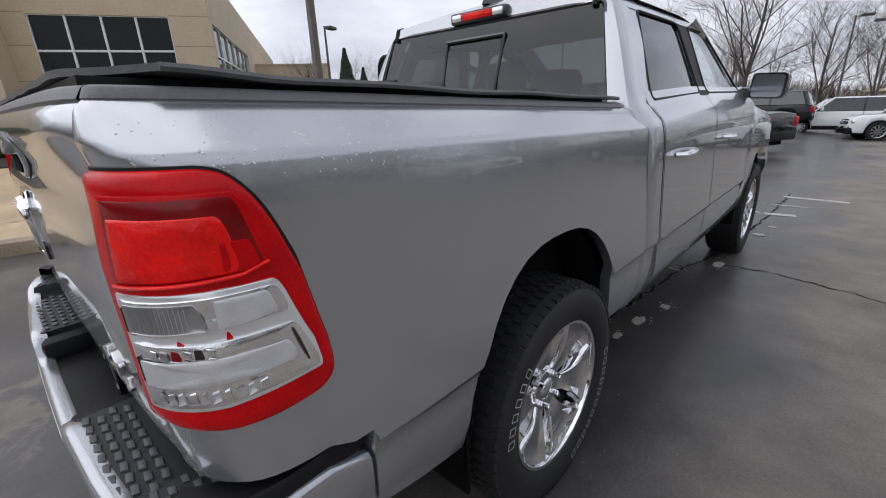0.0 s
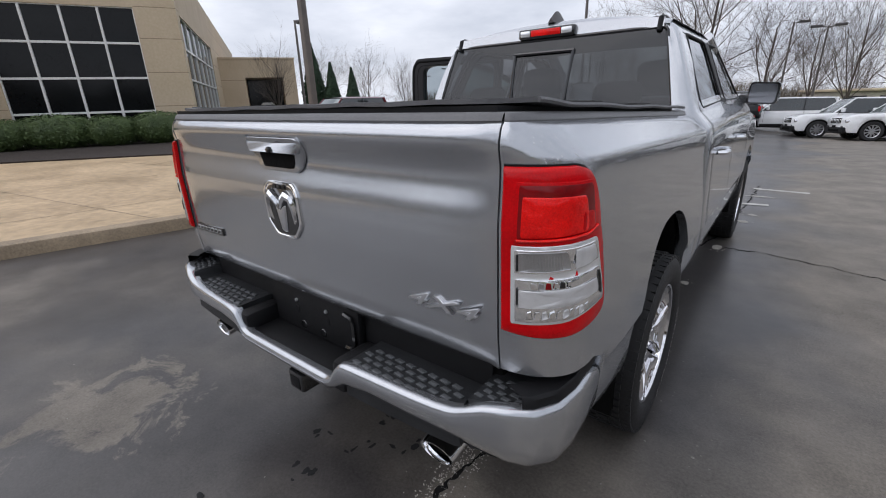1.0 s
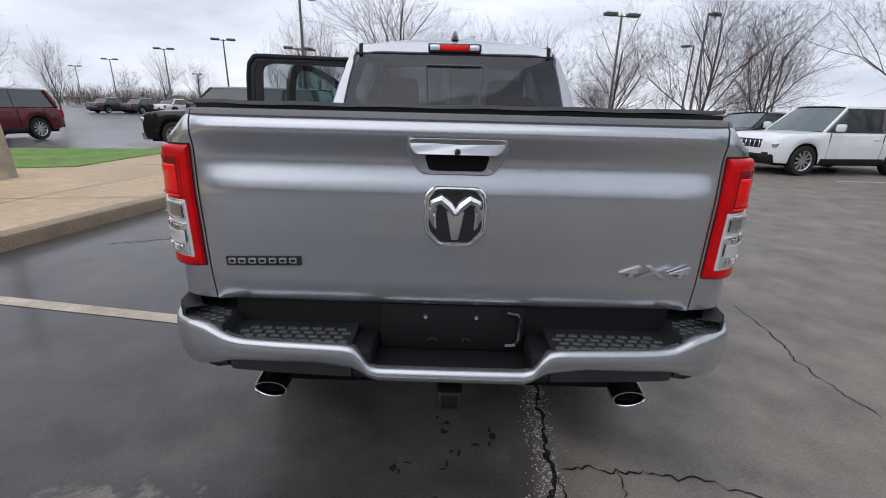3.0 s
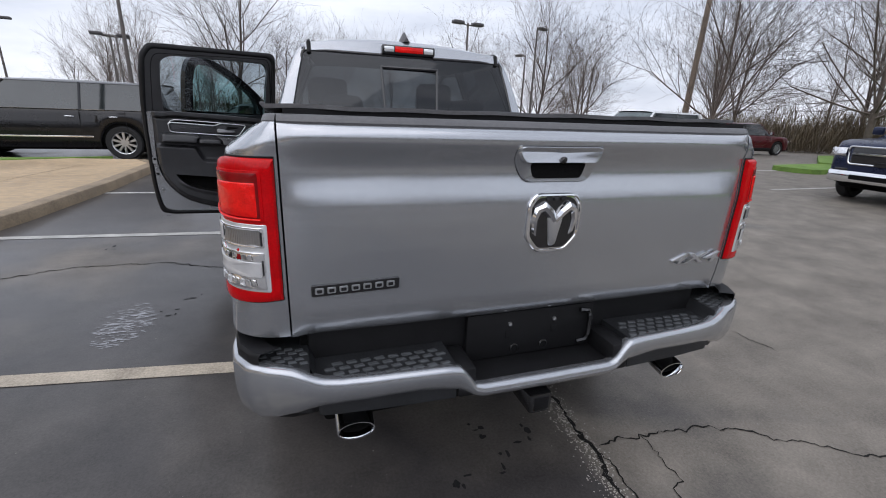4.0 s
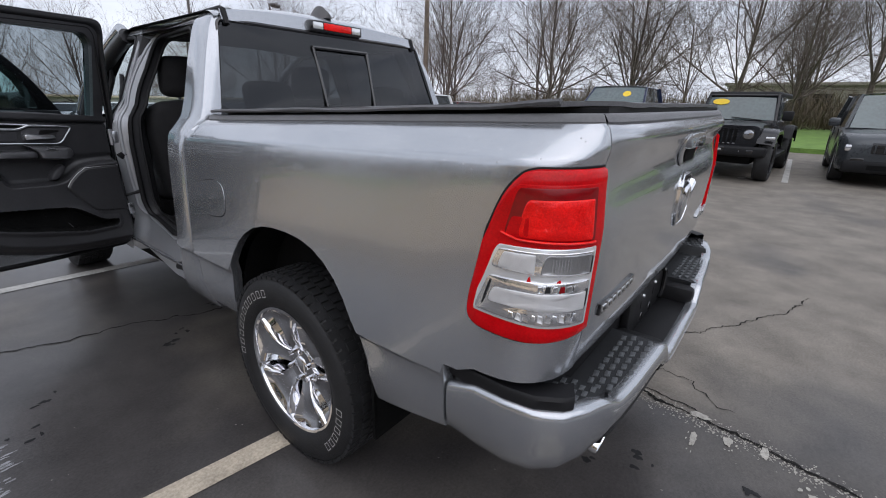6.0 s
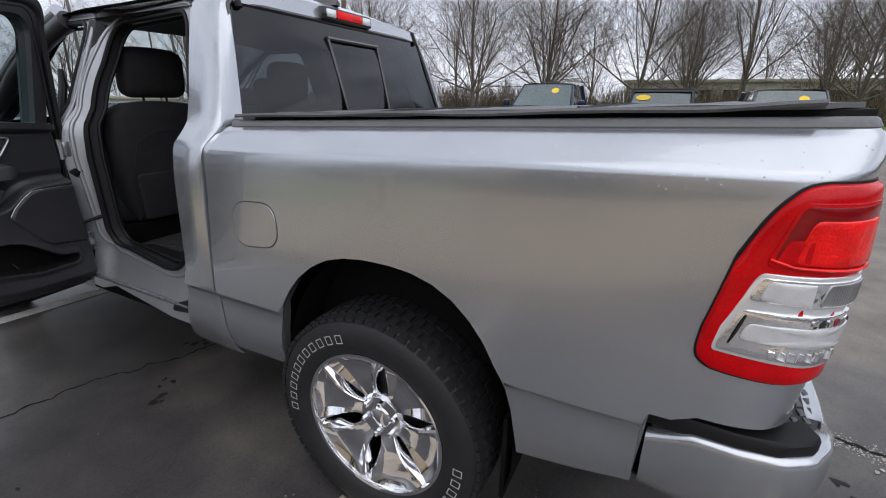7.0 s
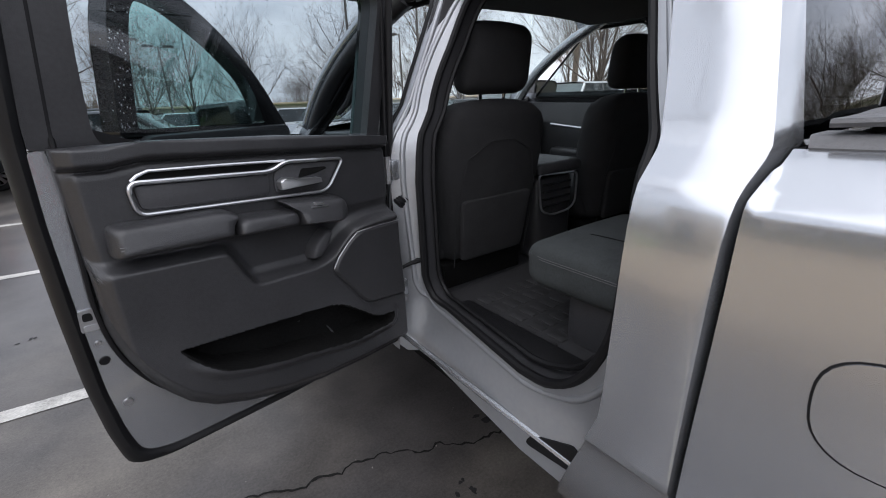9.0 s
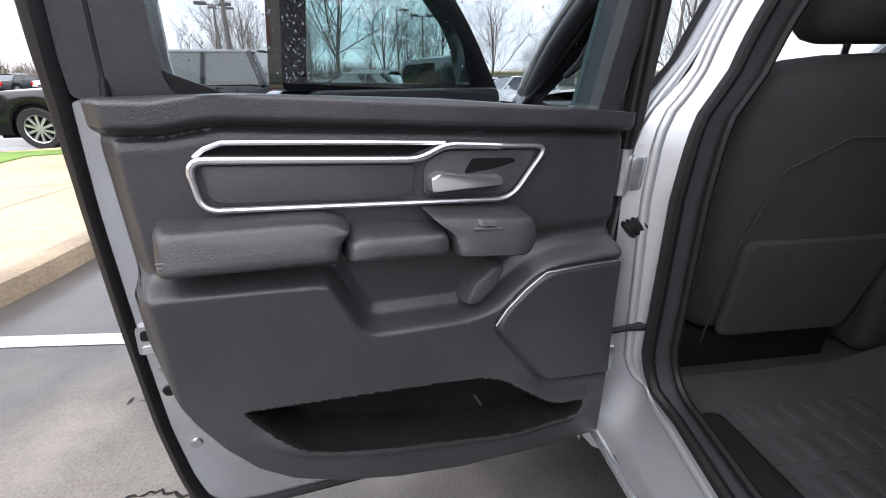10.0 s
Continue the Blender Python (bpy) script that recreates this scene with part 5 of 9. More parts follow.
# model badge as plain bars on the driver's side
badge = part("badge", lens(bmesh.new(), rounded([(-0.757, 0.953), (-0.503, 0.963), (-0.503, 0.997), (-0.757, 0.987)], 0.003, 2), on_gate, [(1.0, -0.004), (1.0, 0.005), (0.98, 0.007), (0.5, 0.007)]), GLOSS_BLACK, tailgate, "narrow black badge with chrome-edged bars")
for i in range(7):
    x0 = -0.748 + i * 0.0342
    part("badge_bar", lens(bmesh.new(), rounded([(x0, 0.961 + i * .0014), (x0 + 0.026, 0.962 + i * .0014), (x0 + 0.026, 0.982 + i * .0014), (x0, 0.981 + i * .0014)], 0.004, 2), on_gate, [(1.0, 0.006), (0.9, 0.009), (0.5, 0.009)]), SATIN, badge)
    part("badge_bar", lens(bmesh.new(), rounded([(x0 + 0.005, 0.9655 + i * .0014), (x0 + 0.021, 0.9665 + i * .0014), (x0 + 0.021, 0.9775 + i * .0014), (x0 + 0.005, 0.9765 + i * .0014)], 0.003, 2), on_gate, [(1.0, 0.008), (0.9, 0.0105), (0.5, 0.0105)]), GLOSS_BLACK, badge)


def lettering(txt, size, m, mat, parent, name, depth=0.004, shear=0.0, spacing=1.0):
    """Raised letters as a mesh."""
    cu = bpy.data.curves.new(name, "FONT")
    cu.body, cu.size, cu.extrude, cu.shear, cu.space_character, cu.align_x = txt, size, depth, shear, spacing, "CENTER"
    cu.bevel_depth = depth * 0.25
    tmp = bpy.data.objects.new(name, cu)
    scene.collection.objects.link(tmp)
    me = bpy.data.meshes.new_from_object(tmp.evaluated_get(bpy.context.evaluated_depsgraph_get()))
    bpy.data.objects.remove(tmp)
    me.transform(m)
    me.materials.clear()
    me.materials.append(mat)
    ob = new(name, me)
    ob.parent = parent
    return ob


lettering("4X4", 0.052, Matrix.Translation((0.652, -0.026, 0.955)) @ Matrix.Rotation(radians(90), 4, "X") @ Matrix.Diagonal((2.35, 1, 1, 1)), SATIN, tailgate, "badge_letters", 0.004, 0.3, 1.12)

# tonneau cover
bm = bmesh.new()


def cover(x, y, top=True):
    k = 1.470 - 0.003 * (abs(x) / 0.85) ** 4 + 0.002 * math.sin(y * 11 + x * 2) + 0.0015 * math.sin(x * 23 + y * 5)
    k += 0.007 * max(0, (abs(x) - 0.60) / 0.25) * max(0, 1 - abs(y - 0.02) / 0.22)
    y += 0.10 * max(0.0, (abs(x) - 0.70) / 0.15) * max(0.0, 1 - y / 0.4)
    return (x, y, k if top else k - 0.011)


ys = span(0.0, 1.835, 34)
xs = span(-0.85, 0.85, 25)
top = surf(bm, lambda y, x: cover(x, y), ys, xs)
low = surf(bm, lambda y, x: cover(x, y, False), ys, xs)
for a, b in ((top[0], low[0]), (top[-1], low[-1]), ([r[0] for r in top], [r[0] for r in low]), ([r[-1] for r in top], [r[-1] for r in low])):
    for i in range(len(a) - 1):
        bm.faces.new((a[i], a[i + 1], b[i + 1], b[i]))
tonneau = part("tonneau_cover", bm, VINYL, truck, "black folding vinyl bed cover", 55)
for y in (0.57, 1.18):
    part("fold_seam", tube(bmesh.new(), [(x, y, cover(x, y)[2] + 0.001) for x in span(-0.84, 0.84, 18)], 0.006, 6), SEAL, tonneau)
for sx in (1, -1):
    part("edge_binding", tube(bmesh.new(), [(sx * 0.852, cover(0.85, y)[1], (cover(0.85, y)[2] + cover(0.85, y, False)[2]) / 2) for y in ys], 0.007, 6), VINYL, tonneau)
# black block stands in for the shadow in the gap below the cover
part("cover_seal", cuboid(-0.80, 0.01, 1.43, 0.80, 1.80, 1.458), SEAL, tonneau)

# rear bumper
BP = [(0.962, 0.292), (0.972, 0.20), (0.974, 0.11), (0.962, 0.03), (0.93, -0.035), (0.88, -0.075), (0.80, -0.102), (0.74, -0.112), (0.60, -0.124), (0.45, -0.132), (0.36, -0.137), (0.325, -0.138), (0.295, -0.139), (0.265, -0.14), (0.20, -0.141), (0.0, -0.142)]
BT = [(0.0, 0.640), (0.255, 0.640), (0.275, 0.652), (0.30, 0.690), (0.325, 0.714), (0.36, 0.720), (0.72, 0.722), (0.76, 0.734), (0.82, 0.760), (0.88, 0.768), (2, 0.768)]
BB = [(0.0, 0.585), (0.25, 0.585), (0.33, 0.625), (0.45, 0.640), (0.75, 0.628), (0.88, 0.592), (0.97, 0.565), (2, 0.548)]
plan = BP + [(-x, y) for x, y in BP[-2::-1]]
dense = []
for (ax, ay), (bx, by) in zip(plan, plan[1:]):
    dense += [(ax + (bx - ax) * k / 3, ay + (by - ay) * k / 3) for k in range(3)]
dense.append(plan[-1])


def bumper_z(x, y, tab):
    ex = abs(x) if y < 0.02 else 0.98 + y
    return curve(ex, tab)


bm = bmesh.new()
rows = []
for i, (x, y) in enumerate(dense):
    a, b = Vector(dense[max(i - 1, 0)]), Vector(dense[min(i + 1, len(dense) - 1)])
    d = (b - a).normalized()
    nrm = Vector((-d.y, d.x))
    if nrm.dot(Vector((x, y - 0.5))) < 0:
        nrm.negate()
    zt, zb = bumper_z(x, y, BT), bumper_z(x, y, BB)
    if y > 0.2:
        zt = 0.768 - 0.035 * (y - 0.2) / 0.09
    h = zt - zb
    prof = [(-0.045, zt - 0.006), (-0.022, zt), (-0.008, zt - 0.002), (-0.002, zt - 0.010), (0.0, zt - 0.022), (0.001, zt - h * 0.4), (-0.003, zt - h * 0.65), (-0.014, zt - h * 0.88), (-0.028, zb), (-0.06, zb + 0.004)]
    rows.append([bm.verts.new((x + nrm.x * o, y + nrm.y * o, z)) for o, z in prof])
for a, b in zip(rows, rows[1:]):
    for j in range(len(a) - 1):
        bm.faces.new((a[j], a[j + 1], b[j + 1], b[j]))
for end in (rows[0], rows[-1]):
    bm.faces.new(end)
bumper = part("rear_bumper", bm, PAINT, truck, "silver painted rear bumper with black step pads", 55)
# lower corner valance in black
for sx in (1, -1):
    bm = bmesh.new()
    pts = [p for p in dense if p[0] * sx > 0.60]
    if sx < 0:
        pts = pts[::-1]
    rr = []
    for i, (x, y) in enumerate(pts):
        zb = bumper_z(x, y, BB)
        k = 1 - abs(i / (len(pts) - 1) - 0.55) * 1.2
        rr.append([bm.verts.new((x * 0.955, y + 0.030, zb + 0.01)), bm.verts.new((x * 0.945, y + 0.036, zb - 0.022 * max(k, 0.15))), bm.verts.new((x * 0.86, y + 0.07, zb - 0.02))])
    for a, b in zip(rr, rr[1:]):
        for j in range(2):
            bm.faces.new((a[j], a[j + 1], b[j + 1], b[j]))
    part("lower_valance", bm, BLACK_PLASTIC, bumper)
# black rubber strip that closes the gap between the bumper's corner and the body
for sx in (1, -1):
    bm = bmesh.new()
    last = None
    for x, y in [p for p in dense if p[0] * sx > 0.90][::sx]:
        k = 1 - 0.016 / math.hypot(x, y - 0.5)
        z0 = bumper_z(x, y, BT) - 0.012
        row = [bm.verts.new((x * q, 0.5 + (y - 0.5) * q, z)) for q, z in ((k, z0), (k, 0.792), (k - 0.006, 0.800), (k - 0.05, 0.800))]
        if last:
            for j in range(3):
                bm.faces.new((last[j], last[j + 1], row[j + 1], row[j]))
        last = row
    part("corner_strip", bm, SEAL, bumper, "black rubber corner strip")
# black inner tray: step pads, well and back wall
for sx in (1, -1):
    bm = bmesh.new()
    prism(bm, [(sx * x, y) for x, y in ((0.335, -0.118), (0.45, -0.113), (0.60, -0.105), (0.74, -0.092), (0.755, -0.085), (0.755, 0.045), (0.335, 0.045))][::sx], lambda a, b, d: (a, b, d), 0.60, 0.7145)
    pad = part("step_pad", bm, STEP_PLASTIC, bumper, "black ribbed step pad")
    for r in range(4):
        for c in range(9):
            x, y = 0.365 + c * 0.044 + (r % 2) * 0.02, -0.088 + r * 0.027
            if x > 0.735:
                continue
            bm = bmesh.new()
            prism(bm, [(sx * (x - .017), y - .006), (sx * (x + .013), y - .010), (sx * (x + .017), y + .004), (sx * (x - .012), y + .008)][::sx], lambda a, b, d: (a, b, 0.7145 + d), 0, 0.005, 0.003)
            part("tread_bump", bm, TREAD_PLASTIC, pad)
    bm = bmesh.new()
    prism(bm, [(sx * x, y) for x, y in ((0.775, -0.072), (0.86, -0.045), (0.915, 0.0), (0.938, 0.05), (0.948, 0.12), (0.948, 0.2), (0.94, 0.28), (0.80, 0.28), (0.775, 0.04))][::sx], lambda a, b, d: (a, b, d), 0.60, 0.757)
    cpad = part("corner_pad", bm, STEP_PLASTIC, bumper, "black ribbed corner step pad")
    for r in range(4):
        for c in range(5):
            x, y = 0.79 + c * 0.032 + (r % 2) * 0.012, -0.045 + r * 0.026 + c * 0.012
            if x > 0.93 or y > 0.10 or (y < -0.04 and x > 0.86):
                continue
            bm = bmesh.new()
            prism(bm, [(sx * (x - .012), y - .006), (sx * (x + .01), y - .008), (sx * (x + .013), y + .004), (sx * (x - .009), y + .007)][::sx], lambda a, b, d: (a, b, 0.757 + d), 0, 0.004, 0.003)
            part("tread_bump", bm, TREAD_PLASTIC, cpad)
    bm = bmesh.new()
    surf(bm, lambda t, v: (sx * (0.755 + 0.022 * t), -0.09 + v * 0.13 + 0.015 * t, 0.7145 + 0.043 * t * t * (3 - 2 * t)), span(0, 1, 6), (0, 0.5, 1))
    part("pad_ramp", bm, STEP_PLASTIC, bumper)
    part("pad_end", cuboid(min(sx * .262, sx * .34), -0.118, 0.60, max(sx * .262, sx * .34), 0.045, 0.70, 0.02), BLACK_PLASTIC, bumper)
part("back_wall", cuboid(-0.775, 0.046, 0.60, 0.775, 0.072, 0.815, 0.006), BLACK_PLASTIC, bumper, "black inner wall below the tailgate")
part("well_floor", cuboid(-0.33, -0.125, 0.60, 0.33, 0.045, 0.632, 0.01), BLACK_PLASTIC, bumper)
plate = part("plate_panel", cuboid(-0.255, 0.014, 0.634, 0.26, 0.045, 0.812, 0.008), BLACK_PLASTIC, bumper, "empty black plate panel")
for x, z in ((-0.092, 0.766), (0.088, 0.766)):
    part("bolt", lathe(bmesh.new(), [(0.001, 0.008), (0.006, 0.007), (0.008, 0.0)], Matrix.Translation((x, 0.013, z)) @ Matrix.Rotation(radians(90), 4, "X"), 10), SATIN, plate)
for x, z in ((-0.066, 0.666), (0.054, 0.666)):
    part("bolt_hole", lathe(bmesh.new(), [(0.013, 0.003), (0.017, 0.002), (0.018, 0.0)], Matrix.Translation((x, 0.014, z)) @ Matrix.Rotation(radians(90), 4, "X"), 12), GLOSS_BLACK, plate)
for x in (-0.095, 0.09):
    part("slot", cuboid(x - .011, 0.0115, 0.71, x + .011, 0.0145, 0.74, 0.002), SEAL, plate)
bm = bmesh.new()
tube(bm, [(0.195, 0.008, 0.79), (0.232, 0.006, 0.785), (0.243, 0.005, 0.76), (0.243, 0.005, 0.69), (0.23, 0.006, 0.665), (0.195, 0.008, 0.66)], 0.009, 6)
part("socket_cover", bm, GLOSS_BLACK, plate)
hitch = part("tow_hitch", cuboid(-0.045, -0.10, 0.455, 0.045, 0.25, 0.535, 0.012), GLOSS_BLACK, truck, "black square tow hitch receiver")
part("hitch_opening", cuboid(-0.03, -0.103, 0.468, 0.03, -0.06, 0.522, 0.005), SEAL, hitch)
part("hitch_bar", tube(bmesh.new(), [(-0.8, 0.2, 0.53), (0.8, 0.2, 0.53)], 0.035, 8), UNDER, hitch)
for sx in (1, -1):
    m = Matrix.Translation((sx * 0.645, 0.035, 0.510)) @ Matrix.Rotation(radians(101), 4, "X") @ Matrix.Diagonal((1.25, 0.8, 1, 1))
    tip = part("exhaust_tip", lathe(bmesh.new(), [(0.040, -0.18), (0.049, -0.16), (0.049, 0.085), (0.048, 0.093), (0.044, 0.093), (0.041, 0.085), (0.040, -0.1)], m, 26), CHROME, truck, "bright exhaust tip")
    part("exhaust_inside", lathe(bmesh.new(), [(0.0395, 0.07), (0.039, -0.12), (0.001, -0.12)], m, 20), UNDER, tip)

# underbody
part("underbody", cuboid(-0.74, 0.10, 0.42, 0.74, 5.3, 0.66, 0.02), UNDER, truck)
part("bed_box", cuboid(-0.80, 0.06, 0.66, 0.80, 1.80, 1.40, 0.01), UNDER, truck)
part("rear_axle", tube(bmesh.new(), [(-0.75, 1.152, 0.40), (0.75, 1.152, 0.40)], 0.05, 10), UNDER, truck)
for sx in (1, -1):
    part("mud_flap", cuboid(min(sx * .70, sx * .93), 0.655, 0.30, max(sx * .70, sx * .93), 0.672, 0.60, 0.004), UNDER, truck)

# cab skin
CAB_X = [(0.42, 0.90), (0.50, 0.935), (0.60, 0.960), (0.735, 0.966), (0.752, 0.972), (0.768, 0.984), (0.80, 0.983), (0.90, 0.978), (1.20, 0.962), (1.30, 0.953), (1.345, 0.940), (1.38, 0.915), (1.42, 0.888), (1.50, 0.858),
         (1.65, 0.800), (1.78, 0.745), (1.83, 0.715), (1.87, 0.66), (1.895, 0.58), (1.91, 0.40), (1.918, 0.0)]


def cab_x(z):
    return curve(z, CAB_X)


def cab_rear_y(z):
    return curve(z, [(0.5, 1.898), (1.30, 1.898), (1.36, 1.893), (1.42, 1.873), (1.60, 1.888), (1.80, 1.912), (1.86, 1.93)])


def opening_rear():
    o = rounded([(2.092, 0.95), (2.24, 0.755), (2.865, 0.752), (2.882, 1.30), (2.900, 1.52), (2.85, 1.80), (2.16, 1.80), (2.118, 1.45), (2.088, 1.30)], [0.12, 0.12, 0.10, 0.2, 0.1, 0.10, 0.09, 0.1, 0.2], 7)
    return o


def opening_front():
    return rounded([(3.05, 0.60), (3.95, 0.62), (4.06, 1.0), (4.02, 1.36), (3.36, 1.81), (2.97, 1.80), (3.03, 1.3)], [0.1, 0.15, 0.2, 0.12, 0.14, 0.08, 0.2], 6)


def left_skin(y, z, inset=0.0):
    narrow = 0.11 * max(0, min(1, (y - 3.2) / 0.8)) * max(0, min(1, (z - 1.15) / 0.2))
    return (-(cab_x(z) - inset - narrow), y, z)


CHAIN_Z = [0.45, 0.50, 0.56, 0.62, 0.68, 0.735, 0.745, 0.752, 0.76, 0.768, 0.785, 0.84, 0.90, 1.0, 1.1, 1.2, 1.27, 1.32, 1.345, 1.365, 1.38, 1.40, 1.42, 1.46, 1.50]
for s in (1, -1):
    # pillar between bed and rear door, wrapping to the rear window
    bm = bmesh.new()
    y_end = 2.075
    rows = []
    for z in CHAIN_Z + [1.56, 1.62, 1.68, 1.74, 1.78, 1.82, 1.85, 1.875]:
        yr = cab_rear_y(z)
        rr = curve(z, [(1.34, 0.012), (1.42, 0.045), (1.60, 0.045), (1.86, 0.04)])
        x = cab_x(z)
        ye = y_end if z > 0.85 else y_end + (0.85 - z) * 0.35
        col = []
        if z > 1.405:
            xg = curve(z, [(1.40, 0.797), (1.82, 0.688), (1.9, 0.61)])
            col += [(xg, yr), (xg + (x - rr - xg) * .5, yr + 0.001), (x - rr, yr + 0.004)]
        else:
            col += [(x - 0.08, yr), (x - 0.05, yr), (x - rr, yr)]
        col += [(x - rr * .3, yr + rr * .3), (x, yr + rr), (x, yr + 0.12), (x, ye)]
        rows.append([bm.verts.new((s * a, b, z)) for a, b in col])
    for a, b in zip(rows, rows[1:]):
        for j in range(len(a) - 1):
            bm.faces.new((a[j], a[j + 1], b[j + 1], b[j]))
    part("rear_pillar", bm, PAINT, truck)
    # dark seam strip between roof and pillar
    part("roof_ditch", tube(bmesh.new(), [(s * 0.652, cab_rear_y(z) - 0.004, z) for z in (1.80, 1.84, 1.862)] + [(s * 0.650, 1.955, 1.872), (s * 0.648, 2.2, 1.873), (s * 0.645, 3.1, 1.868)], [0.014, 0.015, 0.015, 0.013, 0.008, 0.006], 8), SEAL, truck)

# left side jambs round the two open doorways
for op, y0, y1 in ((opening_rear(), 2.085, 2.945), (opening_front(), 2.945, 4.20)):
    def ins(z, y=0.0):
        # the hinge pillar's face falls inwards to the doorway
        fall = max(0.0, min(1.0, (y - 2.50) / 0.25)) * max(0.0, min(1.0, (2.945 - y) / 0.062)) if y0 < 2.5 else 0.0
        return 0.065 * max(0.0, min(1.0, (z - 0.52) / 0.24)) - 0.030 * max(0.0, min(1.0, (z - 0.78) / 0.16)) + 0.055 * fall
    outer = to_box_rim(op, y0 if y0 > 2.5 else 2.06, 0.535, y1, 1.868)
    bm = bmesh.new()
    ring(bm, op, outer, lambda y, z: left_skin(y, z, ins(z, y)), 6)
    lip_bm = bmesh.new()
    lip0 = [lip_bm.verts.new(left_skin(y, z, ins(z, y))) for y, z in op]
    lip1 = [lip_bm.verts.new(left_skin(y, z, ins(z, y) + 0.06)) for y, z in op]
    n = len(op)
    for j in range(n):
        lip_bm.faces.new((lip0[j], lip0[(j + 1) % n], lip1[(j + 1) % n], lip1[j]))
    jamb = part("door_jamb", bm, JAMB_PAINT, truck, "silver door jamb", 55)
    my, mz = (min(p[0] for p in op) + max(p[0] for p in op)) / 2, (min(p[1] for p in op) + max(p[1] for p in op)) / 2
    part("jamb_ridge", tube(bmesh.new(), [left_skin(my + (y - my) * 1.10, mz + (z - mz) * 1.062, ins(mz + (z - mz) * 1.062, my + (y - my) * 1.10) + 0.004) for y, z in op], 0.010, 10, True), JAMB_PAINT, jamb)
    part("sill_step", tube(bmesh.new(), [left_skin(y, 0.612, ins(0.612) + 0.002) for y in span(y0 + 0.05, y1, 10)], 0.009, 8), PAINT, jamb)
    part("jamb_lining", lip_bm, TRIM, jamb)
    part("door_seal", tube(bmesh.new(), [left_skin(y, z, ins(z, y) + 0.004) for y, z in op], 0.012, 8, True), SEAL, jamb, "black rubber door seal")
    cx, cz = sum(p[0] for p in op) / n, sum(p[1] for p in op) / n
    part("inner_seal", tube(bmesh.new(), [left_skin(cx + (y - cx) * 0.96, cz + (z - cz) * 0.97, ins(z, y) + 0.05) for y, z in op], 0.008, 6, True), SEAL, jamb)

# hinges, wiring boot and check strap on the hinge pillar of the open rear door
for z in (1.235, 0.80):
    hinge = part("door_hinge", cuboid(-0.930, 2.925, z - 0.035, -0.900, 2.975, z + 0.035, 0.008, 2), PAINT, truck, "silver door hinge")
    part("hinge_pin", tube(bmesh.new(), [(-0.933, 2.945, z - 0.045), (-0.933, 2.945, z + 0.045)], 0.010, 8), STEEL, hinge)
    for dz in (0.055, -0.055):
        part("hinge_bolt", lathe(bmesh.new(), [(0.012, 0.0), (0.012, 0.006), (0.007, 0.010), (0.001, 0.010)], Matrix.Translation((-0.905, 2.948, z + dz)) @ Matrix.Rotation(radians(-90), 4, "Y"), 8), STEEL, hinge)
part("wiring_boot", tube(bmesh.new(), [(-0.893 - 0.0035 * i, 2.925, 1.135 - 0.002 * i) for i in range(9)], [0.021 if i % 2 else 0.017 for i in range(9)], 12), SEAL, truck, "ribbed black wiring boot")
part("check_strap", tube(bmesh.new(), [(-0.872, 2.893, 0.906), (-0.905, 2.900, 0.898), (-0.970, 2.912, 0.880)], [0.012, 0.007, 0.007], 8), SEAL, truck, "black check strap")
# closed right side: lower panels and pillars
bm = bmesh.new()
surf(bm, lambda y, z: (cab_x(z), y, z), span(2.085, 4.25, 24), CHAIN_Z[:-1])
part("right_side_panel", bm, PAINT, truck)
for y in (2.095, 2.99, 4.12):
    bm = bmesh.new()
    surf(bm, lambda t, w: (cab_x(t) + 0.0025, y + w + (0.25 * max(0, 0.85 - t) if y < 2.2 else 0), t), [z for z in CHAIN_Z if 0.55 < z < 1.42], (-0.004, 0.004))
    part("door_gap", bm, SEAL, truck)
for y in (2.25, 3.18):
    part("door_handle", tube(bmesh.new(), [(cab_x(1.16) + o, y + k, 1.16) for k, o in ((0, 0.0), (0.02, 0.035), (0.10, 0.042), (0.18, 0.035), (0.2, 0.0))], [0.012, 0.016, 0.017, 0.016, 0.012], 8), CHROME, truck, "chrome door handle")
for y0, y1 in ((2.14, 2.90), (3.06, 4.02)):
    ya, yb = y0, y1
    if y1 > 3.5:
        out = rounded([(ya, 1.425), (yb, 1.425), (3.45, 1.80), (ya, 1.80)], 0.05)
    else:
        out = rounded([(ya, 1.425), (yb, 1.425), (yb - 0.05, 1.80), (ya + 0.06, 1.80)], 0.05)
    part("door_window", lens(bmesh.new(), out, lambda a, b, d: (cab_x(b) - 0.012 + d, a, b), [(1, 0), (0.9, 0.0), (0.5, 0.0)]), DARK_GLASS if y1 < 3 else CLEAR_GLASS, truck, "side window of the closed door")
    part("window_frame", tube(bmesh.new(), [(cab_x(b) - 0.004, a, b) for a, b in out], 0.007, 6, True), SEAL, truck)
for ya, yb, yc, yd in ((2.07, 2.14, 2.08, 2.20), (2.88, 3.07, 2.84, 3.07)):
    bm = bmesh.new()
    surf(bm, lambda t, k: (cab_x(1.40 + 0.42 * t) - 0.002, (ya + (yc - ya) * t) * (1 - k) + (yb + (yd - yb) * t) * k, 1.40 + 0.42 * t), span(0, 1, 8), (0, 1))
    part("door_pillar", bm, SEAL if ya > 2.5 else PAINT, truck)
bm = bmesh.new()
surf(bm, lambda t, k: (cab_x(1.80 + 0.07 * k), 2.08 + (3.52 - 2.08) * t, 1.80 + 0.07 * k), span(0, 1, 8), (0, 0.5, 1))
part("roof_rail", bm, PAINT, truck)
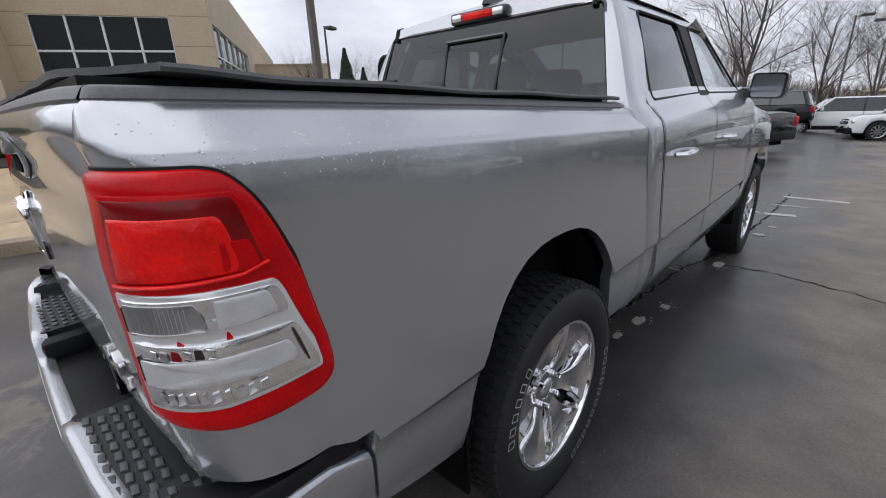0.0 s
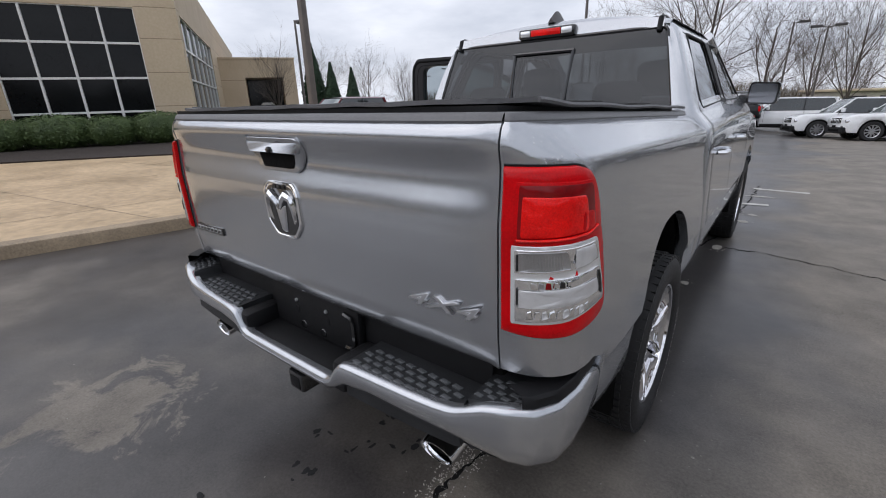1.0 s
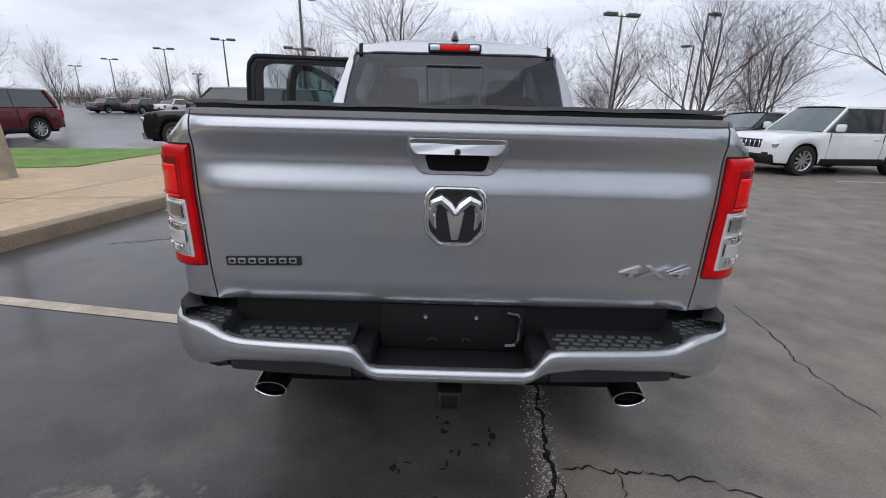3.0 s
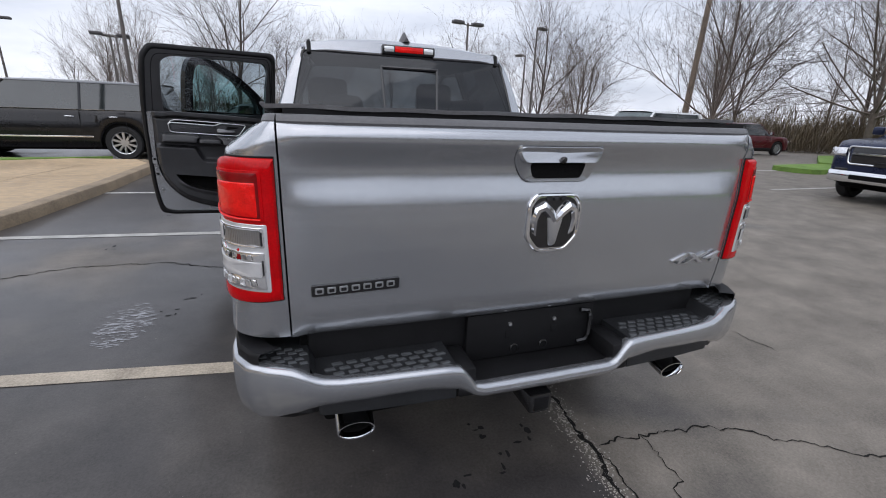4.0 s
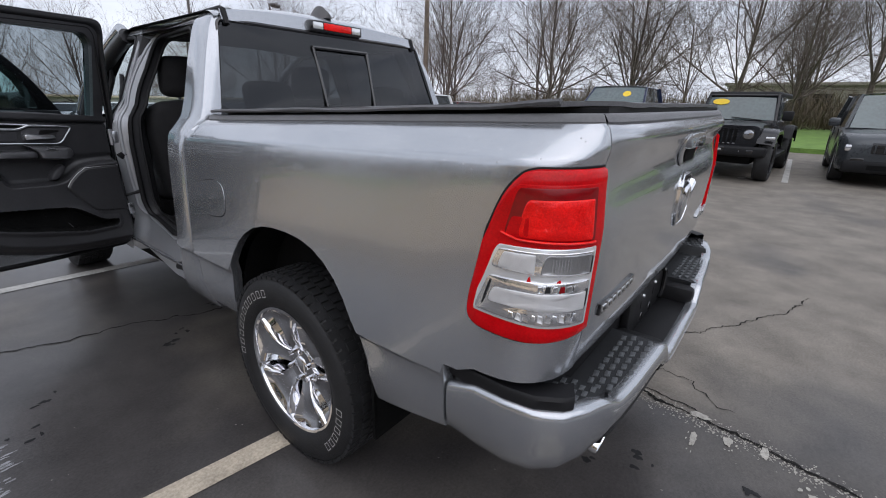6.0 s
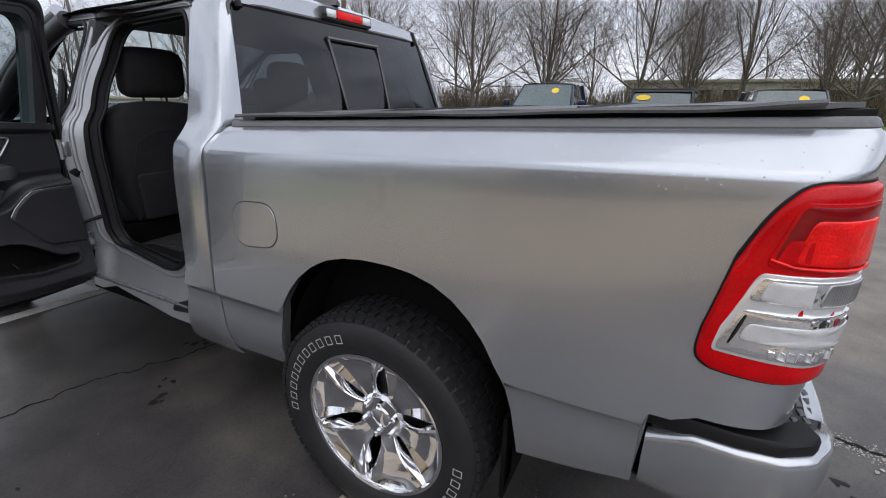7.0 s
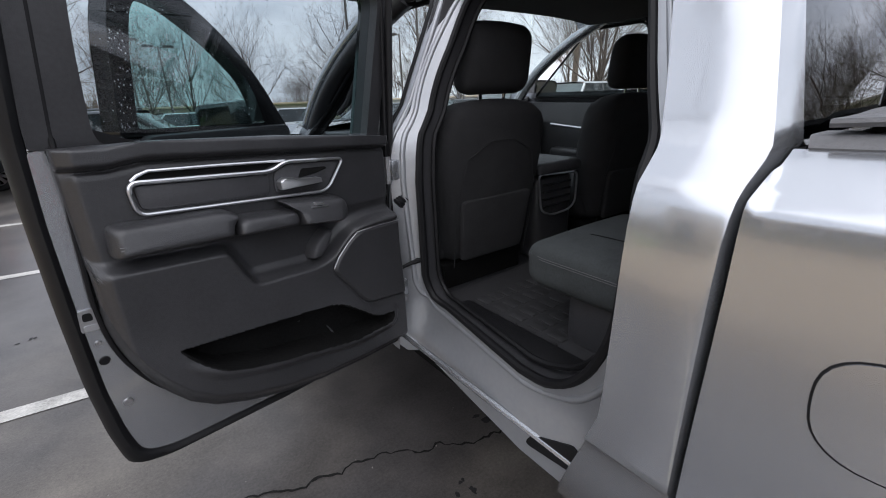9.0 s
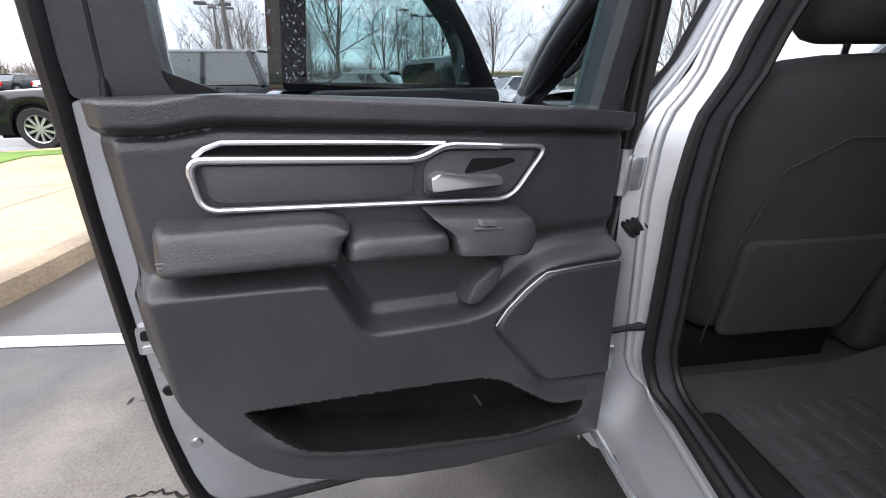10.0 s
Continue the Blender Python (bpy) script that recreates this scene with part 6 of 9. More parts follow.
# A pillars on both sides
for s in (1, -1):
    part("windscreen_pillar", tube(bmesh.new(), [(s * (0.80 - 0.105 * k), 4.14 - 0.34 * k - 0.55 * k * k, 1.33 + 0.62 * k - 0.085 * k * k) for k in span(0, 1, 10)], 0.034, 10), PAINT, truck)

# roof
bm = bmesh.new()
surf(bm, lambda y, k: (0.70 * k, y + (0.02 * (1 - k * k) if y < 2 else 0), 1.86 + 0.062 * (1 - abs(k) ** 2.6) - 0.03 * max(0, (2.0 - y) / 0.08) ** 2 - 0.045 * max(0, (y - 3.0) / 0.4) ** 2), (1.92, 1.94, 1.97, 2.0, 2.2, 2.6, 3.0, 3.2, 3.36), span(-1, 1, 25))
part("roof", bm, PAINT, truck, "silver cab roof")
bm = bmesh.new()
surf(bm, lambda k, t: ((0.672 - 0.0 * t) * k, 1.908 + 0.018 * t + 0.012 * (1 - k * k), 1.818 + 0.047 * t + 0.03 * t * (1 - abs(k) ** 2.6)), span(-1, 1, 21), (0, 0.5, 1))
part("roof_header", bm, PAINT, truck)
bm = bmesh.new()
surf(bm, lambda k, t: (0.70 * k, 2.0 + 1.4 * t, 1.815 + 0.03 * (1 - abs(k) ** 3)), span(-1, 1, 9), span(0, 1, 5))
part("headliner", bm, HEADLINER, truck, "black headliner")
# shark fin aerial and high brake lamp
bm = bmesh.new()
rows = []
for t in span(0, 1, 9):
    y, w = 1.965 + 0.23 * t, 0.035 * math.sin(math.pi * min(1, 0.12 + t * 0.86)) ** 0.6
    h = 0.078 * curve(t, [(0, 0.35), (0.25, 0.85), (0.45, 1.0), (0.7, 0.75), (1, 0.2)])
    rows.append([bm.verts.new((x, y, 1.918 + z)) for x, z in ((-w, 0), (-w * .5, h * .6), (0, h), (w * .5, h * .6), (w, 0))])
for a, b in zip(rows, rows[1:]):
    for j in range(4):
        bm.faces.new((a[j], a[j + 1], b[j + 1], b[j]))
bm.faces.new(rows[0])
part("shark_fin", bm, LAMP_HEAD, truck, "grey shark fin aerial", 60)
chm = part("brake_lamp", cuboid(-0.185, 1.895, 1.828, 0.185, 1.945, 1.887, 0.012), GLOSS_BLACK, truck, "high brake lamp with white ends")
part("red_lens", cuboid(-0.098, 1.889, 1.840, 0.098, 1.90, 1.876, 0.004), RED_DEEP, chm, "red brake lens")
for s in (1, -1):
    part("clear_lens", cuboid(min(s * .103, s * .17), 1.889, 1.840, max(s * .103, s * .17), 1.90, 1.876, 0.006), LENS_LINE, chm, "white cargo lens")

# rear window
RG = [(1.41, 1.868), (1.60, 1.885), (1.822, 1.912)]


def rear_glass(x, z, d=0.0):
    return (x, curve(z, RG) + 0.02 * (1 - (x / 0.72) ** 2) * -1 - d + 0.012, z)


glass_outline = rounded([(-0.797, 1.41), (0.797, 1.41), (0.688, 1.820), (-0.688, 1.820)], 0.03)
part("rear_window", lens(bmesh.new(), glass_outline, rear_glass, [(1, 0), (0.85, 0.0), (0.6, 0), (0.3, 0)]), DARK_GLASS, truck, "dark tinted rear window with a sliding pane")
bm = bmesh.new()
for pts in ([(-0.2, 1.742), (0.2, 1.742)], [(0.195, 1.742), (0.178, 1.45)], [(-0.195, 1.742), (-0.178, 1.45)]):
    tube(bm, [rear_glass(x, z, 0.004) for x, z in pts], 0.010, 6)
part("slider_frame", bm, GLOSS_BLACK, truck)
part("window_rim", tube(bmesh.new(), [rear_glass(a, b, 0.0) for a, b in glass_outline], 0.010, 6, True), GLOSS_BLACK, truck)
part("slider_sill", tube(bmesh.new(), [rear_glass(-0.18, 1.462, 0.004), rear_glass(0.18, 1.462, 0.004)], 0.004, 5), SATIN, truck)
part("cab_back", cuboid(-0.86, 1.90, 0.6, 0.86, 1.92, 1.37, 0.004), UNDER, truck)

# front end: cowl, windscreen, hood, fenders, grille
bm = bmesh.new()
surf(bm, lambda k, t: ((0.84 - 0.14 * t) * k, 4.25 - 0.88 * t + 0.10 * (1 - k * k) * (1 - t * .7), 1.34 + 0.52 * t + 0.04 * (1 - k * k) * t), span(-1, 1, 13), span(0, 1, 5))
part("windscreen", bm, CLEAR_GLASS, truck, "clear windscreen")
bm = bmesh.new()
surf(bm, lambda y, k: (curve(y, [(4.15, 0.86), (5.3, 0.84), (5.7, 0.72)]) * k, y, curve(y, [(4.15, 1.345), (4.6, 1.33), (5.2, 1.28), (5.5, 1.22), (5.68, 1.12)]) - 0.05 * abs(k) ** 4), span(4.15, 5.68, 14), span(-1, 1, 15))
part("hood", bm, PAINT, truck, "silver hood")
FW_Y = 4.735
for s in (1, -1):
    bm = bmesh.new()
    rows = []
    for y in sorted(span(4.12, 5.70, 18) + [FW_Y + 0.45 * k for k in (-1.001, -0.999, -0.96, -0.85, -0.7, -0.5, -0.25, 0, 0.25, 0.5, 0.7, 0.85, 0.96, 0.999, 1.001)]):
        t = abs(y - FW_Y) / 0.45
        zb = 0.50 if t >= 1 else 0.50 + 0.46 * (1 - t ** 2.5) ** 0.48
        zt = curve(y, [(4.12, 1.35), (4.6, 1.33), (5.2, 1.27), (5.5, 1.2), (5.7, 1.1)])
        wx = curve(y, [(4.1, 0.0), (5.2, 0.0), (5.5, -0.05), (5.7, -0.2)])
        rows.append([bm.verts.new((s * (cab_x(zb + (zt - zb) * k) + wx - 0.08 * max(0, k - 0.85) / 0.15), y, zb + (zt - zb) * k)) for k in span(0, 1, 10)])
    for a, b in zip(rows, rows[1:]):
        for j in range(9):
            bm.faces.new((a[j], a[j + 1], b[j + 1], b[j]))
    part("front_fender", bm, PAINT, truck)
    bm = bmesh.new()
    surf(bm, lambda a, x: (s * x, FW_Y + 0.44 * math.cos(a), 0.47 + 0.50 * math.sin(a)), span(-0.25, math.pi + 0.25, 18), (0.93, 0.5))
    part("wheel_house", bm, UNDER, truck)
    part("head_lamp", cuboid(min(s * .5, s * .86), 5.55, 1.0, max(s * .5, s * .86), 5.72, 1.13, 0.03), CLEAR_LENS, truck)
part("grille", cuboid(-0.52, 5.58, 0.78, 0.52, 5.75, 1.14, 0.03), GLOSS_BLACK, truck)
part("front_bumper", cuboid(-0.90, 5.45, 0.50, 0.90, 5.80, 0.78, 0.06, 3), PAINT, truck)
part("engine_bay", cuboid(-0.70, 4.2, 0.6, 0.70, 5.6, 1.15, 0.02), UNDER, truck)
for s in (1, -1):
    part("rocker", cuboid(min(s * .70, s * .86), 1.85, 0.44, max(s * .70, s * .86), 4.2, 0.57, 0.02), UNDER, truck)


# ---------- wheels ----------
def wheel_parts(parent, m, R=0.408, W=0.275, rim_r=0.272, letters=True):
    """A chrome six-spoke wheel with a white-lettered tyre; local z points out of the truck."""
    h = W / 2
    tyre = part("tyre", lathe(bmesh.new(), [(rim_r - .006, -h * .75), (rim_r + .02, -h * .92), (R - .06, -h), (R - .02, -h * .93), (R, -h * .78), (R + .002, 0), (R, h * .78), (R - .018, h * .93), (R - .055, h), (rim_r + .05, h * 0.99), (rim_r + .02, h * .93), (rim_r - .003, h * .80), (rim_r - .02, h * .5)], m, 56), RUBBER, parent, "black all-terrain tyre")
    bm = bmesh.new()
    for i in range(64):
        a = 2 * math.pi * i / 64
        for row, (z0, z1, w) in enumerate(((-h * .80, -h * .48, 0.030), (-h * .42, -h * .10, 0.026), (-h * .04, h * .30, 0.026), (h * .36, h * .62, 0.026), (h * .66, h * .92, 0.030))):
            t = a + (row % 2) * 0.05
            mm = m @ Matrix.Rotation(t, 4, "Z") @ Matrix.Translation((R + 0.002 - (0.008 if row in (0, 4) else 0), 0, 0))
            box(bm, -0.006, -w / 2, z0, 0.007, w / 2, z1, m=mm)
    tagged(part("tread", bm, RUBBER, parent), kind="stuff")
    rim = part("rim", lathe(bmesh.new(), [(rim_r - .03, -h * .7), (rim_r - .012, h * .3), (rim_r - .012, h * .72), (rim_r - .006, h * .86), (rim_r + .004, h * .87), (rim_r + .006, h * .80), (rim_r + .003, h * .6)], m, 56), WHEEL_CHROME, parent, "chrome alloy rim")
    part("wheel_well", lathe(bmesh.new(), [(rim_r - .03, -h * .2), (0.06, -h * .2)], m, 40), UNDER, parent)
    part("brake_disc", lathe(bmesh.new(), [(0.17, -h * .1), (0.17, -h * .02), (0.06, -h * .02)], m, 32), STEEL, parent)
    for i in range(6):
        # a broad spoke that widens to the rim, with raised edges and a pocket at its outer end
        mm = m @ Matrix.Rotation(2 * math.pi * i / 6, 4, "Z")
        bm = bmesh.new()
        rows = []
        for r, w, z, pk in ((0.055, 0.034, 0.42, 0.0), (0.085, 0.034, 0.47, 0.0), (0.108, 0.037, 0.53, 0.001), (0.130, 0.045, 0.59, 0.004), (0.155, 0.057, 0.65, 0.009), (0.182, 0.073, 0.70, 0.014), (0.207, 0.091, 0.73, 0.017), (0.230, 0.108, 0.75, 0.016), (0.248, 0.120, 0.76, 0.010), (0.265, 0.132, 0.78, 0.0)):
            t = h * z
            sec = ((-1.02, -0.055), (-1.0, -0.016), (-0.93, -0.003), (-0.86, 0.001), (-0.60, -pk), (-0.30, -pk * 1.1), (0.30, -pk * 1.1), (0.60, -pk), (0.86, 0.001), (0.93, -0.003), (1.0, -0.016), (1.02, -0.055))
            rows.append([bm.verts.new(mm @ Vector((r - 0.6 * (w * q) ** 2 / r, w * q, t + o))) for q, o in sec])
        for p, q in zip(rows, rows[1:]):
            for j in range(len(p) - 1):
                bm.faces.new((p[j], p[j + 1], q[j + 1], q[j]))
        part("spoke", bm, WHEEL_CHROME, parent, angle=24)
    part("hub", lathe(bmesh.new(), [(0.088, h * .30), (0.092, h * .40), (0.080, h * .47), (0.042, h * .46), (0.038, h * .49), (0.032, h * .52), (0.001, h * .53)], m, 30), WHEEL_CHROME, parent)
    for i in range(6):
        a = 2 * math.pi * (i + .5) / 6
        mm = m @ Matrix.Translation((0.068 * math.cos(a), 0.068 * math.sin(a), h * .45))
        part("lug_nut", lathe(bmesh.new(), [(0.011, 0.0), (0.011, 0.018), (0.008, 0.024), (0.001, 0.025)], mm, 6), WHEEL_CHROME, parent)
    if letters:
        for count, start in ((11, 1.30), (6, 4.30)):
            for i in range(count):
                # each raised character as a plain outlined bar
                mm = m @ Matrix.Rotation(start - i * 0.135, 4, "Z") @ Matrix.Translation((rim_r + 0.067, 0, h * 0.985))
                bm = bmesh.new()
                for x0, y0, x1, y1 in ((-.016, -.014, -.0125, .014), (.0125, -.014, .016, .014), (-.0125, -.014, .0125, -.0105), (-.0125, .0105, .0125, .014)):
                    bm.faces.new([bm.verts.new(mm @ Vector(p)) for p in ((x0, y0, 0.0035), (x1, y0, 0.0035), (x1, y1, 0.0035), (x0, y1, 0.0035))])
                part("letter_mark", bm, WHITE_LETTER, parent)
    return tyre


for s, y, lt in ((1, 1.108, True), (-1, 1.108, True), (1, 4.605, False), (-1, 4.605, False)):
    wh = part("wheel", cuboid(-.05, -.05, -.05, .05, .05, .05), UNDER, truck)
    wm = Matrix.Translation((s * 0.870 + 0.010, y, 0.408)) @ Matrix.Rotation(radians(90 * s), 4, "Y") @ Matrix.Rotation(0.35, 4, "Z")
    wh.data.transform(Matrix.Translation((s * 0.78, y, 0.408)))
    wheel_parts(wh, wm, letters=lt)


# ---------- open rear door, driver's side ----------
HINGE = Vector((-0.945, 2.843))          # the trim's face at the hinge
SWING = radians(12.7)                    # how far the open door has swung past square to the truck
BELT = 1.395


def door_y(z):
    """How far the upper frame leans back over the trim."""
    return 0.0 if z < BELT else (z - BELT) * 0.14


DOOR_DIR = Vector((-math.cos(SWING), -math.sin(SWING)))
DOOR_NRM = Vector((math.sin(SWING), -math.cos(SWING)))


def dpt(a, z, d):
    """a: metres from the hinge outwards; d: metres from the trim's face towards the rear."""
    p = HINGE + DOOR_DIR * a + DOOR_NRM * (d + door_y(z))
    return (p.x, p.y, z)


def at_door(a, z, d):
    """A frame on the door's face, its z axis out of the trim."""
    p = dpt(a, z, d)
    return Matrix.Translation(p) @ Matrix.Rotation(SWING, 4, "Z") @ Matrix.Rotation(radians(90), 4, "X")


rdoor = part("rear_door", prism(bmesh.new(), rounded([(0.0, 0.565), (0.45, 0.578), (0.80, 0.600), (0.872, 0.622), (0.893, 0.72), (0.903, 0.95), (0.903, 1.20), (0.895, BELT), (0.0, 1.345)], [0.03, 0.1, 0.05, 0.06, 0.08, 0.1, 0.05, 0.02, 0.02]), dpt, -0.15, -0.095), PAINT, truck, "open silver rear door with black inner trim")
# upper frame: outer outline minus the window
win_out = rounded([(0.0, 1.345), (0.868, BELT), (0.862, 1.60), (0.842, 1.79), (0.80, 1.855), (0.72, 1.868), (-0.06, 1.862), (-0.07, 1.80)], [0.01, 0.01, 0.1, 0.10, 0.05, 0.06, 0.03, 0.04], 4)
win_in = rounded([(0.045, 1.352), (0.752, BELT), (0.762, 1.425), (0.755, 1.60), (0.735, 1.765), (0.66, 1.797), (0.02, 1.790), (-0.005, 1.74)], [0.01, 0.02, 0.02, 0.1, 0.06, 0.05, 0.04, 0.04], 4)
for d0, d1, mt, nm in ((-0.13, -0.055, TRIM, "window_frame"), (-0.145, -0.131, GLOSS_BLACK, "frame_outer")):
    bm = bmesh.new()
    la = ring(bm, win_in, win_out, lambda a, z: dpt(a, z, d1), 2)
    lb = ring(bm, win_in, win_out, lambda a, z: dpt(a, z, d0), 2)
    n = len(win_in)
    for la_loop, lb_loop in ((la[0], lb[0]), (la[-1], lb[-1])):
        for j in range(n):
            bm.faces.new((la_loop[j], la_loop[(j + 1) % n], lb_loop[(j + 1) % n], lb_loop[j]))
    part(nm, bm, mt, rdoor, "black window frame")
part("window_glass", lens(bmesh.new(), win_in, lambda a, z, d: dpt(a, z, -0.088), [(1.01, 0), (0.9, 0), (0.5, 0)]), DOOR_GLASS, rdoor, "green-tinted window glass with raindrops")
# rubber run in the window's lower corner
part("glass_run", prism(bmesh.new(), rounded([(0.66, 1.385), (0.77, 1.39), (0.768, 1.432), (0.735, 1.408)], 0.006, 3), dpt, -0.086, -0.058), SEAL, rdoor)
# weather seal round the door's inner edge
edge = rounded([(0.015, 0.590), (0.37, 0.612), (0.64, 0.688), (0.775, 0.80), (0.838, 0.93), (0.850, 1.05), (0.842, 1.20), (0.828, 1.42), (0.80, 1.72), (0.77, 1.80), (0.0, 1.82), (-0.02, 1.78)], [0.04, 0.1, 0.1, 0.1, 0.1, 0.05, 0.05, 0.05, 0.05, 0.05, 0.03, 0.03], 4)
part("weather_seal", tube(bmesh.new(), [dpt(a, z, -0.050 - 0.01 * (z > 1.4)) for a, z in edge], 0.006, 8, True), SEAL, rdoor, "black rubber weather seal")
oin = rounded([(0.01, 0.592), (0.45, 0.606), (0.78, 0.630), (0.845, 0.655), (0.862, 0.73), (0.874, 0.85), (0.877, 1.05), (0.876, 1.25), (0.868, 1.40), (0.845, 1.60), (0.825, 1.76), (0.78, 1.825), (0.0, 1.828), (-0.035, 1.80)], 0.03, 4)
oout = rounded([(0.0, 0.560), (0.45, 0.572), (0.80, 0.594), (0.880, 0.616), (0.898, 0.72), (0.908, 0.86), (0.910, 1.05), (0.908, 1.25), (0.903, 1.45), (0.882, 1.68), (0.858, 1.80), (0.80, 1.870), (-0.055, 1.872), (-0.075, 1.82)], 0.03, 4)
bm = bmesh.new()
kk = len(oin)
loops = [[bm.verts.new(dpt(p[0] + (q[0] - p[0]) * t, p[1] + (q[1] - p[1]) * t, d)) for p, q in zip(oin, oout)] for t, d in ((0.0, -0.095), (0.0, -0.062), (0.12, -0.052), (0.4, -0.048), (0.7, -0.056), (0.95, -0.078), (1.0, -0.10))]
for p, q in zip(loops, loops[1:]):
    for j in range(kk):
        bm.faces.new((p[j], p[(j + 1) % kk], q[(j + 1) % kk], q[j]))
part("outer_seal", bm, SEAL, rdoor, "wide black rubber edge seal", 50)
# silver inner flange
part("door_flange", prism(bmesh.new(), rounded([(0.01, 0.585), (0.45, 0.600), (0.78, 0.622), (0.868, 0.66), (0.888, 0.76), (0.893, 1.05), (0.886, 1.25), (0.874, BELT), (0.01, 1.345)], [0.03, 0.05, 0.06, 0.08, 0.1, 0.05, 0.02, 0.02, 0.02]), dpt, -0.096, -0.058), PAINT, rdoor, "silver inner flange")
for a, z, r in ((0.862, 0.972, 0.007), (0.861, 0.926, 0.011), (0.845, 0.802, 0.011)):
    part("flange_plug", lathe(bmesh.new(), [(0.001, 0.004), (r * 0.8, 0.004), (r, 0.0)], at_door(a, z, -0.058), 14), SEAL if r > 0.01 and z > 0.9 else STEEL, rdoor)
latch = part("latch", prism(bmesh.new(), rounded([(0.850, 1.005), (0.884, 1.008), (0.880, 1.058), (0.850, 1.056)], 0.006, 2), dpt, -0.060, -0.050), STEEL, rdoor, "steel door latch")
part("latch_slot", prism(bmesh.new(), rounded([(0.857, 1.032), (0.876, 1.033), (0.874, 1.051), (0.858, 1.050)], 0.005, 2), dpt, -0.051, -0.048), SEAL, rdoor)
part("striker_plate", prism(bmesh.new(), rounded([(0.853, 1.008), (0.878, 1.010), (0.877, 1.023), (0.854, 1.022)], 0.003, 2), dpt, -0.051, -0.047), SATIN, rdoor)


# trim panel: one moulded sheet with the pad along the sill, the bulge, the speaker field and the map pocket in relief
def inside_by(A, Z, poly):
    """Signed distance to an outline on the door, positive inside."""
    best = np.full(A.shape, 9.0)
    odd = np.zeros(A.shape, bool)
    for (x0, y0), (x1, y1) in zip(poly, poly[1:] + poly[:1]):
        ex, ey = x1 - x0, y1 - y0
        t = np.clip(((A - x0) * ex + (Z - y0) * ey) / (ex * ex + ey * ey + 1e-12), 0, 1)
        best = np.minimum(best, np.hypot(A - x0 - t * ex, Z - y0 - t * ey))
        if y0 != y1:
            odd ^= ((y0 > Z) != (y1 > Z)) & (A < ex * (Z - y0) / (y1 - y0) + x0)
    return np.where(odd, best, -best)


def ease(v, a, b):
    t = np.clip((v - a) / (b - a), 0, 1)
    return t * t * (3 - 2 * t)


PAD_LINE = [(0.0, 1.312), (0.37, 1.336), (0.70, 1.358), (0.735, 1.354), (0.765, 1.349), (0.90, 1.354)]
BULGE = rounded([(0.86, 1.163), (0.60, 1.142), (0.575, 1.135), (0.528, 1.036), (0.355, 1.026), (0.300, 1.036), (0.212, 1.102), (0.150, 1.112), (0.0, 1.112), (0.0, 0.50), (0.90, 0.50)], [0.0, 0.02, 0.02, 0.02, 0.03, 0.04, 0.04, 0.03, 0.0, 0.0, 0.0], 5)
SPEAKER = rounded([(0.205, 1.084), (0.02, 1.080), (0.02, 0.812), (0.195, 0.836), (0.303, 0.985), (0.278, 1.022)], [0.04, 0.004, 0.004, 0.03, 0.03, 0.03], 6)
POCKET = rounded([(0.745, 0.935), (0.335, 0.888), (0.285, 0.872), (0.172, 0.785), (0.092, 0.775), (0.10, 0.735), (0.262, 0.735), (0.412, 0.770), (0.520, 0.790), (0.655, 0.834), (0.705, 0.876)], [0.012, 0.03, 0.03, 0.03, 0.015, 0.03, 0.04, 0.1, 0.05, 0.05, 0.04], 6)
TRIM_FOOT = [(0.02, 0.598), (0.20, 0.606), (0.369, 0.622), (0.50, 0.650), (0.60, 0.682), (0.68, 0.720), (0.735, 0.765), (0.775, 0.820), (0.805, 0.875), (0.825, 0.925), (0.836, 0.97), (0.843, 1.02)]


def trim_depth(A, Z):
    line = np.interp(A, [p[0] for p in PAD_LINE], [p[1] for p in PAD_LINE])
    up = Z - line
    d = 0.028 * ease(up, -0.002, 0.016) - 0.006 * np.exp(-(up / 0.004) ** 2)
    d = d + 0.004 * ease(-up, 0.0, 0.02)
    d = d - 0.020 * ease(up, 0.040, 0.056)
    k = inside_by(A, Z, BULGE)
    low = ease(k, -0.004, 0.020)
    d = d + low * (0.044 + 0.012 * ease(1.02 - Z, 0.0, 0.25))
    cup = ease(-inside_by(A, Z, BULGE), 0.0, 0.02) * ease(1.16 - Z, 0.0, 0.03) * (A < 0.60)
    d = d - 0.010 * cup
    sp = inside_by(A, Z, SPEAKER)
    d = d + 0.004 * ease(sp, 0.0, 0.010) - 0.007 * np.exp(-(sp / 0.0035) ** 2)
    pk = inside_by(A, Z, POCKET)
    lip = ease(pk, -0.030, -0.004) * ease(0.90 - Z, 0.0, 0.06)
    d = d + 0.012 * lip - ease(pk, 0.004, 0.012) * 0.085
    foot = Z - np.interp(A, [p[0] for p in TRIM_FOOT], [p[1] for p in TRIM_FOOT])
    d = d - 0.055 * (1 - ease(foot, 0.0, 0.060)) * ease(1.2 - Z, 0, 0.1)
    d = d - 0.030 * (1 - ease(0.846 - A, 0.0, 0.030)) - 0.012 * (1 - ease(A, 0.02, 0.035))
    return np.where(pk > -0.001, np.maximum(d, -0.050), d)


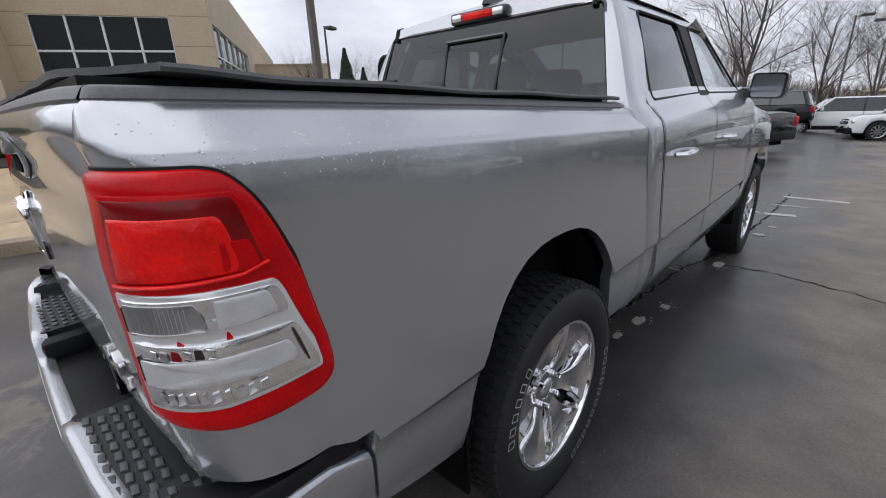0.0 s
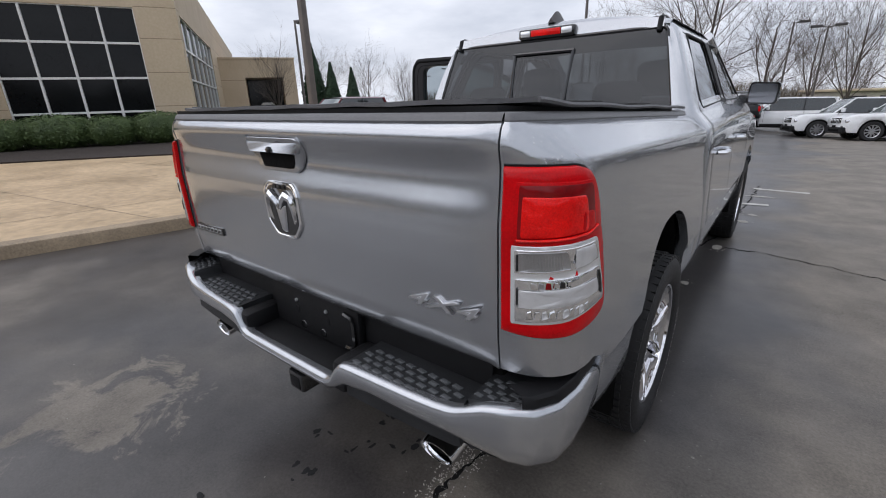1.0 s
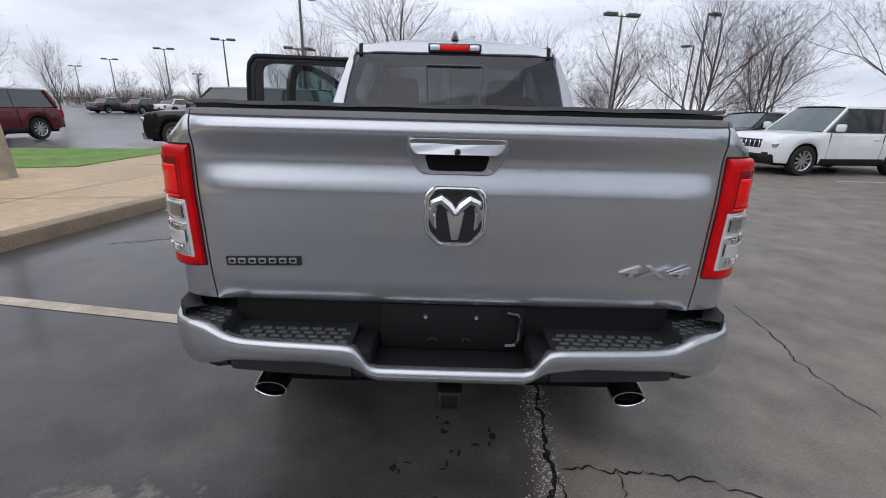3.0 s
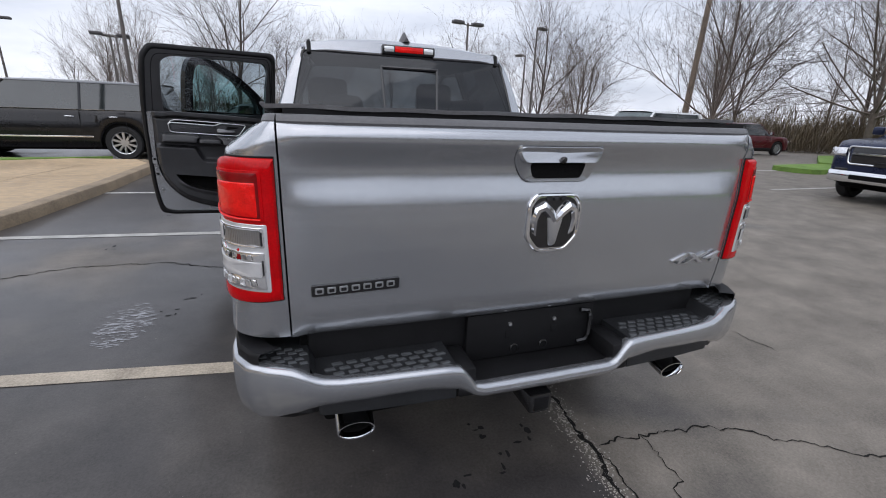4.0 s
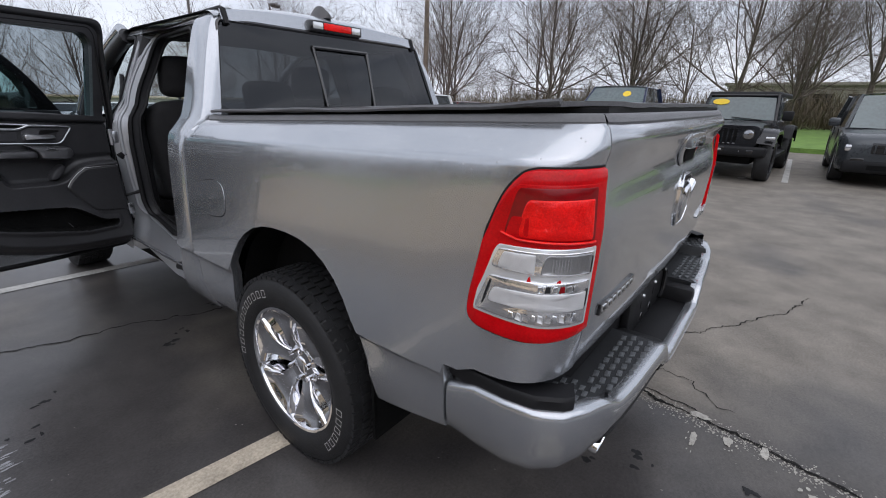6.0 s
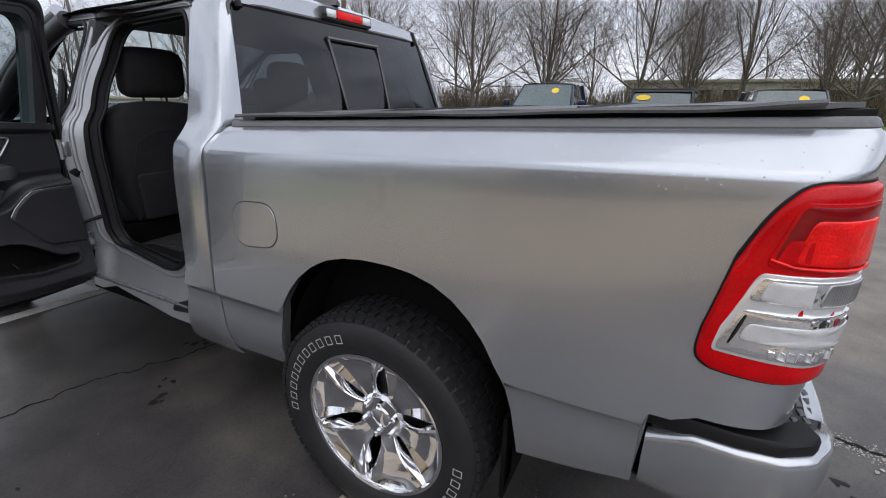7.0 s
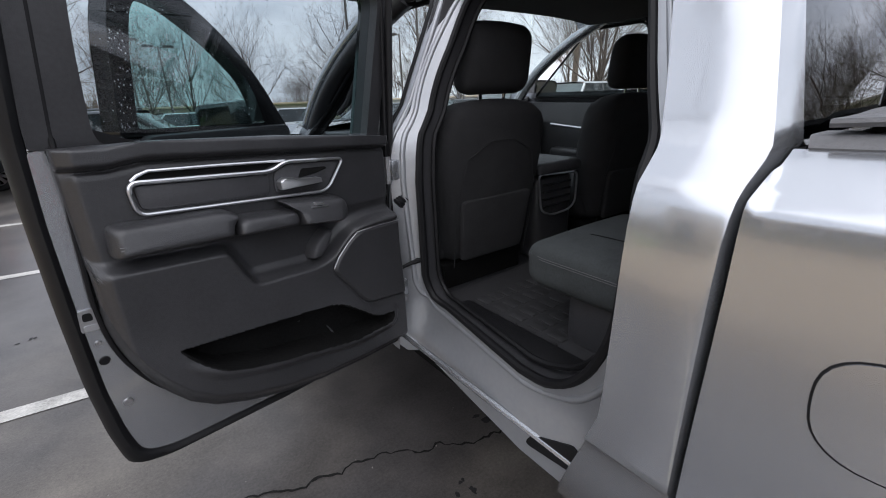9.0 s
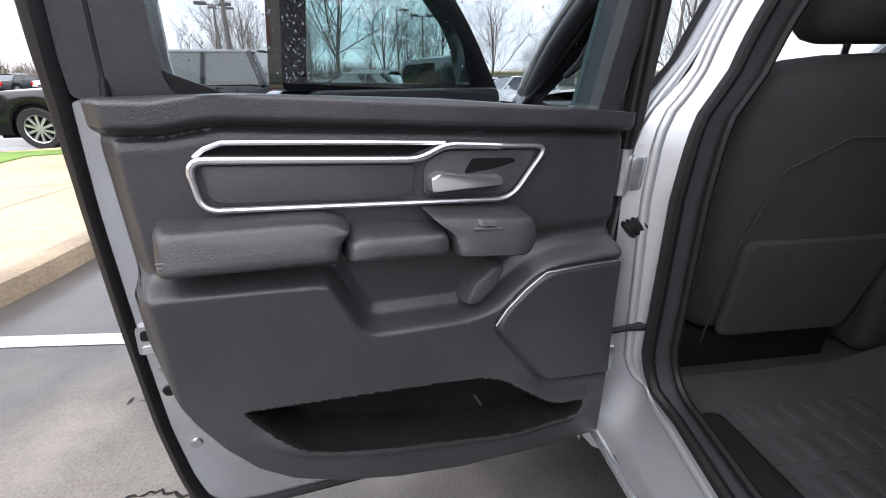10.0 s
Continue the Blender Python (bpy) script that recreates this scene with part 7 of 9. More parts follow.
cols_a = np.linspace(0.022, 0.842, 206)
steps_z = np.linspace(0, 1, 220)
foot_z = np.interp(cols_a, [p[0] for p in TRIM_FOOT], [p[1] for p in TRIM_FOOT])
head_z = np.interp(cols_a, [0.022, 0.38, 0.68, 0.842], [1.352, 1.384, 1.399, 1.397])
grid_a = np.repeat(cols_a[:, None], len(steps_z), 1)
grid_z = foot_z[:, None] + (head_z - foot_z)[:, None] * steps_z[None, :]
grid_d = trim_depth(grid_a, grid_z)
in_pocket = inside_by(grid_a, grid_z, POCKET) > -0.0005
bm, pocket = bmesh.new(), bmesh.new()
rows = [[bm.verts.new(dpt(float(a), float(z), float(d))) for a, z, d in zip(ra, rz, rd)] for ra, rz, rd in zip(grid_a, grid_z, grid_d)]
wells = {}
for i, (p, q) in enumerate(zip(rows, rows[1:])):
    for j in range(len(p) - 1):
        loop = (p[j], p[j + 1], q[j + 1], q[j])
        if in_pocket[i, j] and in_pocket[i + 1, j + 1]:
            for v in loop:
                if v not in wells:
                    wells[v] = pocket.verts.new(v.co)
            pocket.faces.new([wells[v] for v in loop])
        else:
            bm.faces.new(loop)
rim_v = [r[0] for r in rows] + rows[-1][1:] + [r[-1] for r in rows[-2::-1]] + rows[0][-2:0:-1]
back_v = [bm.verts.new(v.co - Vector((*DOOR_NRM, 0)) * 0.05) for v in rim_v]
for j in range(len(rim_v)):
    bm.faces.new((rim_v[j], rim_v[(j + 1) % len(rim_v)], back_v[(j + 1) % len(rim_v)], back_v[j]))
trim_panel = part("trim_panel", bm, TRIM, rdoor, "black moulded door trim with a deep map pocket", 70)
# the pocket's faces take a near-black colour in place of their shade
part("map_pocket", pocket, UNDER, trim_panel, "deep map pocket, its shade coloured black", 70)


def pad(name, outline, r, d0, d1, mat, soft=0.014, label=""):
    return part(name, prism(bmesh.new(), rounded(outline, r, 4), dpt, d0, d1, soft), mat, rdoor, label)


def cushion_pad(name, outline, r, d0, d1, mat, round_off, label="", steps=5, tilt=0.0):
    """A stuffed pad whose rim rounds over into its face; tilt leans the face back towards its top."""
    o = rounded(outline, r, 6)
    cx, cz = sum(p[0] for p in o) / len(o), sum(p[1] for p in o) / len(o)
    wide = max(abs(p[0] - cx) for p in o)
    tall = max(abs(p[1] - cz) for p in o)
    bm = bmesh.new()
    loops = []
    for i in range(steps + 1):
        t = i / steps * math.pi / 2
        ins, d = round_off * (1 - math.cos(t)), d0 + (d1 - d0) * (0.25 + 0.75 * math.sin(t)) if i else d0
        loops.append([bm.verts.new(dpt(cx + (a - cx) * (1 - ins / wide), cz + (z - cz) * (1 - ins / tall), d - tilt * (z - cz) * (i > 0))) for a, z in o])
    for k in (0.7, 0.35):
        loops.append([bm.verts.new(dpt(cx + (a - cx) * (1 - round_off / wide) * k, cz + (z - cz) * (1 - round_off / tall) * k, d1 + 0.003 * (1 - k) - tilt * (z - cz) * k)) for a, z in o])
    for p, q in zip(loops, loops[1:]):
        for j in range(len(o)):
            bm.faces.new((p[j], p[(j + 1) % len(o)], q[(j + 1) % len(o)], q[j]))
    bm.faces.new(loops[-1])
    return part(name, bm, mat, rdoor, label, 60)


pad("insert", [(0.440, 1.238), (0.728, 1.258), (0.734, 1.311), (0.432, 1.290)], 0.012, -0.005, 0.011, TRIM_GREY, 0.006, "dark grey fabric-look insert")
# the strip runs round the insert, kinks up over the handle and comes to a point behind it
loop = rounded([(0.265, 1.218), (0.738, 1.250), (0.745, 1.320), (0.430, 1.298), (0.385, 1.318), (0.200, 1.304)], [0.03, 0.022, 0.022, 0.02, 0.02, 0.02], 6)
part("trim_strip", tube(bmesh.new(), [dpt(a, z, 0.014) for a, z in loop], 0.0042, 8, True), SATIN, rdoor, "satin silver trim strip")
part("bright_strip", tube(bmesh.new(), [dpt(a, z, 0.0165) for a, z in rounded([(0.738, 1.252), (0.744, 1.3195), (0.430, 1.298), (0.385, 1.318), (0.290, 1.310)], [0.0, 0.022, 0.02, 0.02, 0.0], 5)[6:]], 0.0052, 8), SATIN, rdoor, "broad satin silver strip")
part("upper_strip", tube(bmesh.new(), [dpt(a, z, 0.012) for a, z in ((0.735, 1.322), (0.722, 1.332), (0.700, 1.339), (0.55, 1.331), (0.385, 1.320))], 0.0034, 6), SATIN, rdoor)
# near-black pad painted in as the shadow between the two strips
pad("strip_shadow", [(0.44, 1.304), (0.735, 1.324), (0.698, 1.334), (0.40, 1.316)], 0.006, 0.0, 0.0055, UNDER, 0.002)
pad("handle_cup", [(0.262, 1.228), (0.422, 1.238), (0.420, 1.290), (0.382, 1.308), (0.215, 1.298)], 0.014, 0.003, 0.009, TRIM_GREY, 0.004)
pad("handle_well", [(0.300, 1.272), (0.352, 1.268), (0.338, 1.292), (0.262, 1.288), (0.256, 1.282)], 0.006, 0.007, 0.0105, UNDER, 0.002)
bm = bmesh.new()
prism(bm, rounded([(0.287, 1.249), (0.414, 1.247), (0.417, 1.270), (0.402, 1.278), (0.372, 1.270), (0.289, 1.262)], [0.004, 0.004, 0.005, 0.005, 0.01, 0.004], 4), dpt, 0.010, 0.034, 0.008)
part("inner_handle", bm, SATIN, rdoor, "satin silver inner door handle")
# armrest in three pieces
cushion_pad("armrest", [(0.566, 1.158), (0.806, 1.172), (0.801, 1.243), (0.620, 1.236), (0.572, 1.232), (0.540, 1.212), (0.560, 1.192)], [0.010, 0.012, 0.018, 0.03, 0.02, 0.012, 0.015], -0.01, 0.066, TRIM, 0.020, "padded black armrest with stitching", 6, 0.18)
for z0, z1 in ((1.2025, 1.181), (1.196, 1.1755)):
    part("stitching", tube(bmesh.new(), [dpt(a, z0 + (z1 - z0) * (0.795 - a) / 0.225, 0.0665) for a in span(0.572, 0.795, 10)], 0.0011, 4), STITCH, rdoor)
cushion_pad("grip", [(0.396, 1.150), (0.563, 1.161), (0.558, 1.198), (0.534, 1.207), (0.398, 1.195), (0.391, 1.174)], 0.010, -0.01, 0.074, TRIM, 0.014, "", 5, 0.12)
cushion_pad("switch_panel", [(0.262, 1.134), (0.392, 1.150), (0.399, 1.193), (0.433, 1.224), (0.244, 1.203), (0.240, 1.165)], [0.016, 0.008, 0.01, 0.01, 0.014, 0.02], -0.01, 0.080, TRIM, 0.012, "", 5, 0.30)
pad("switch_line", [(0.312, 1.190), (0.362, 1.195), (0.362, 1.1975), (0.312, 1.1925)], 0.001, 0.06, 0.0795, SATIN, 0.0005)
pad("window_switch", [(0.322, 1.196), (0.350, 1.199), (0.352, 1.208), (0.340, 1.204), (0.324, 1.201)], 0.002, 0.055, 0.0785, SATIN, 0.002, "window switch")
# side of the grip recess and its return towards the speaker
cushion_pad("recess_side", [(0.335, 1.030), (0.362, 1.032), (0.345, 1.075), (0.300, 1.112), (0.275, 1.108), (0.300, 1.060)], 0.012, -0.02, 0.040, TRIM_GREY, 0.010)
part("speaker_line", tube(bmesh.new(), [dpt(a, z, 0.0535) for a, z in ((0.303, 0.992), (0.282, 1.022), (0.245, 1.056), (0.205, 1.083), (0.12, 1.084), (0.03, 1.081))], 0.0013, 5), STEEL, rdoor)
part("belt_line", tube(bmesh.new(), [dpt(a, 1.1585 + 0.02 * (a - 0.86), -0.012) for a in span(0.808, 0.84, 4)], 0.0015, 5), SEAL, rdoor)
bm = bmesh.new()
surf(bm, lambda t, k: dpt(0.405 + (0.034 - 0.010 * (1 - k)) * math.cos(t), 0.715 + 0.105 * k + 0.02 * math.sin(t), -0.045 + 0.03 * math.sin(t)), span(0.2, 2.9, 12), span(0, 1, 5))
part("bottle_holder", bm, TRIM_GREY, rdoor, "grey bottle holder in the map pocket")
part("bottle_rim", tube(bmesh.new(), [dpt(0.285 + 0.038 * k, 0.792 - 0.075 * (1 - k) ** 1.5, -0.02 + 0.02 * (1 - k)) for k in span(0, 1, 6)], 0.0028, 6), TRIM_GREY, rdoor)
WATER = material("water_drop", (0.55, 0.56, 0.58), 0.06, 0.55, 1.0, spec=0.8)
# raindrops on the window glass, thicker on the pillar side
g = random.Random(12)
bm = bmesh.new()
for i in range(260):
    a, z = g.uniform(0.05, 0.74), g.uniform(1.42, 1.77)
    if g.random() < 0.4:
        a = g.uniform(0.56, 0.65)
    r = g.uniform(0.0006, 0.0017)
    c = Vector(dpt(a, z, -0.092))
    n = 6
    ringv = [bm.verts.new(c + Vector((r * math.cos(k * math.pi / 3), 0, r * math.sin(k * math.pi / 3) * 1.2))) for k in range(n)]
    topv = bm.verts.new(c + Vector((0, -r * 0.7, 0)))
    for k in range(n):
        bm.faces.new((ringv[k], ringv[(k + 1) % n], topv))
tagged(part("rain_beading", bm, WATER, rdoor), kind="stuff")

# ---------- open front door ----------
FH = Vector((-0.935, 3.93))
FA = radians(44)      # how far the free edge points back from square


def fpt(a, z, d):
    """a: metres from the hinge to the free edge; d: towards the cab's rear."""
    dirn = Vector((-math.cos(FA), -math.sin(FA)))
    nrm = Vector((math.sin(FA), -math.cos(FA)))
    p = FH + dirn * (a * 0.94) + nrm * (d + door_y(z) * 1.0)
    return (p.x, p.y, z)


fdoor = part("front_door", prism(bmesh.new(), rounded([(0.0, 0.54), (1.02, 0.54), (1.06, 0.8), (1.06, 1.38), (0.0, 1.36)], 0.05), fpt, -0.11, 0.0, 0.02), PAINT, truck, "open silver front door with black trim")
part("trim_panel", prism(bmesh.new(), rounded([(0.03, 0.58), (0.96, 0.58), (1.0, 0.8), (1.0, 1.38), (0.02, 1.36)], 0.05), fpt, 0.0, 0.03, 0.02), TRIM, fdoor)
fo = rounded([(0.0, 1.35), (1.06, 1.38), (1.05, 1.70), (1.0, 1.845), (0.80, 1.84), (0.54, 1.745), (0.25, 1.575)], [0.02, 0.02, 0.1, 0.08, 0.12, 0.2, 0.2], 6)
fi = rounded([(0.21, 1.375), (0.985, 1.40), (0.975, 1.66), (0.94, 1.785), (0.80, 1.78), (0.56, 1.69), (0.31, 1.545)], [0.02, 0.02, 0.1, 0.07, 0.12, 0.2, 0.15], 6)
bm = bmesh.new()
la = ring(bm, fi, fo, lambda a, z: fpt(a, z, 0.0), 2)
lb = ring(bm, fi, fo, lambda a, z: fpt(a, z, -0.06), 2)
for x, y in ((la[0], lb[0]), (la[-1], lb[-1])):
    for j in range(len(fi)):
        bm.faces.new((x[j], x[(j + 1) % len(fi)], y[(j + 1) % len(fi)], y[j]))
part("window_frame", bm, GLOSS_BLACK, fdoor)
part("window_glass", lens(bmesh.new(), fi, lambda a, z, d: fpt(a, z, -0.03), [(1.01, 0), (0.9, 0), (0.5, 0)]), FRONT_GLASS, fdoor, "green-tinted front door glass")
g = random.Random(9)
bm = bmesh.new()
for i in range(150):
    a, z = (g.uniform(0.985, 1.05), g.uniform(1.4, 1.78)) if i % 2 else (g.uniform(0.2, 1.0), g.uniform(1.40, 1.78))
    r = g.uniform(0.0012, 0.0030)
    c = Vector(fpt(a, z, 0.0015 if i % 2 else -0.027))
    rv = [bm.verts.new(c + Vector((r * math.cos(k * math.pi / 3) * math.cos(FA), r * math.cos(k * math.pi / 3) * math.sin(FA), r * math.sin(k * math.pi / 3) * 1.2))) for k in range(6)]
    tv = bm.verts.new(c + Vector((math.sin(FA), -math.cos(FA), 0)) * r * 0.6)
    for k in range(6):
        bm.faces.new((rv[k], rv[(k + 1) % 6], tv))
tagged(part("rain_beading", bm, WATER, fdoor), kind="stuff")
part("trim_strip", tube(bmesh.new(), [fpt(a, z, 0.035) for a, z in ((0.2, 1.24), (0.85, 1.26), (0.86, 1.32), (0.2, 1.31))], 0.006, 6, True), SATIN, fdoor)


# ---------- mirrors ----------
def mirror(m, parent_thing):
    """A tall door mirror; local x outwards, y to the truck's rear."""
    o = rounded([(0.06, -0.075), (0.33, -0.085), (0.345, 0.12), (0.08, 0.135)], 0.04, 5)
    ob = part("door_mirror", prism(bmesh.new(), o, lambda a, b, d: m @ Vector((a, -d * 1.0 + 0.0, b)), -0.02, 0.11, 0.035), GLOSS_BLACK, parent_thing, "black door mirror")
    # darker metal stands in for the dark scene reflected in the glass
    part("mirror_glass", prism(bmesh.new(), [(0.205 + (a - 0.205) * 0.88, 0.02 + (b - 0.02) * 0.86) for a, b in o], lambda a, b, d: m @ Vector((a, -d, b)), -0.028, -0.021), DARK_CHROME, ob, "mirror glass")
    part("mirror_arm", cuboid(-0.01, -0.06, -0.07, 0.10, 0.03, 0.02, 0.02, 2, m), GLOSS_BLACK, ob)


mirror(Matrix.Translation((0.90, 3.98, 1.44)) @ Matrix.Rotation(radians(172), 4, "Z") @ Matrix.Diagonal((-0.82, 1, 0.85, 1)), truck)
mm = Matrix.Translation(fpt(0.08, 1.35, -0.05)) @ Matrix.Rotation(FA - radians(90) + radians(90), 4, "Z") @ Matrix.Rotation(radians(90), 4, "Z") @ Matrix.Diagonal((1, -1, 1, 1))
mirror(mm, truck)

# ---------- interior ----------
part("cab_floor", cuboid(-0.84, 1.95, 0.57, 0.84, 4.2, 0.690, 0.01), TRIM, truck, "dark floor")
bm = bmesh.new()
surf(bm, lambda x, y: (x, y, 0.705 + 0.06 * max(0, 1 - abs(x) / 0.25) ** 0.6), span(-0.78, 0.78, 21), span(2.03, 2.95, 12))
mat_ = part("floor_mat", bm, MAT_RUBBER, truck, "black rubber floor mat")
for i in range(7):
    for j in range(5):
        x, y = -0.72 + i * 0.055, 2.42 + j * 0.085
        part("mat_rib", cuboid(x, y, 0.700, x + 0.036, y + 0.058, 0.7085, 0.003, 2), MAT_RUBBER, mat_)
part("back_panel", cuboid(-0.85, 1.925, 0.62, 0.85, 1.96, 1.40, 0.01), TRIM, truck)


def cushion(name, x0, y0, z0, x1, y1, z1, r, mat, lean=0.0, parent=truck, label="", crown=0.02, waist=None):
    """A stuffed block: bevelled, crowned, leaning back by a slope; waist: a table of height and width."""
    bm = cuboid(x0, y0, z0, x1, y1, z1, r, 4)
    bmesh.ops.subdivide_edges(bm, edges=[e for e in bm.edges if e.calc_length() > 0.12], cuts=3, use_grid_fill=True)
    cx, cy, cz = (x0 + x1) / 2, (y0 + y1) / 2, (z0 + z1) / 2
    for v in bm.verts:
        kx, ky, kz = (v.co.x - cx) / (x1 - x0) * 2, (v.co.y - cy) / (y1 - y0) * 2, (v.co.z - cz) / (z1 - z0) * 2
        v.co.z += crown * (1 - kx * kx) * (1 - ky * ky) * max(kz, 0)
        v.co.y += crown * 1.2 * (1 - kx * kx) * (1 - kz * kz) * ky
        v.co.y -= lean * (v.co.z - z0)
        if waist:
            v.co.x = cx + (v.co.x - cx) * curve(v.co.z, waist)
    return part(name, bm, mat, parent, label, 60)


for s in (-1, 1):
    cx = s * 0.475
    seat = cushion("front_seat", cx - 0.285, 2.98, 0.80, cx + 0.285, 3.15, 1.43, 0.07, CLOTH, 0.16, truck, "black cloth front seat", 0.02, [(0.80, 0.70), (0.95, 0.84), (1.15, 0.98), (1.30, 1.0), (1.38, 0.93), (1.45, 0.74)])
    cushion("seat_base", cx - 0.25, 3.02, 0.80, cx + 0.25, 3.55, 0.98, 0.06, CLOTH, 0, seat)
    cushion("headrest", cx - 0.165, 2.895, 1.465, cx + 0.165, 3.02, 1.70, 0.055, CLOTH, 0.12, seat, "black headrest", 0.012)
    for k in (-0.06, 0.06):
        part("headrest_post", tube(bmesh.new(), [(cx + k, 2.955, 1.36), (cx + k, 2.95, 1.47)], 0.007, 8), CHROME, seat)
    part("back_seam", tube(bmesh.new(), [(cx + x, 2.968 - 0.16 * (z - 0.74), z) for x, z in ((-0.2, 0.80), (-0.21, 1.05), (-0.17, 1.24), (-0.06, 1.30), (0.06, 1.30), (0.17, 1.24), (0.21, 1.05), (0.2, 0.80))], 0.0022, 5), CLOTH, seat)
    part("seat_pocket", prism(bmesh.new(), rounded([(cx - .17, .82), (cx + .17, .82), (cx + .19, 1.08), (cx - .19, 1.08)], 0.03), lambda a, b, d: (a, 2.965 - 0.16 * (b - 0.74) - d, b), -0.01, 0.012, 0.02), CLOTH, seat, "seat back pocket")
    part("seat_rail", cuboid(cx - .22, 3.0, 0.69, cx + .22, 3.5, 0.80, 0.01), UNDER, seat)
bench = cushion("rear_bench", -0.70, 2.06, 0.875, -0.155, 2.56, 1.025, 0.05, CLOTH_GREY, 0, truck, "dark grey cloth rear bench")
cushion("bench_middle", -0.145, 2.06, 0.875, 0.70, 2.56, 1.025, 0.05, CLOTH_GREY, 0, bench)
cushion("bench_back", -0.72, 1.99, 0.95, -0.16, 2.12, 1.42, 0.05, CLOTH, 0.06, bench)
cushion("bench_back", -0.15, 1.99, 0.95, 0.72, 2.12, 1.42, 0.05, CLOTH, 0.06, bench)
for x in (-0.45, 0.45):
    cushion("rear_headrest", x - .14, 1.98, 1.42, x + .14, 2.07, 1.56, 0.04, CLOTH, 0.05, bench, "", 0.01)
for x in (-0.53, -0.33):
    part("bench_stitch", tube(bmesh.new(), [(x, y, 1.0275 + 0.019 * (1 - ((x + 0.4275) / 0.2725) ** 2) * (1 - ((y - 2.31) / 0.25) ** 2)) for y in span(2.22, 2.44, 9)], 0.0016, 5), SEAL, bench)
for z in (0.985, 0.978):
    part("bench_stitch", tube(bmesh.new(), [(-0.702, 2.12, z), (-0.702, 2.48, z), (-0.69, 2.545, z), (-0.66, 2.563, z), (-0.2, 2.563, z)], 0.0011, 5), STITCH, bench)
part("bench_frame", cuboid(-0.64, 2.08, 0.68, 0.66, 2.44, 0.885, 0.04), TRIM_GREY, bench)
con = part("console", cuboid(-0.17, 2.975, 0.69, 0.09, 3.75, 1.10, 0.04, 3), TRIM, truck, "centre console with rear vents")
part("console_lid", cuboid(-0.19, 2.945, 1.105, 0.11, 3.35, 1.165, 0.025, 3), TRIM_GREY, con)
part("vent_frame", tube(bmesh.new(), rounded([(-.165, 2.955, .945), (-.09, 2.955, .915), (.03, 2.955, .92), (.08, 2.955, .95), (.085, 2.955, 1.10), (-.19, 2.955, 1.115)], 0.03, 4), 0.005, 6, True), SATIN, con, "satin vent surround")
for k in range(4):
    part("vent_slat", cuboid(-0.14, 2.962, 0.955 + k * .034, 0.055, 2.975, 0.963 + k * .034, 0.002, 1), GLOSS_BLACK, con)
part("dashboard", cuboid(-0.84, 3.85, 0.85, 0.84, 4.2, 1.30, 0.07, 3), TRIM, truck, "black dashboard")
part("steering_wheel", lathe(bmesh.new(), [(0.185 + 0.016 * math.cos(t), 0.016 * math.sin(t)) for t in span(0, 2 * math.pi, 9)], Matrix.Translation((-0.43, 3.72, 1.15)) @ Matrix.Rotation(radians(68), 4, "X"), 28), TRIM, truck, "black steering wheel")
part("wheel_spoke", cuboid(-0.60, 3.715, 1.12, -0.26, 3.735, 1.17, 0.01), TRIM, truck)
for y in (2.97, 3.35):
    part("grab_handle", tube(bmesh.new(), [(-0.79, y - 0.02, 1.30), (-0.77, y - 0.03, 1.36), (-0.735, y - 0.05, 1.52), (-0.73, y - 0.05, 1.60)], [0.012, 0.02, 0.02, 0.012], 8), TRIM, truck, "grab handle")
part("belt_strap", tube(bmesh.new(), [(-0.78, 2.99, 0.72), (-0.77, 2.97, 1.25), (-0.72, 2.97, 1.58)], 0.02, 4), SEAL, truck)
part("inner_pillar", tube(bmesh.new(), [(-0.80, 2.99, 0.68), (-0.80, 2.99, 1.30), (-0.73, 2.98, 1.60), (-0.67, 2.93, 1.80)], [0.05, 0.05, 0.045, 0.045], 8), TRIM, truck, "black pillar trim")
part("right_trim", cuboid(0.84, 2.0, 0.62, 0.88, 4.1, 1.40, 0.01), TRIM, truck)
part("right_trim_strip", tube(bmesh.new(), [(0.832, 3.10, 1.215), (0.832, 3.45, 1.225), (0.832, 3.80, 1.25)], 0.009, 8), SATIN, truck, "satin strip on the far door trim")
part("right_armrest", cuboid(0.76, 3.05, 1.02, 0.85, 3.75, 1.10, 0.03, 3), TRIM, truck, "padded armrest of the far door")

part("pillar_trim", tube(bmesh.new(), [(-(0.785 - 0.10 * k), 4.09 - 0.34 * k - 0.55 * k * k, 1.30 + 0.62 * k - 0.095 * k * k) for k in span(0, 1, 10)], 0.045, 10), TRIM, truck, "black windscreen pillar trim")
part("pillar_handle", tube(bmesh.new(), [(-0.73, 3.86, 1.40), (-0.70, 3.80, 1.45), (-0.685, 3.66, 1.58), (-0.70, 3.60, 1.64)], [0.012, 0.018, 0.018, 0.012], 8), TRIM_GREY, truck, "grab handle on the pillar")

# sill plate along the open doorway
part("sill_plate", cuboid(-0.845, 2.16, 0.66, -0.72, 2.80, 0.742, 0.03, 4), BLACK_PLASTIC, truck, "black sill plate")
bm = bmesh.new()
prism(bm, rounded([(2.12, 0.60), (2.30, 0.575), (2.285, 0.61), (2.16, 0.66)], 0.02, 3), lambda a, b, d: left_skin(a, b, 0.271 * (b - 0.52) - d), -0.002, 0.004)
part("sill_patch", bm, SEAL, truck)

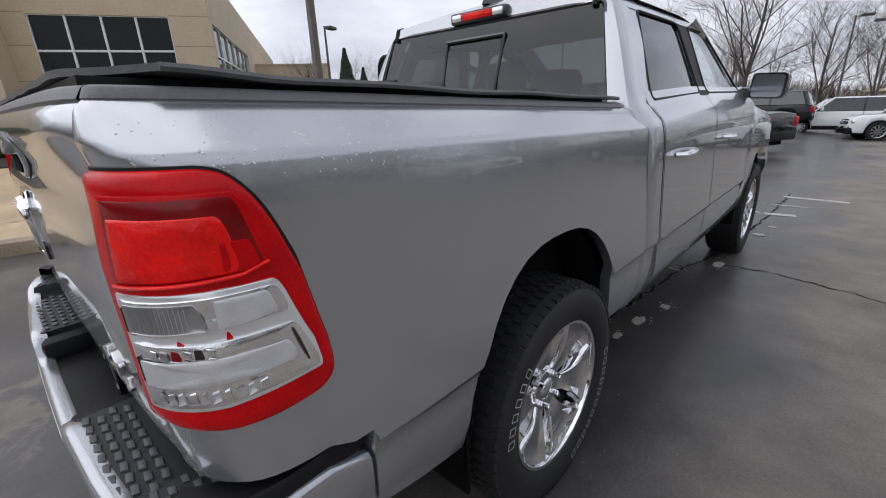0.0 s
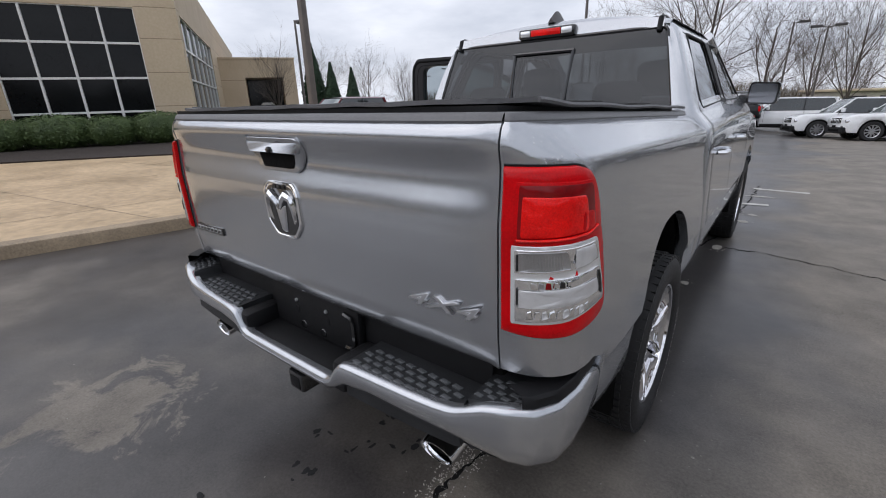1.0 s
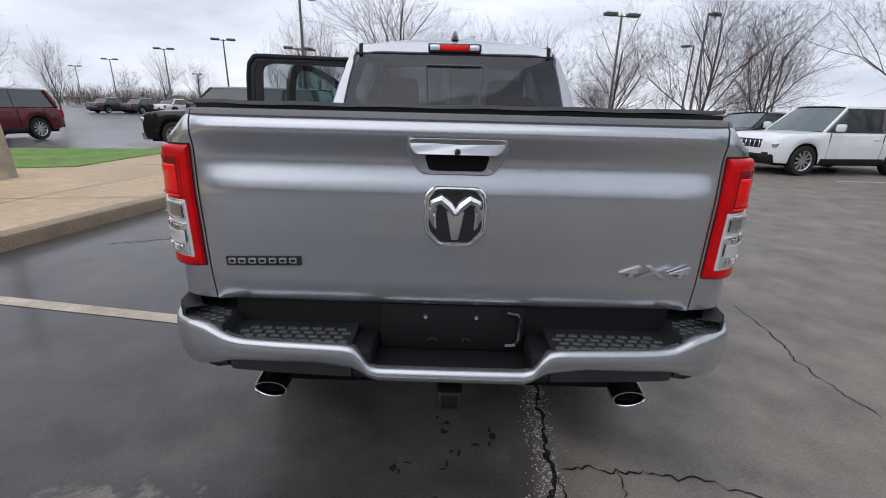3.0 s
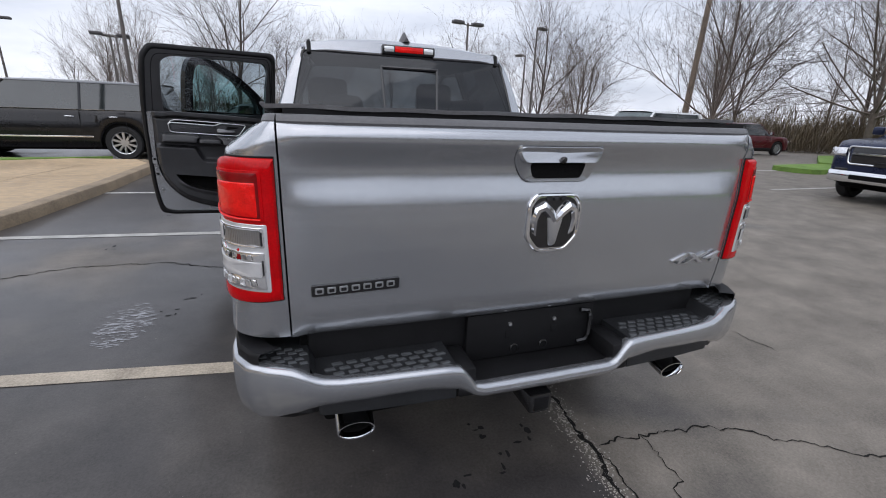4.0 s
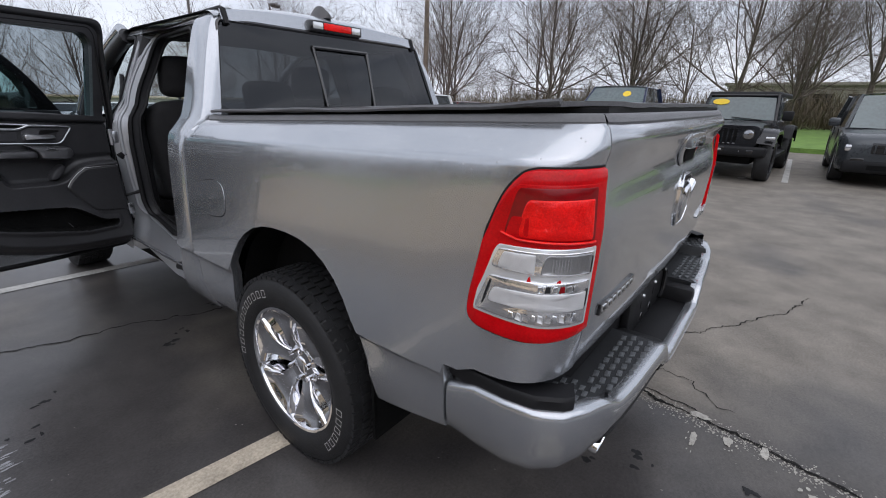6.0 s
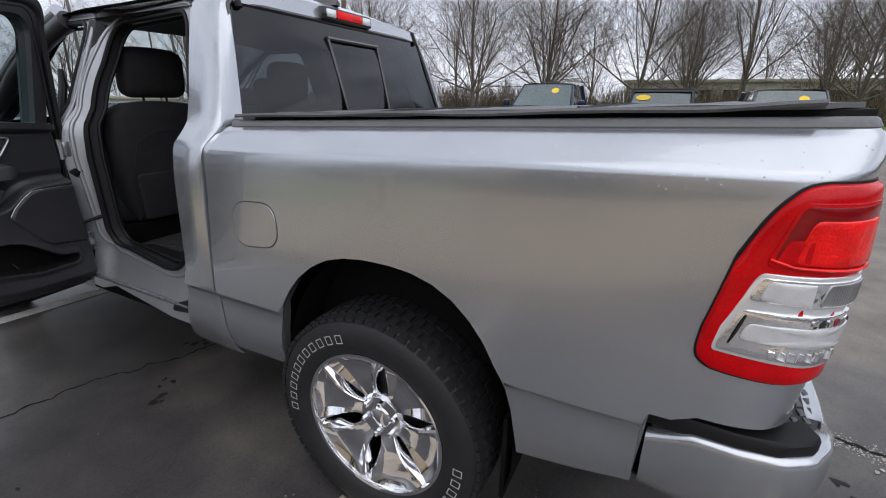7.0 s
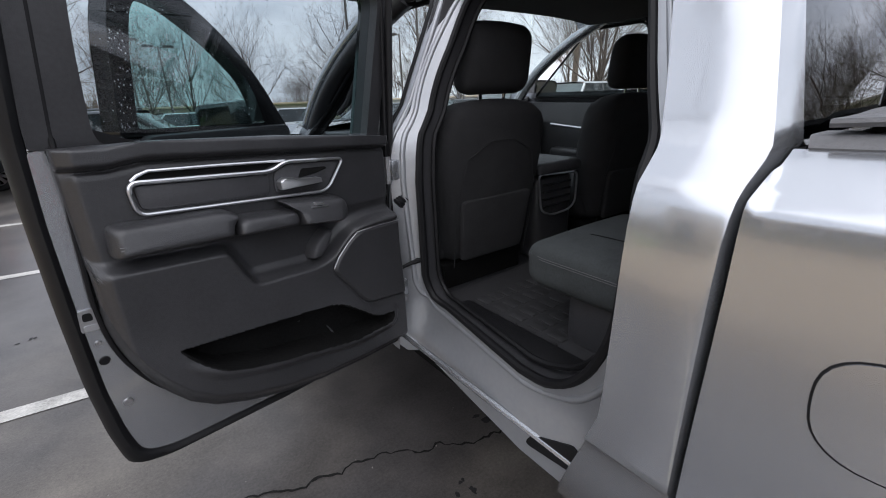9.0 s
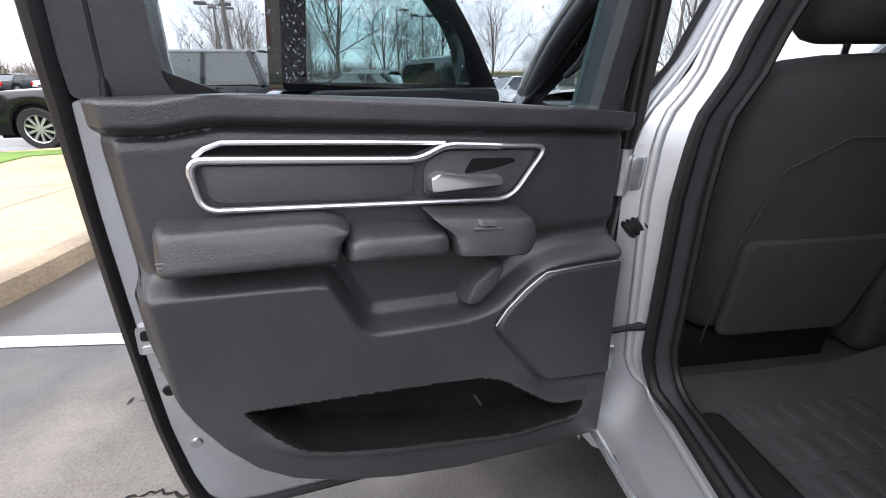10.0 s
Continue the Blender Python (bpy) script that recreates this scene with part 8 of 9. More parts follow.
# beads of rain on the bed shoulders and tailgate top
g = random.Random(5)
bm = bmesh.new()
for i in range(420):
    s = g.choice((1, 1, 1, -1))
    u, z = u_of(g.uniform(0.02, 1.2) if g.random() < .8 else g.uniform(1.2, 1.75)), g.uniform(1.31, 1.40)
    u = max(u, 0.4)
    r = g.uniform(0.0008, 0.0024)
    c = Vector(mirror_fn(bed_off, s)(u, z, 0.0))
    nn = (Vector(mirror_fn(bed_off, s)(u, z, 0.01)) - c).normalized()
    t1 = nn.orthogonal().normalized()
    t2 = nn.cross(t1)
    rv = [bm.verts.new(c + (t1 * math.cos(k * math.pi / 3) + t2 * math.sin(k * math.pi / 3)) * r) for k in range(6)]
    rt = [bm.verts.new(c + (t1 * math.cos(k * math.pi / 3) + t2 * math.sin(k * math.pi / 3)) * r * .6 + nn * r * .28) for k in range(6)]
    for k in range(6):
        bm.faces.new((rv[k], rv[(k + 1) % 6], rt[(k + 1) % 6], rt[k]))
    bm.faces.new(rt)
tagged(part("rain_beading", bm, WATER, truck), kind="stuff")


# the body's stations along its length; the cab's back leans forward to its foot
STATIONS = [(-0.5, 0.0), (0.35, 0.0), (1.105, -0.045), (1.60, -0.085), (1.88, -0.085), (2.09, -0.115), (2.80, -0.075), (2.93, -0.085), (4.0, -0.13), (6.0, -0.13)]


def settle(ob):
    """Moves a body part's points to the body's true stations, width and falling shoulder line."""
    for v in ob.data.vertices:
        x, y, z = v.co
        lean = 1.0 - max(0.0, min(1.0, (z - 1.40) / 0.42)) * max(0.0, min(1.0, (2.5 - y) / 0.4)) * (y > 1.84)
        v.co.y = y + curve(y, STATIONS) * lean
        v.co.x = x + 0.006 + math.copysign(0.026 * max(0.0, min(1.0, (abs(x) - 0.86) / 0.09)), x)
        if y < 1.87:
            v.co.z = z + (0.010 - 0.033 * max(y, 0.0)) * max(0.0, min(1.0, (z - 1.0) / 0.35))
        elif y < 2.7:
            v.co.z = z - 0.042 * max(0.0, min(1.0, (z - 1.0) / 0.3)) * max(0.0, min(1.0, (1.66 - z) / 0.24)) * (2.7 - y) / 0.83


for body_part in truck.children:
    if body_part.name.split(".")[0] not in ("wheel", "rear_door", "front_door", "door_mirror"):
        for ob in [body_part] + body_part.children_recursive:
            settle(ob)


# ---------- parked vehicles ----------
def car_paint(name, color, metal=0.3):
    return material(name, color, 0.3, metal, 0.45 if max(color) < 0.3 else 0.8, 0.06, 2.0, rough_vary=0.06, spec=0.3)


BLACK_PAINT = car_paint("black_car_paint", (0.008, 0.008, 0.010))
NAVY_PAINT = car_paint("navy_car_paint", (0.008, 0.014, 0.045))
WHITE_PAINT = car_paint("white_car_paint", (0.74, 0.75, 0.76), 0.0)
MAROON_PAINT = car_paint("maroon_car_paint", (0.11, 0.010, 0.016))
GREY_PAINT = car_paint("grey_car_paint", (0.05, 0.055, 0.06))
YELLOW = material("yellow_sticker", (0.75, 0.52, 0.02), 0.5, 0, 0, 0.08, 20)


def simple_wheel(parent, m, R, W, rim_mat):
    h = W / 2
    wheel = part("wheel", lathe(bmesh.new(), [(R * .66, -h * .8), (R * .9, -h), (R, -h * .7), (R, h * .7), (R * .93, h), (R * .70, h * .95), (R * .65, h * .75)], m, 28), RUBBER, parent, "black tyre on a bright rim")
    rim = part("rim", lathe(bmesh.new(), [(R * .62, -h * .5), (R * .63, h * .75), (R * .67, h * .85), (R * .68, h * .75)], m, 28), rim_mat, wheel)
    part("rim_back", lathe(bmesh.new(), [(R * .63, h * .1), (0.001, h * .1)], m, 20), UNDER, wheel)
    for i in range(10):
        a = 2 * math.pi * i / 10
        mm = m @ Matrix.Rotation(a, 4, "Z")
        bm = bmesh.new()
        prism(bm, [(R * .1, -.02), (R * .65, -.028), (R * .65, .028), (R * .1, .02)], lambda x, y, d: mm @ Vector((x, y, d)), h * .4, h * .72)
        part("spoke", bm, rim_mat, wheel)
    part("hub", lathe(bmesh.new(), [(R * .2, h * .5), (R * .16, h * .74), (0.001, h * .76)], m, 14), rim_mat, wheel)


def parked_car(name, label, category, m, paint, L=4.8, W=1.92, H=1.74, wb=2.9, belt=1.08, hood=1.05, lip=0.92, cowl=1.38, roof_f=2.05, roof_r=0.35, glass_r=0.12, R=0.37, rim=SATIN, bed=0.0, clad=True,
               chrome_front=False, boxy=0.0, sill=0.30, bars=7, sticker=False):
    """A parked vehicle, its nose to local +y. bed: length of an open load bed behind the cab."""
    t = thing(name, label, category, "parked vehicles", m)
    f, r = L / 2, -L / 2
    fw, rw = f - (L - wb) * 0.46, f - (L - wb) * 0.46 - wb
    hw = W / 2

    def top(y):
        return curve(y, [(r, belt - 0.18), (r + 0.06, belt - 0.03), (r + 0.2, belt), (f - cowl, max(belt, hood)), (f - cowl + 0.05, hood), (f - 0.35, hood - 0.05), (f - 0.10, lip), (f, lip - 0.10)])

    def half(y):
        k = curve(y, [(r, 0.88), (r + 0.1, 0.95), (r + 0.4, 1.0), (f - 0.6, 1.0), (f - 0.25, 0.965), (f - 0.08, 0.90), (f, 0.80)])
        return hw * (k + (1 - k) * boxy)

    def low(y):
        z = curve(y, [(r, sill + 0.16), (r + 0.25, sill + 0.06), (r + 0.5, sill), (f - 0.5, sill), (f, sill + 0.02)])
        for c in (fw, rw):
            q = abs(y - c) / (R + 0.075)
            if q < 1:
                z = max(z, R * 0.75 + (R * 1.35 + 0.03) * (1 - q ** 2.4) ** 0.5)
        return z

    ys = sorted(set(span(r, f, 26) + [r + .03, r + .06, f - .03, f - .06] + [c + (R + .075) * k for c in (fw, rw) for k in (-1.002, -.998, -.97, -.9, -.75, -.5, -.2, .2, .5, .75, .9, .97, .998, 1.002)]))
    prof = [(0, .965), (.08, .985), (.2, 1.0), (.5, 1.004), (.66, 1.0), (.70, 0.992), (.86, .975), (.95, .955), (1, .925)]
    bm = bmesh.new()
    cols = []
    for y in ys:
        zb, zt, w = low(y), top(y), half(y)
        right = [(w * o, zb + (zt - zb) * k) for k, o in prof]
        mid = [(w * .925 * q, zt + 0.035 * (1 - q * q)) for q in (.75, .4, 0, -.4, -.75)]
        cols.append([bm.verts.new((x, y, z)) for x, z in right + mid + [(-x, z) for x, z in right[::-1]]])
    for a, b in zip(cols, cols[1:]):
        for j in range(len(a) - 1):
            bm.faces.new((a[j], a[j + 1], b[j + 1], b[j]))
    for c in (cols[0], cols[-1]):
        n = len(c)
        for j in range(n // 2 - 1):
            bm.faces.new((c[j], c[j + 1], c[n - 2 - j], c[n - 1 - j]))
    part("body", bm, paint, t, "", 50)
    part("underside", cuboid(-hw * .86, r + .25, sill - .06, hw * .86, f - .25, sill + .25, 0.02), UNDER, t)
    for c in (fw, rw):
        part("axle_well", cuboid(-hw * .93, c - R - .06, R * .6, hw * .93, c + R + .06, R * 2 + .12, 0.08), UNDER, t)
    # glasshouse
    g0, g1 = r + glass_r + bed, f - cowl + 0.02
    r0, r1 = r + roof_r + bed, f - roof_f
    zr, zb = H - 0.07, belt - 0.02
    wb_, wr_ = hw * .925, hw * (.76 + .14 * boxy)
    bm = bmesh.new()

    def gh(k, a):
        """k: 0 at the belt, 1 at the roof; a round the outline."""
        y0, y1, w = g0 + (r0 - g0) * k, g1 + (r1 - g1) * k, wb_ + (wr_ - wb_) * k
        pts = [(w, y0 + .06), (w, y1 - .06), (w * .93, y1), (-w * .93, y1), (-w, y1 - .06), (-w, y0 + .06), (-w * .93, y0), (w * .93, y0)]
        x, y = pts[a]
        return (x, y, zb + (zr - zb) * k)
    loops = [[bm.verts.new(gh(k, a)) for a in range(8)] for k in (0, .35, .7, 1)]
    for a, b in zip(loops, loops[1:]):
        for j in range(8):
            bm.faces.new((a[j], a[(j + 1) % 8], b[(j + 1) % 8], b[j]))
    bm.faces.new(loops[-1])
    part("side_glass", bm, CAR_GLASS, t, "dark window glass", 30)
    bm = bmesh.new()
    surf(bm, lambda k, q: ((wb_ * .90 + (wr_ * .92 - wb_ * .90) * k) * q, g1 + (r1 - g1) * k + 0.012 + 0.03 * (1 - q * q), zb + .03 + (zr - zb - .03) * k), span(0, 1, 4), span(-1, 1, 7))
    part("windscreen", bm, SCREEN_GLASS, t, "windscreen reflecting the sky")
    bm = bmesh.new()
    surf(bm, lambda y, q: (wr_ * 1.02 * q, r0 - .03 + (r1 - r0 + .06) * y, zr - .01 + (0.075 - .02 * (2 * y - 1) ** 4) * (1 - abs(q) ** 5)), span(0, 1, 10), [-1, -.985, -.95, -.85, -.6, -.3, 0, .3, .6, .85, .95, .985, 1])
    part("roof", bm, paint, t)
    for s in (1, -1):
        for ka, kb, wd in ((2 if s > 0 else 3, None, .035),):
            part("front_pillar", tube(bmesh.new(), [Vector(gh(k, ka)) + Vector((s * .012, 0, 0)) for k in (0, .35, .7, 1)], wd, 6), paint, t)
        part("rear_pillar", tube(bmesh.new(), [Vector(gh(k, 0 if s > 0 else 5)) + Vector((s * .01, .05, 0)) for k in (0, .35, .7, 1)], .06, 6), paint, t)
        ym = (g0 + g1) / 2 - .1
        for yy in ((ym,) if not bed else (ym - .1,)):
            part("middle_pillar", tube(bmesh.new(), [(s * (wb_ + .004), yy, zb), (s * (wr_ + .004), yy - .04, zr)], .03, 5), GLOSS_BLACK, t)
        part("belt_trim", tube(bmesh.new(), [(s * (wb_ + .012), y, belt + .005) for y in span(g0 + .05, g1 - .1, 5)], .012, 5), CHROME if chrome_front else GLOSS_BLACK, t)
        mr = part("door_mirror", cuboid(min(s * hw, s * (hw + .2)), g1 - .28, belt + .02, max(s * hw, s * (hw + .2)), g1 - .16, belt + .2, 0.04, 2), paint, t)
        part("mirror_glass", cuboid(min(s * (hw + .03), s * (hw + .18)), g1 - .286, belt + .04, max(s * (hw + .03), s * (hw + .18)), g1 - .28, belt + .18, 0.002, 1), CHROME, mr)
        # lamps
        if bed:
            # swept lamp that wraps round the front corner
            wrap = [(.64, .016), (.74, .012), (.84, -.012), (.92, -.06), (.975, -.14), (1.006, -.26)]
            bm = bmesh.new()
            rows_ = [[bm.verts.new((s * hw * (a - o), f + b - k, z)) for a, b in wrap] for z, o, k in ((lip - .25, .0, .0), (lip - .235, -.004, -.012), (lip - .12, -.004, -.012), (lip - .095, .002, .002))]
            for p_, q_ in zip(rows_, rows_[1:]):
                for j in range(len(wrap) - 1):
                    bm.faces.new((p_[j], p_[j + 1], q_[j + 1], q_[j]))
            part("head_lamp_wrap", bm, CLEAR_LENS, t, "clear swept head lamp")
        part("head_lamp", cuboid(min(s * hw * (.64 if bed else .52), s * hw * .90), f - .20, lip - .24, max(s * hw * .52, s * hw * .90), f - .018, lip - .11, 0.03, 2), CLEAR_LENS, t, "clear head lamp")
        part("tail_lamp", cuboid(min(s * hw * .68, s * hw * .94), r - .006, belt - .34, max(s * hw * .68, s * hw * .94), r + .10, belt - .09, 0.025, 2), RED_LENS, t, "red tail lamp")
        part("fog_lamp", cuboid(min(s * hw * .55, s * hw * .78), f - .08, sill + .18, max(s * hw * .55, s * hw * .78), f + .004, sill + .27, 0.02, 2), GLOSS_BLACK, t)
        for yy in (ym + .12, ym - .78):
            part("door_handle", tube(bmesh.new(), [(s * (hw * .99), yy, belt - .16), (s * (hw * 1.0 + .025), yy + .04, belt - .155), (s * (hw + .025), yy + .14, belt - .155), (s * hw * .99, yy + .18, belt - .16)], .014, 6), CHROME if chrome_front else paint, t)
        for yy in (g1 - .12, ym, ym - .95):
            part("door_gap", cuboid(min(s * (hw * .985), s * (hw * 1.006)), yy - .004, sill + .12, max(s * (hw * .985), s * (hw * 1.006)), yy + .004, belt - .03), SEAL, t)
        if clad:
            part("sill_cladding", cuboid(min(s * hw * .95, s * hw * 1.01), rw + R + .1, sill - .02, max(s * hw * .95, s * hw * 1.01), fw - R - .1, sill + .13, 0.02, 2), BLACK_PLASTIC, t)
        if chrome_front:
            part("side_moulding", cuboid(min(s * hw * .99, s * (hw * 1.012)), rw + R + .2, sill + .24, max(s * hw * .99, s * (hw * 1.012)), fw - R - .2, sill + .28, 0.006, 1), CHROME, t)
        for c in (fw, rw):
            simple_wheel(t, Matrix.Translation((s * (hw - .12), c, R)) @ Matrix.Rotation(radians(90 * s), 4, "Y"), R, .23, rim)
    drop = .40 if bed else .27
    grille = part("grille", cuboid(-hw * .56 if bed else -hw * .50, f - .15, lip - drop, hw * .56 if bed else hw * .50, f + .012, lip - .05, 0.025, 2), GLOSS_BLACK, t, "dark grille")
    if bed:
        part("grille_frame", tube(bmesh.new(), rounded([(-hw * .58, f + .014, lip - drop), (hw * .58, f + .014, lip - drop), (hw * .62, f + .014, lip - .06), (-hw * .62, f + .014, lip - .06)], 0.06, 3), 0.017, 6, True), CHROME, grille, "chrome grille surround")
        for q in (.20,):
            part("grille_bar", cuboid(-hw * .55, f + .01, lip - q - .02, hw * .55, f + .03, lip - q + .02, 0.006, 1), CHROME, grille)
    for i in range(0 if bed else bars):
        x = -hw * .44 + i * (hw * .88 / (bars - 1))
        part("grille_bar", cuboid(x - .014, f + .006, lip - .25, x + .014, f + .022, lip - .09, 0.005, 1), CHROME if chrome_front or paint is WHITE_PAINT else GREY_PAINT, grille)
    bmp = part("front_bumper", cuboid(-hw * .88, f - .22, sill - .02, hw * .88, f + .03, sill + .22, 0.05, 2), BLACK_PLASTIC if not chrome_front else CHROME, t)
    part("lower_intake", cuboid(-hw * .5, f - .05, sill + .04, hw * .5, f + .036, sill + .15, 0.015, 1), UNDER, bmp)
    part("plate_blank", cuboid(-.16, f + .03, lip - .42, .16, f + .045, lip - .33, 0.006, 1), GLOSS_BLACK, t)
    part("rear_bumper", cuboid(-hw * .88, r - .03, sill + .08, hw * .88, r + .2, sill + .30, 0.04, 2), BLACK_PLASTIC if clad else paint, t)
    part("rear_plate", cuboid(-.16, r - .034, belt - .42, .16, r + .0, belt - .31, 0.006, 1), GLOSS_BLACK, t)
    if sticker:
        part("screen_sticker", lens(bmesh.new(), [(-.38 + .15 * math.cos(a), .72 + .12 * math.sin(a)) for a in span(0, 6.0, 16)], lambda q, k, d: ((wb_ + (wr_ - wb_) * k) * q * .92, g1 + (r1 - g1) * k + 0.035 + d, zb + .03 + (zr - zb - .03) * k), [(1, 0.006), (.5, 0.008)]), YELLOW, t, "yellow oval sticker")
    if bed:
        bm = bmesh.new()
        part("bed_floor", cuboid(-hw * .82, r + .08, belt - .01, hw * .82, r + bed - .05, belt + .035, 0.01), UNDER, t)
        for s in (1, -1):
            part("bed_rail", cuboid(min(s * hw * .80, s * hw * .95), r + .03, belt - .02, max(s * hw * .80, s * hw * .95), r + bed + .05, belt + .06, 0.02, 2), BLACK_PLASTIC, t)
    return t


def off_road_suv(m):
    """A boxy open-fendered off-road vehicle, its nose to local +y."""
    t = thing("off_road_suv", "black boxy off-road suv with slotted grille and yellow sticker", "suv", "parked vehicles", m)
    part("body", cuboid(-0.78, -2.05, 0.55, 0.78, 0.62, 1.20, 0.05, 3), BLACK_PAINT, t)
    bm = bmesh.new()
    surf(bm, lambda y, k: ((0.70 - 0.05 * max(0, y - 1.5)) * k, y, 1.19 - 0.055 * (y - 0.55) - 0.05 * abs(k) ** 4 - 0.06 * max(0, (y - 1.85) / 0.1) ** 2), span(0.55, 1.95, 12), span(-1, 1, 13))
    surf(bm, lambda k, z: ((0.70 if k > 0 else -0.70), 0.55 + 1.35 * abs(k), z), (0.001, 1), (0.65, 1.13))
    surf(bm, lambda k, z: ((0.70 if k > 0 else -0.70), 0.55 + 1.35 * abs(k), z), (-0.001, -1), (0.65, 1.13))
    part("hood", bm, BLACK_PAINT, t)
    grille = part("grille", prism(bmesh.new(), rounded([(-.66, .70), (.66, .70), (.70, 1.06), (.62, 1.12), (-.62, 1.12), (-.70, 1.06)], 0.05, 3), lambda a, b, d: (a, 1.86 + d - 0.05 * (b - 0.7), b), 0, 0.10, 0.02), BLACK_PAINT, t, "black slotted grille")
    for i in range(7):
        x = -.27 + i * .09
        part("grille_slot", prism(bmesh.new(), rounded([(x - .03, .76), (x + .03, .76), (x + .03, 1.05), (x - .03, 1.05)], 0.02, 3), lambda a, b, d: (a, 1.963 + d - 0.05 * (b - 0.7), b), 0, 0.004), UNDER, grille)
        part("slot_edge", tube(bmesh.new(), [(x - .02, 1.966 - .003, .765), (x + .02, 1.966 - .003, .765)], 0.008, 5), SATIN, grille)
    for s in (1, -1):
        lm = Matrix.Translation((s * .50, 1.94, .945)) @ Matrix.Rotation(radians(-92), 4, "X")
        lampo = part("head_lamp", lathe(bmesh.new(), [(0.105, 0.0), (0.105, 0.03), (0.09, 0.035)], lm, 24), GLOSS_BLACK, t, "round head lamp")
        part("lamp_lens", lathe(bmesh.new(), [(0.09, 0.032), (0.06, 0.045), (0.001, 0.05)], lm, 24), DARK_CHROME, lampo)
        for c in (1.42, -1.50):
            simple_wheel(t, Matrix.Translation((s * .80, c, .42)) @ Matrix.Rotation(radians(90 * s), 4, "Y"), .42, .27, GLOSS_BLACK)
            bm = bmesh.new()
            prof = [(-.62, .70), (-.50, .96), (-.30, 1.02), (.30, 1.02), (.46, .93), (.60, .74)]
            rows = [[bm.verts.new((s * x, c + y, z + dz)) for x, dz in ((.66, .0), (.66, .05), (.90, .035), (.97, 0.0), (.97, -.06), (.94, -.06))] for y, z in prof]
            for a, b in zip(rows, rows[1:]):
                for j in range(5):
                    bm.faces.new((a[j], a[j + 1], b[j + 1], b[j]))
            part("fender", bm, BLACK_PAINT if c > 0 else BLACK_PLASTIC, t, "", 30)
        part("turn_lamp", cuboid(min(s * .80, s * .95), 1.98, .885, max(s * .80, s * .95), 2.04, .925, 0.01), LENS_LINE, t)
        part("side_step", cuboid(min(s * .74, s * .92), -.92, .42, max(s * .74, s * .92), .82, .50, 0.02), BLACK_PLASTIC, t)
        part("door_mirror", cuboid(min(s * .82, s * 1.02), .42, 1.20, max(s * .82, s * 1.02), .54, 1.40, 0.03), BLACK_PLASTIC, t)
        part("windscreen_post", tube(bmesh.new(), [(s * .74, .62, 1.17), (s * .66, .33, 1.74)], .035, 6), BLACK_PAINT, t)
        part("side_window", cuboid(min(s * .70, s * .735), -1.95, 1.20, max(s * .70, s * .735), .30, 1.68, 0.02), CAR_GLASS, t)
        part("tow_hook", tube(bmesh.new(), [(s * .42, 2.08, .60), (s * .42, 2.15, .62), (s * .42, 2.15, .66), (s * .42, 2.08, .68)], .014, 6), GLOSS_BLACK, t)
    bm = bmesh.new()
    surf(bm, lambda k, q: ((.72 - .07 * k) * q, .60 - .28 * k + .02 * (1 - q * q), 1.20 + .50 * k), span(0, 1, 3), span(-1, 1, 7))
    part("windscreen", bm, SCREEN_GLASS, t, "windscreen reflecting the sky")
    part("screen_frame", tube(bmesh.new(), [(-.66, .33, 1.72), (.66, .33, 1.72)], .04, 6), BLACK_PAINT, t)
    part("hard_top", cuboid(-.70, -2.05, 1.66, .70, .34, 1.80, 0.05, 3), BLACK_PLASTIC, t, "black hard top")
    bmp = part("front_bumper", cuboid(-.86, 1.92, .52, .86, 2.14, .72, 0.05, 3), BLACK_PLASTIC, t, "black steel bumper")
    part("plate_blank", cuboid(-.16, 2.14, .60, .16, 2.155, .70, 0.006), GLOSS_BLACK, bmp)
    part("plate_bar", cuboid(-.11, 2.155, .635, .11, 2.158, .665), WHITE_LETTER, bmp)
    for x in (-.6, .6):
        part("fog_lamp", cuboid(x - .06, 2.13, .59, x + .06, 2.146, .66, 0.01), GLOSS_BLACK, bmp)
    part("screen_sticker", prism(bmesh.new(), [(-.40 + .17 * math.cos(a), 1.58 + .065 * math.sin(a)) for a in span(0, 6.0, 18)], lambda a, b, d: (-a, .60 - .56 * (b - 1.20) + .03 + d, b), 0.0, 0.004), YELLOW, t, "yellow oval sticker")
    part("wiper", tube(bmesh.new(), [(-.5, .64, 1.20), (.1, .62, 1.25)], .01, 5), SEAL, t)
    part("underside", cuboid(-.6, -1.9, .35, .6, 1.8, .65, 0.02), UNDER, t)
    part("spare_wheel", lathe(bmesh.new(), [(0.2, -.1), (.40, -.12), (.42, 0), (.40, .1), (.2, .12), (0.001, .12)], Matrix.Translation((0, -2.2, 1.0)) @ Matrix.Rotation(radians(90), 4, "X"), 24), RUBBER, t)


def place(x, y, heading):
    """Pose of a car whose nose points to heading, in degrees clockwise from +y."""
    dz = (ground_z(x, y + 1) - ground_z(x, y - 1)) / 2
    return Matrix.Translation((x, y, ground_z(x, y))) @ Matrix.Rotation(math.atan(dz), 4, "X") @ Matrix.Rotation(radians(-heading), 4, "Z")


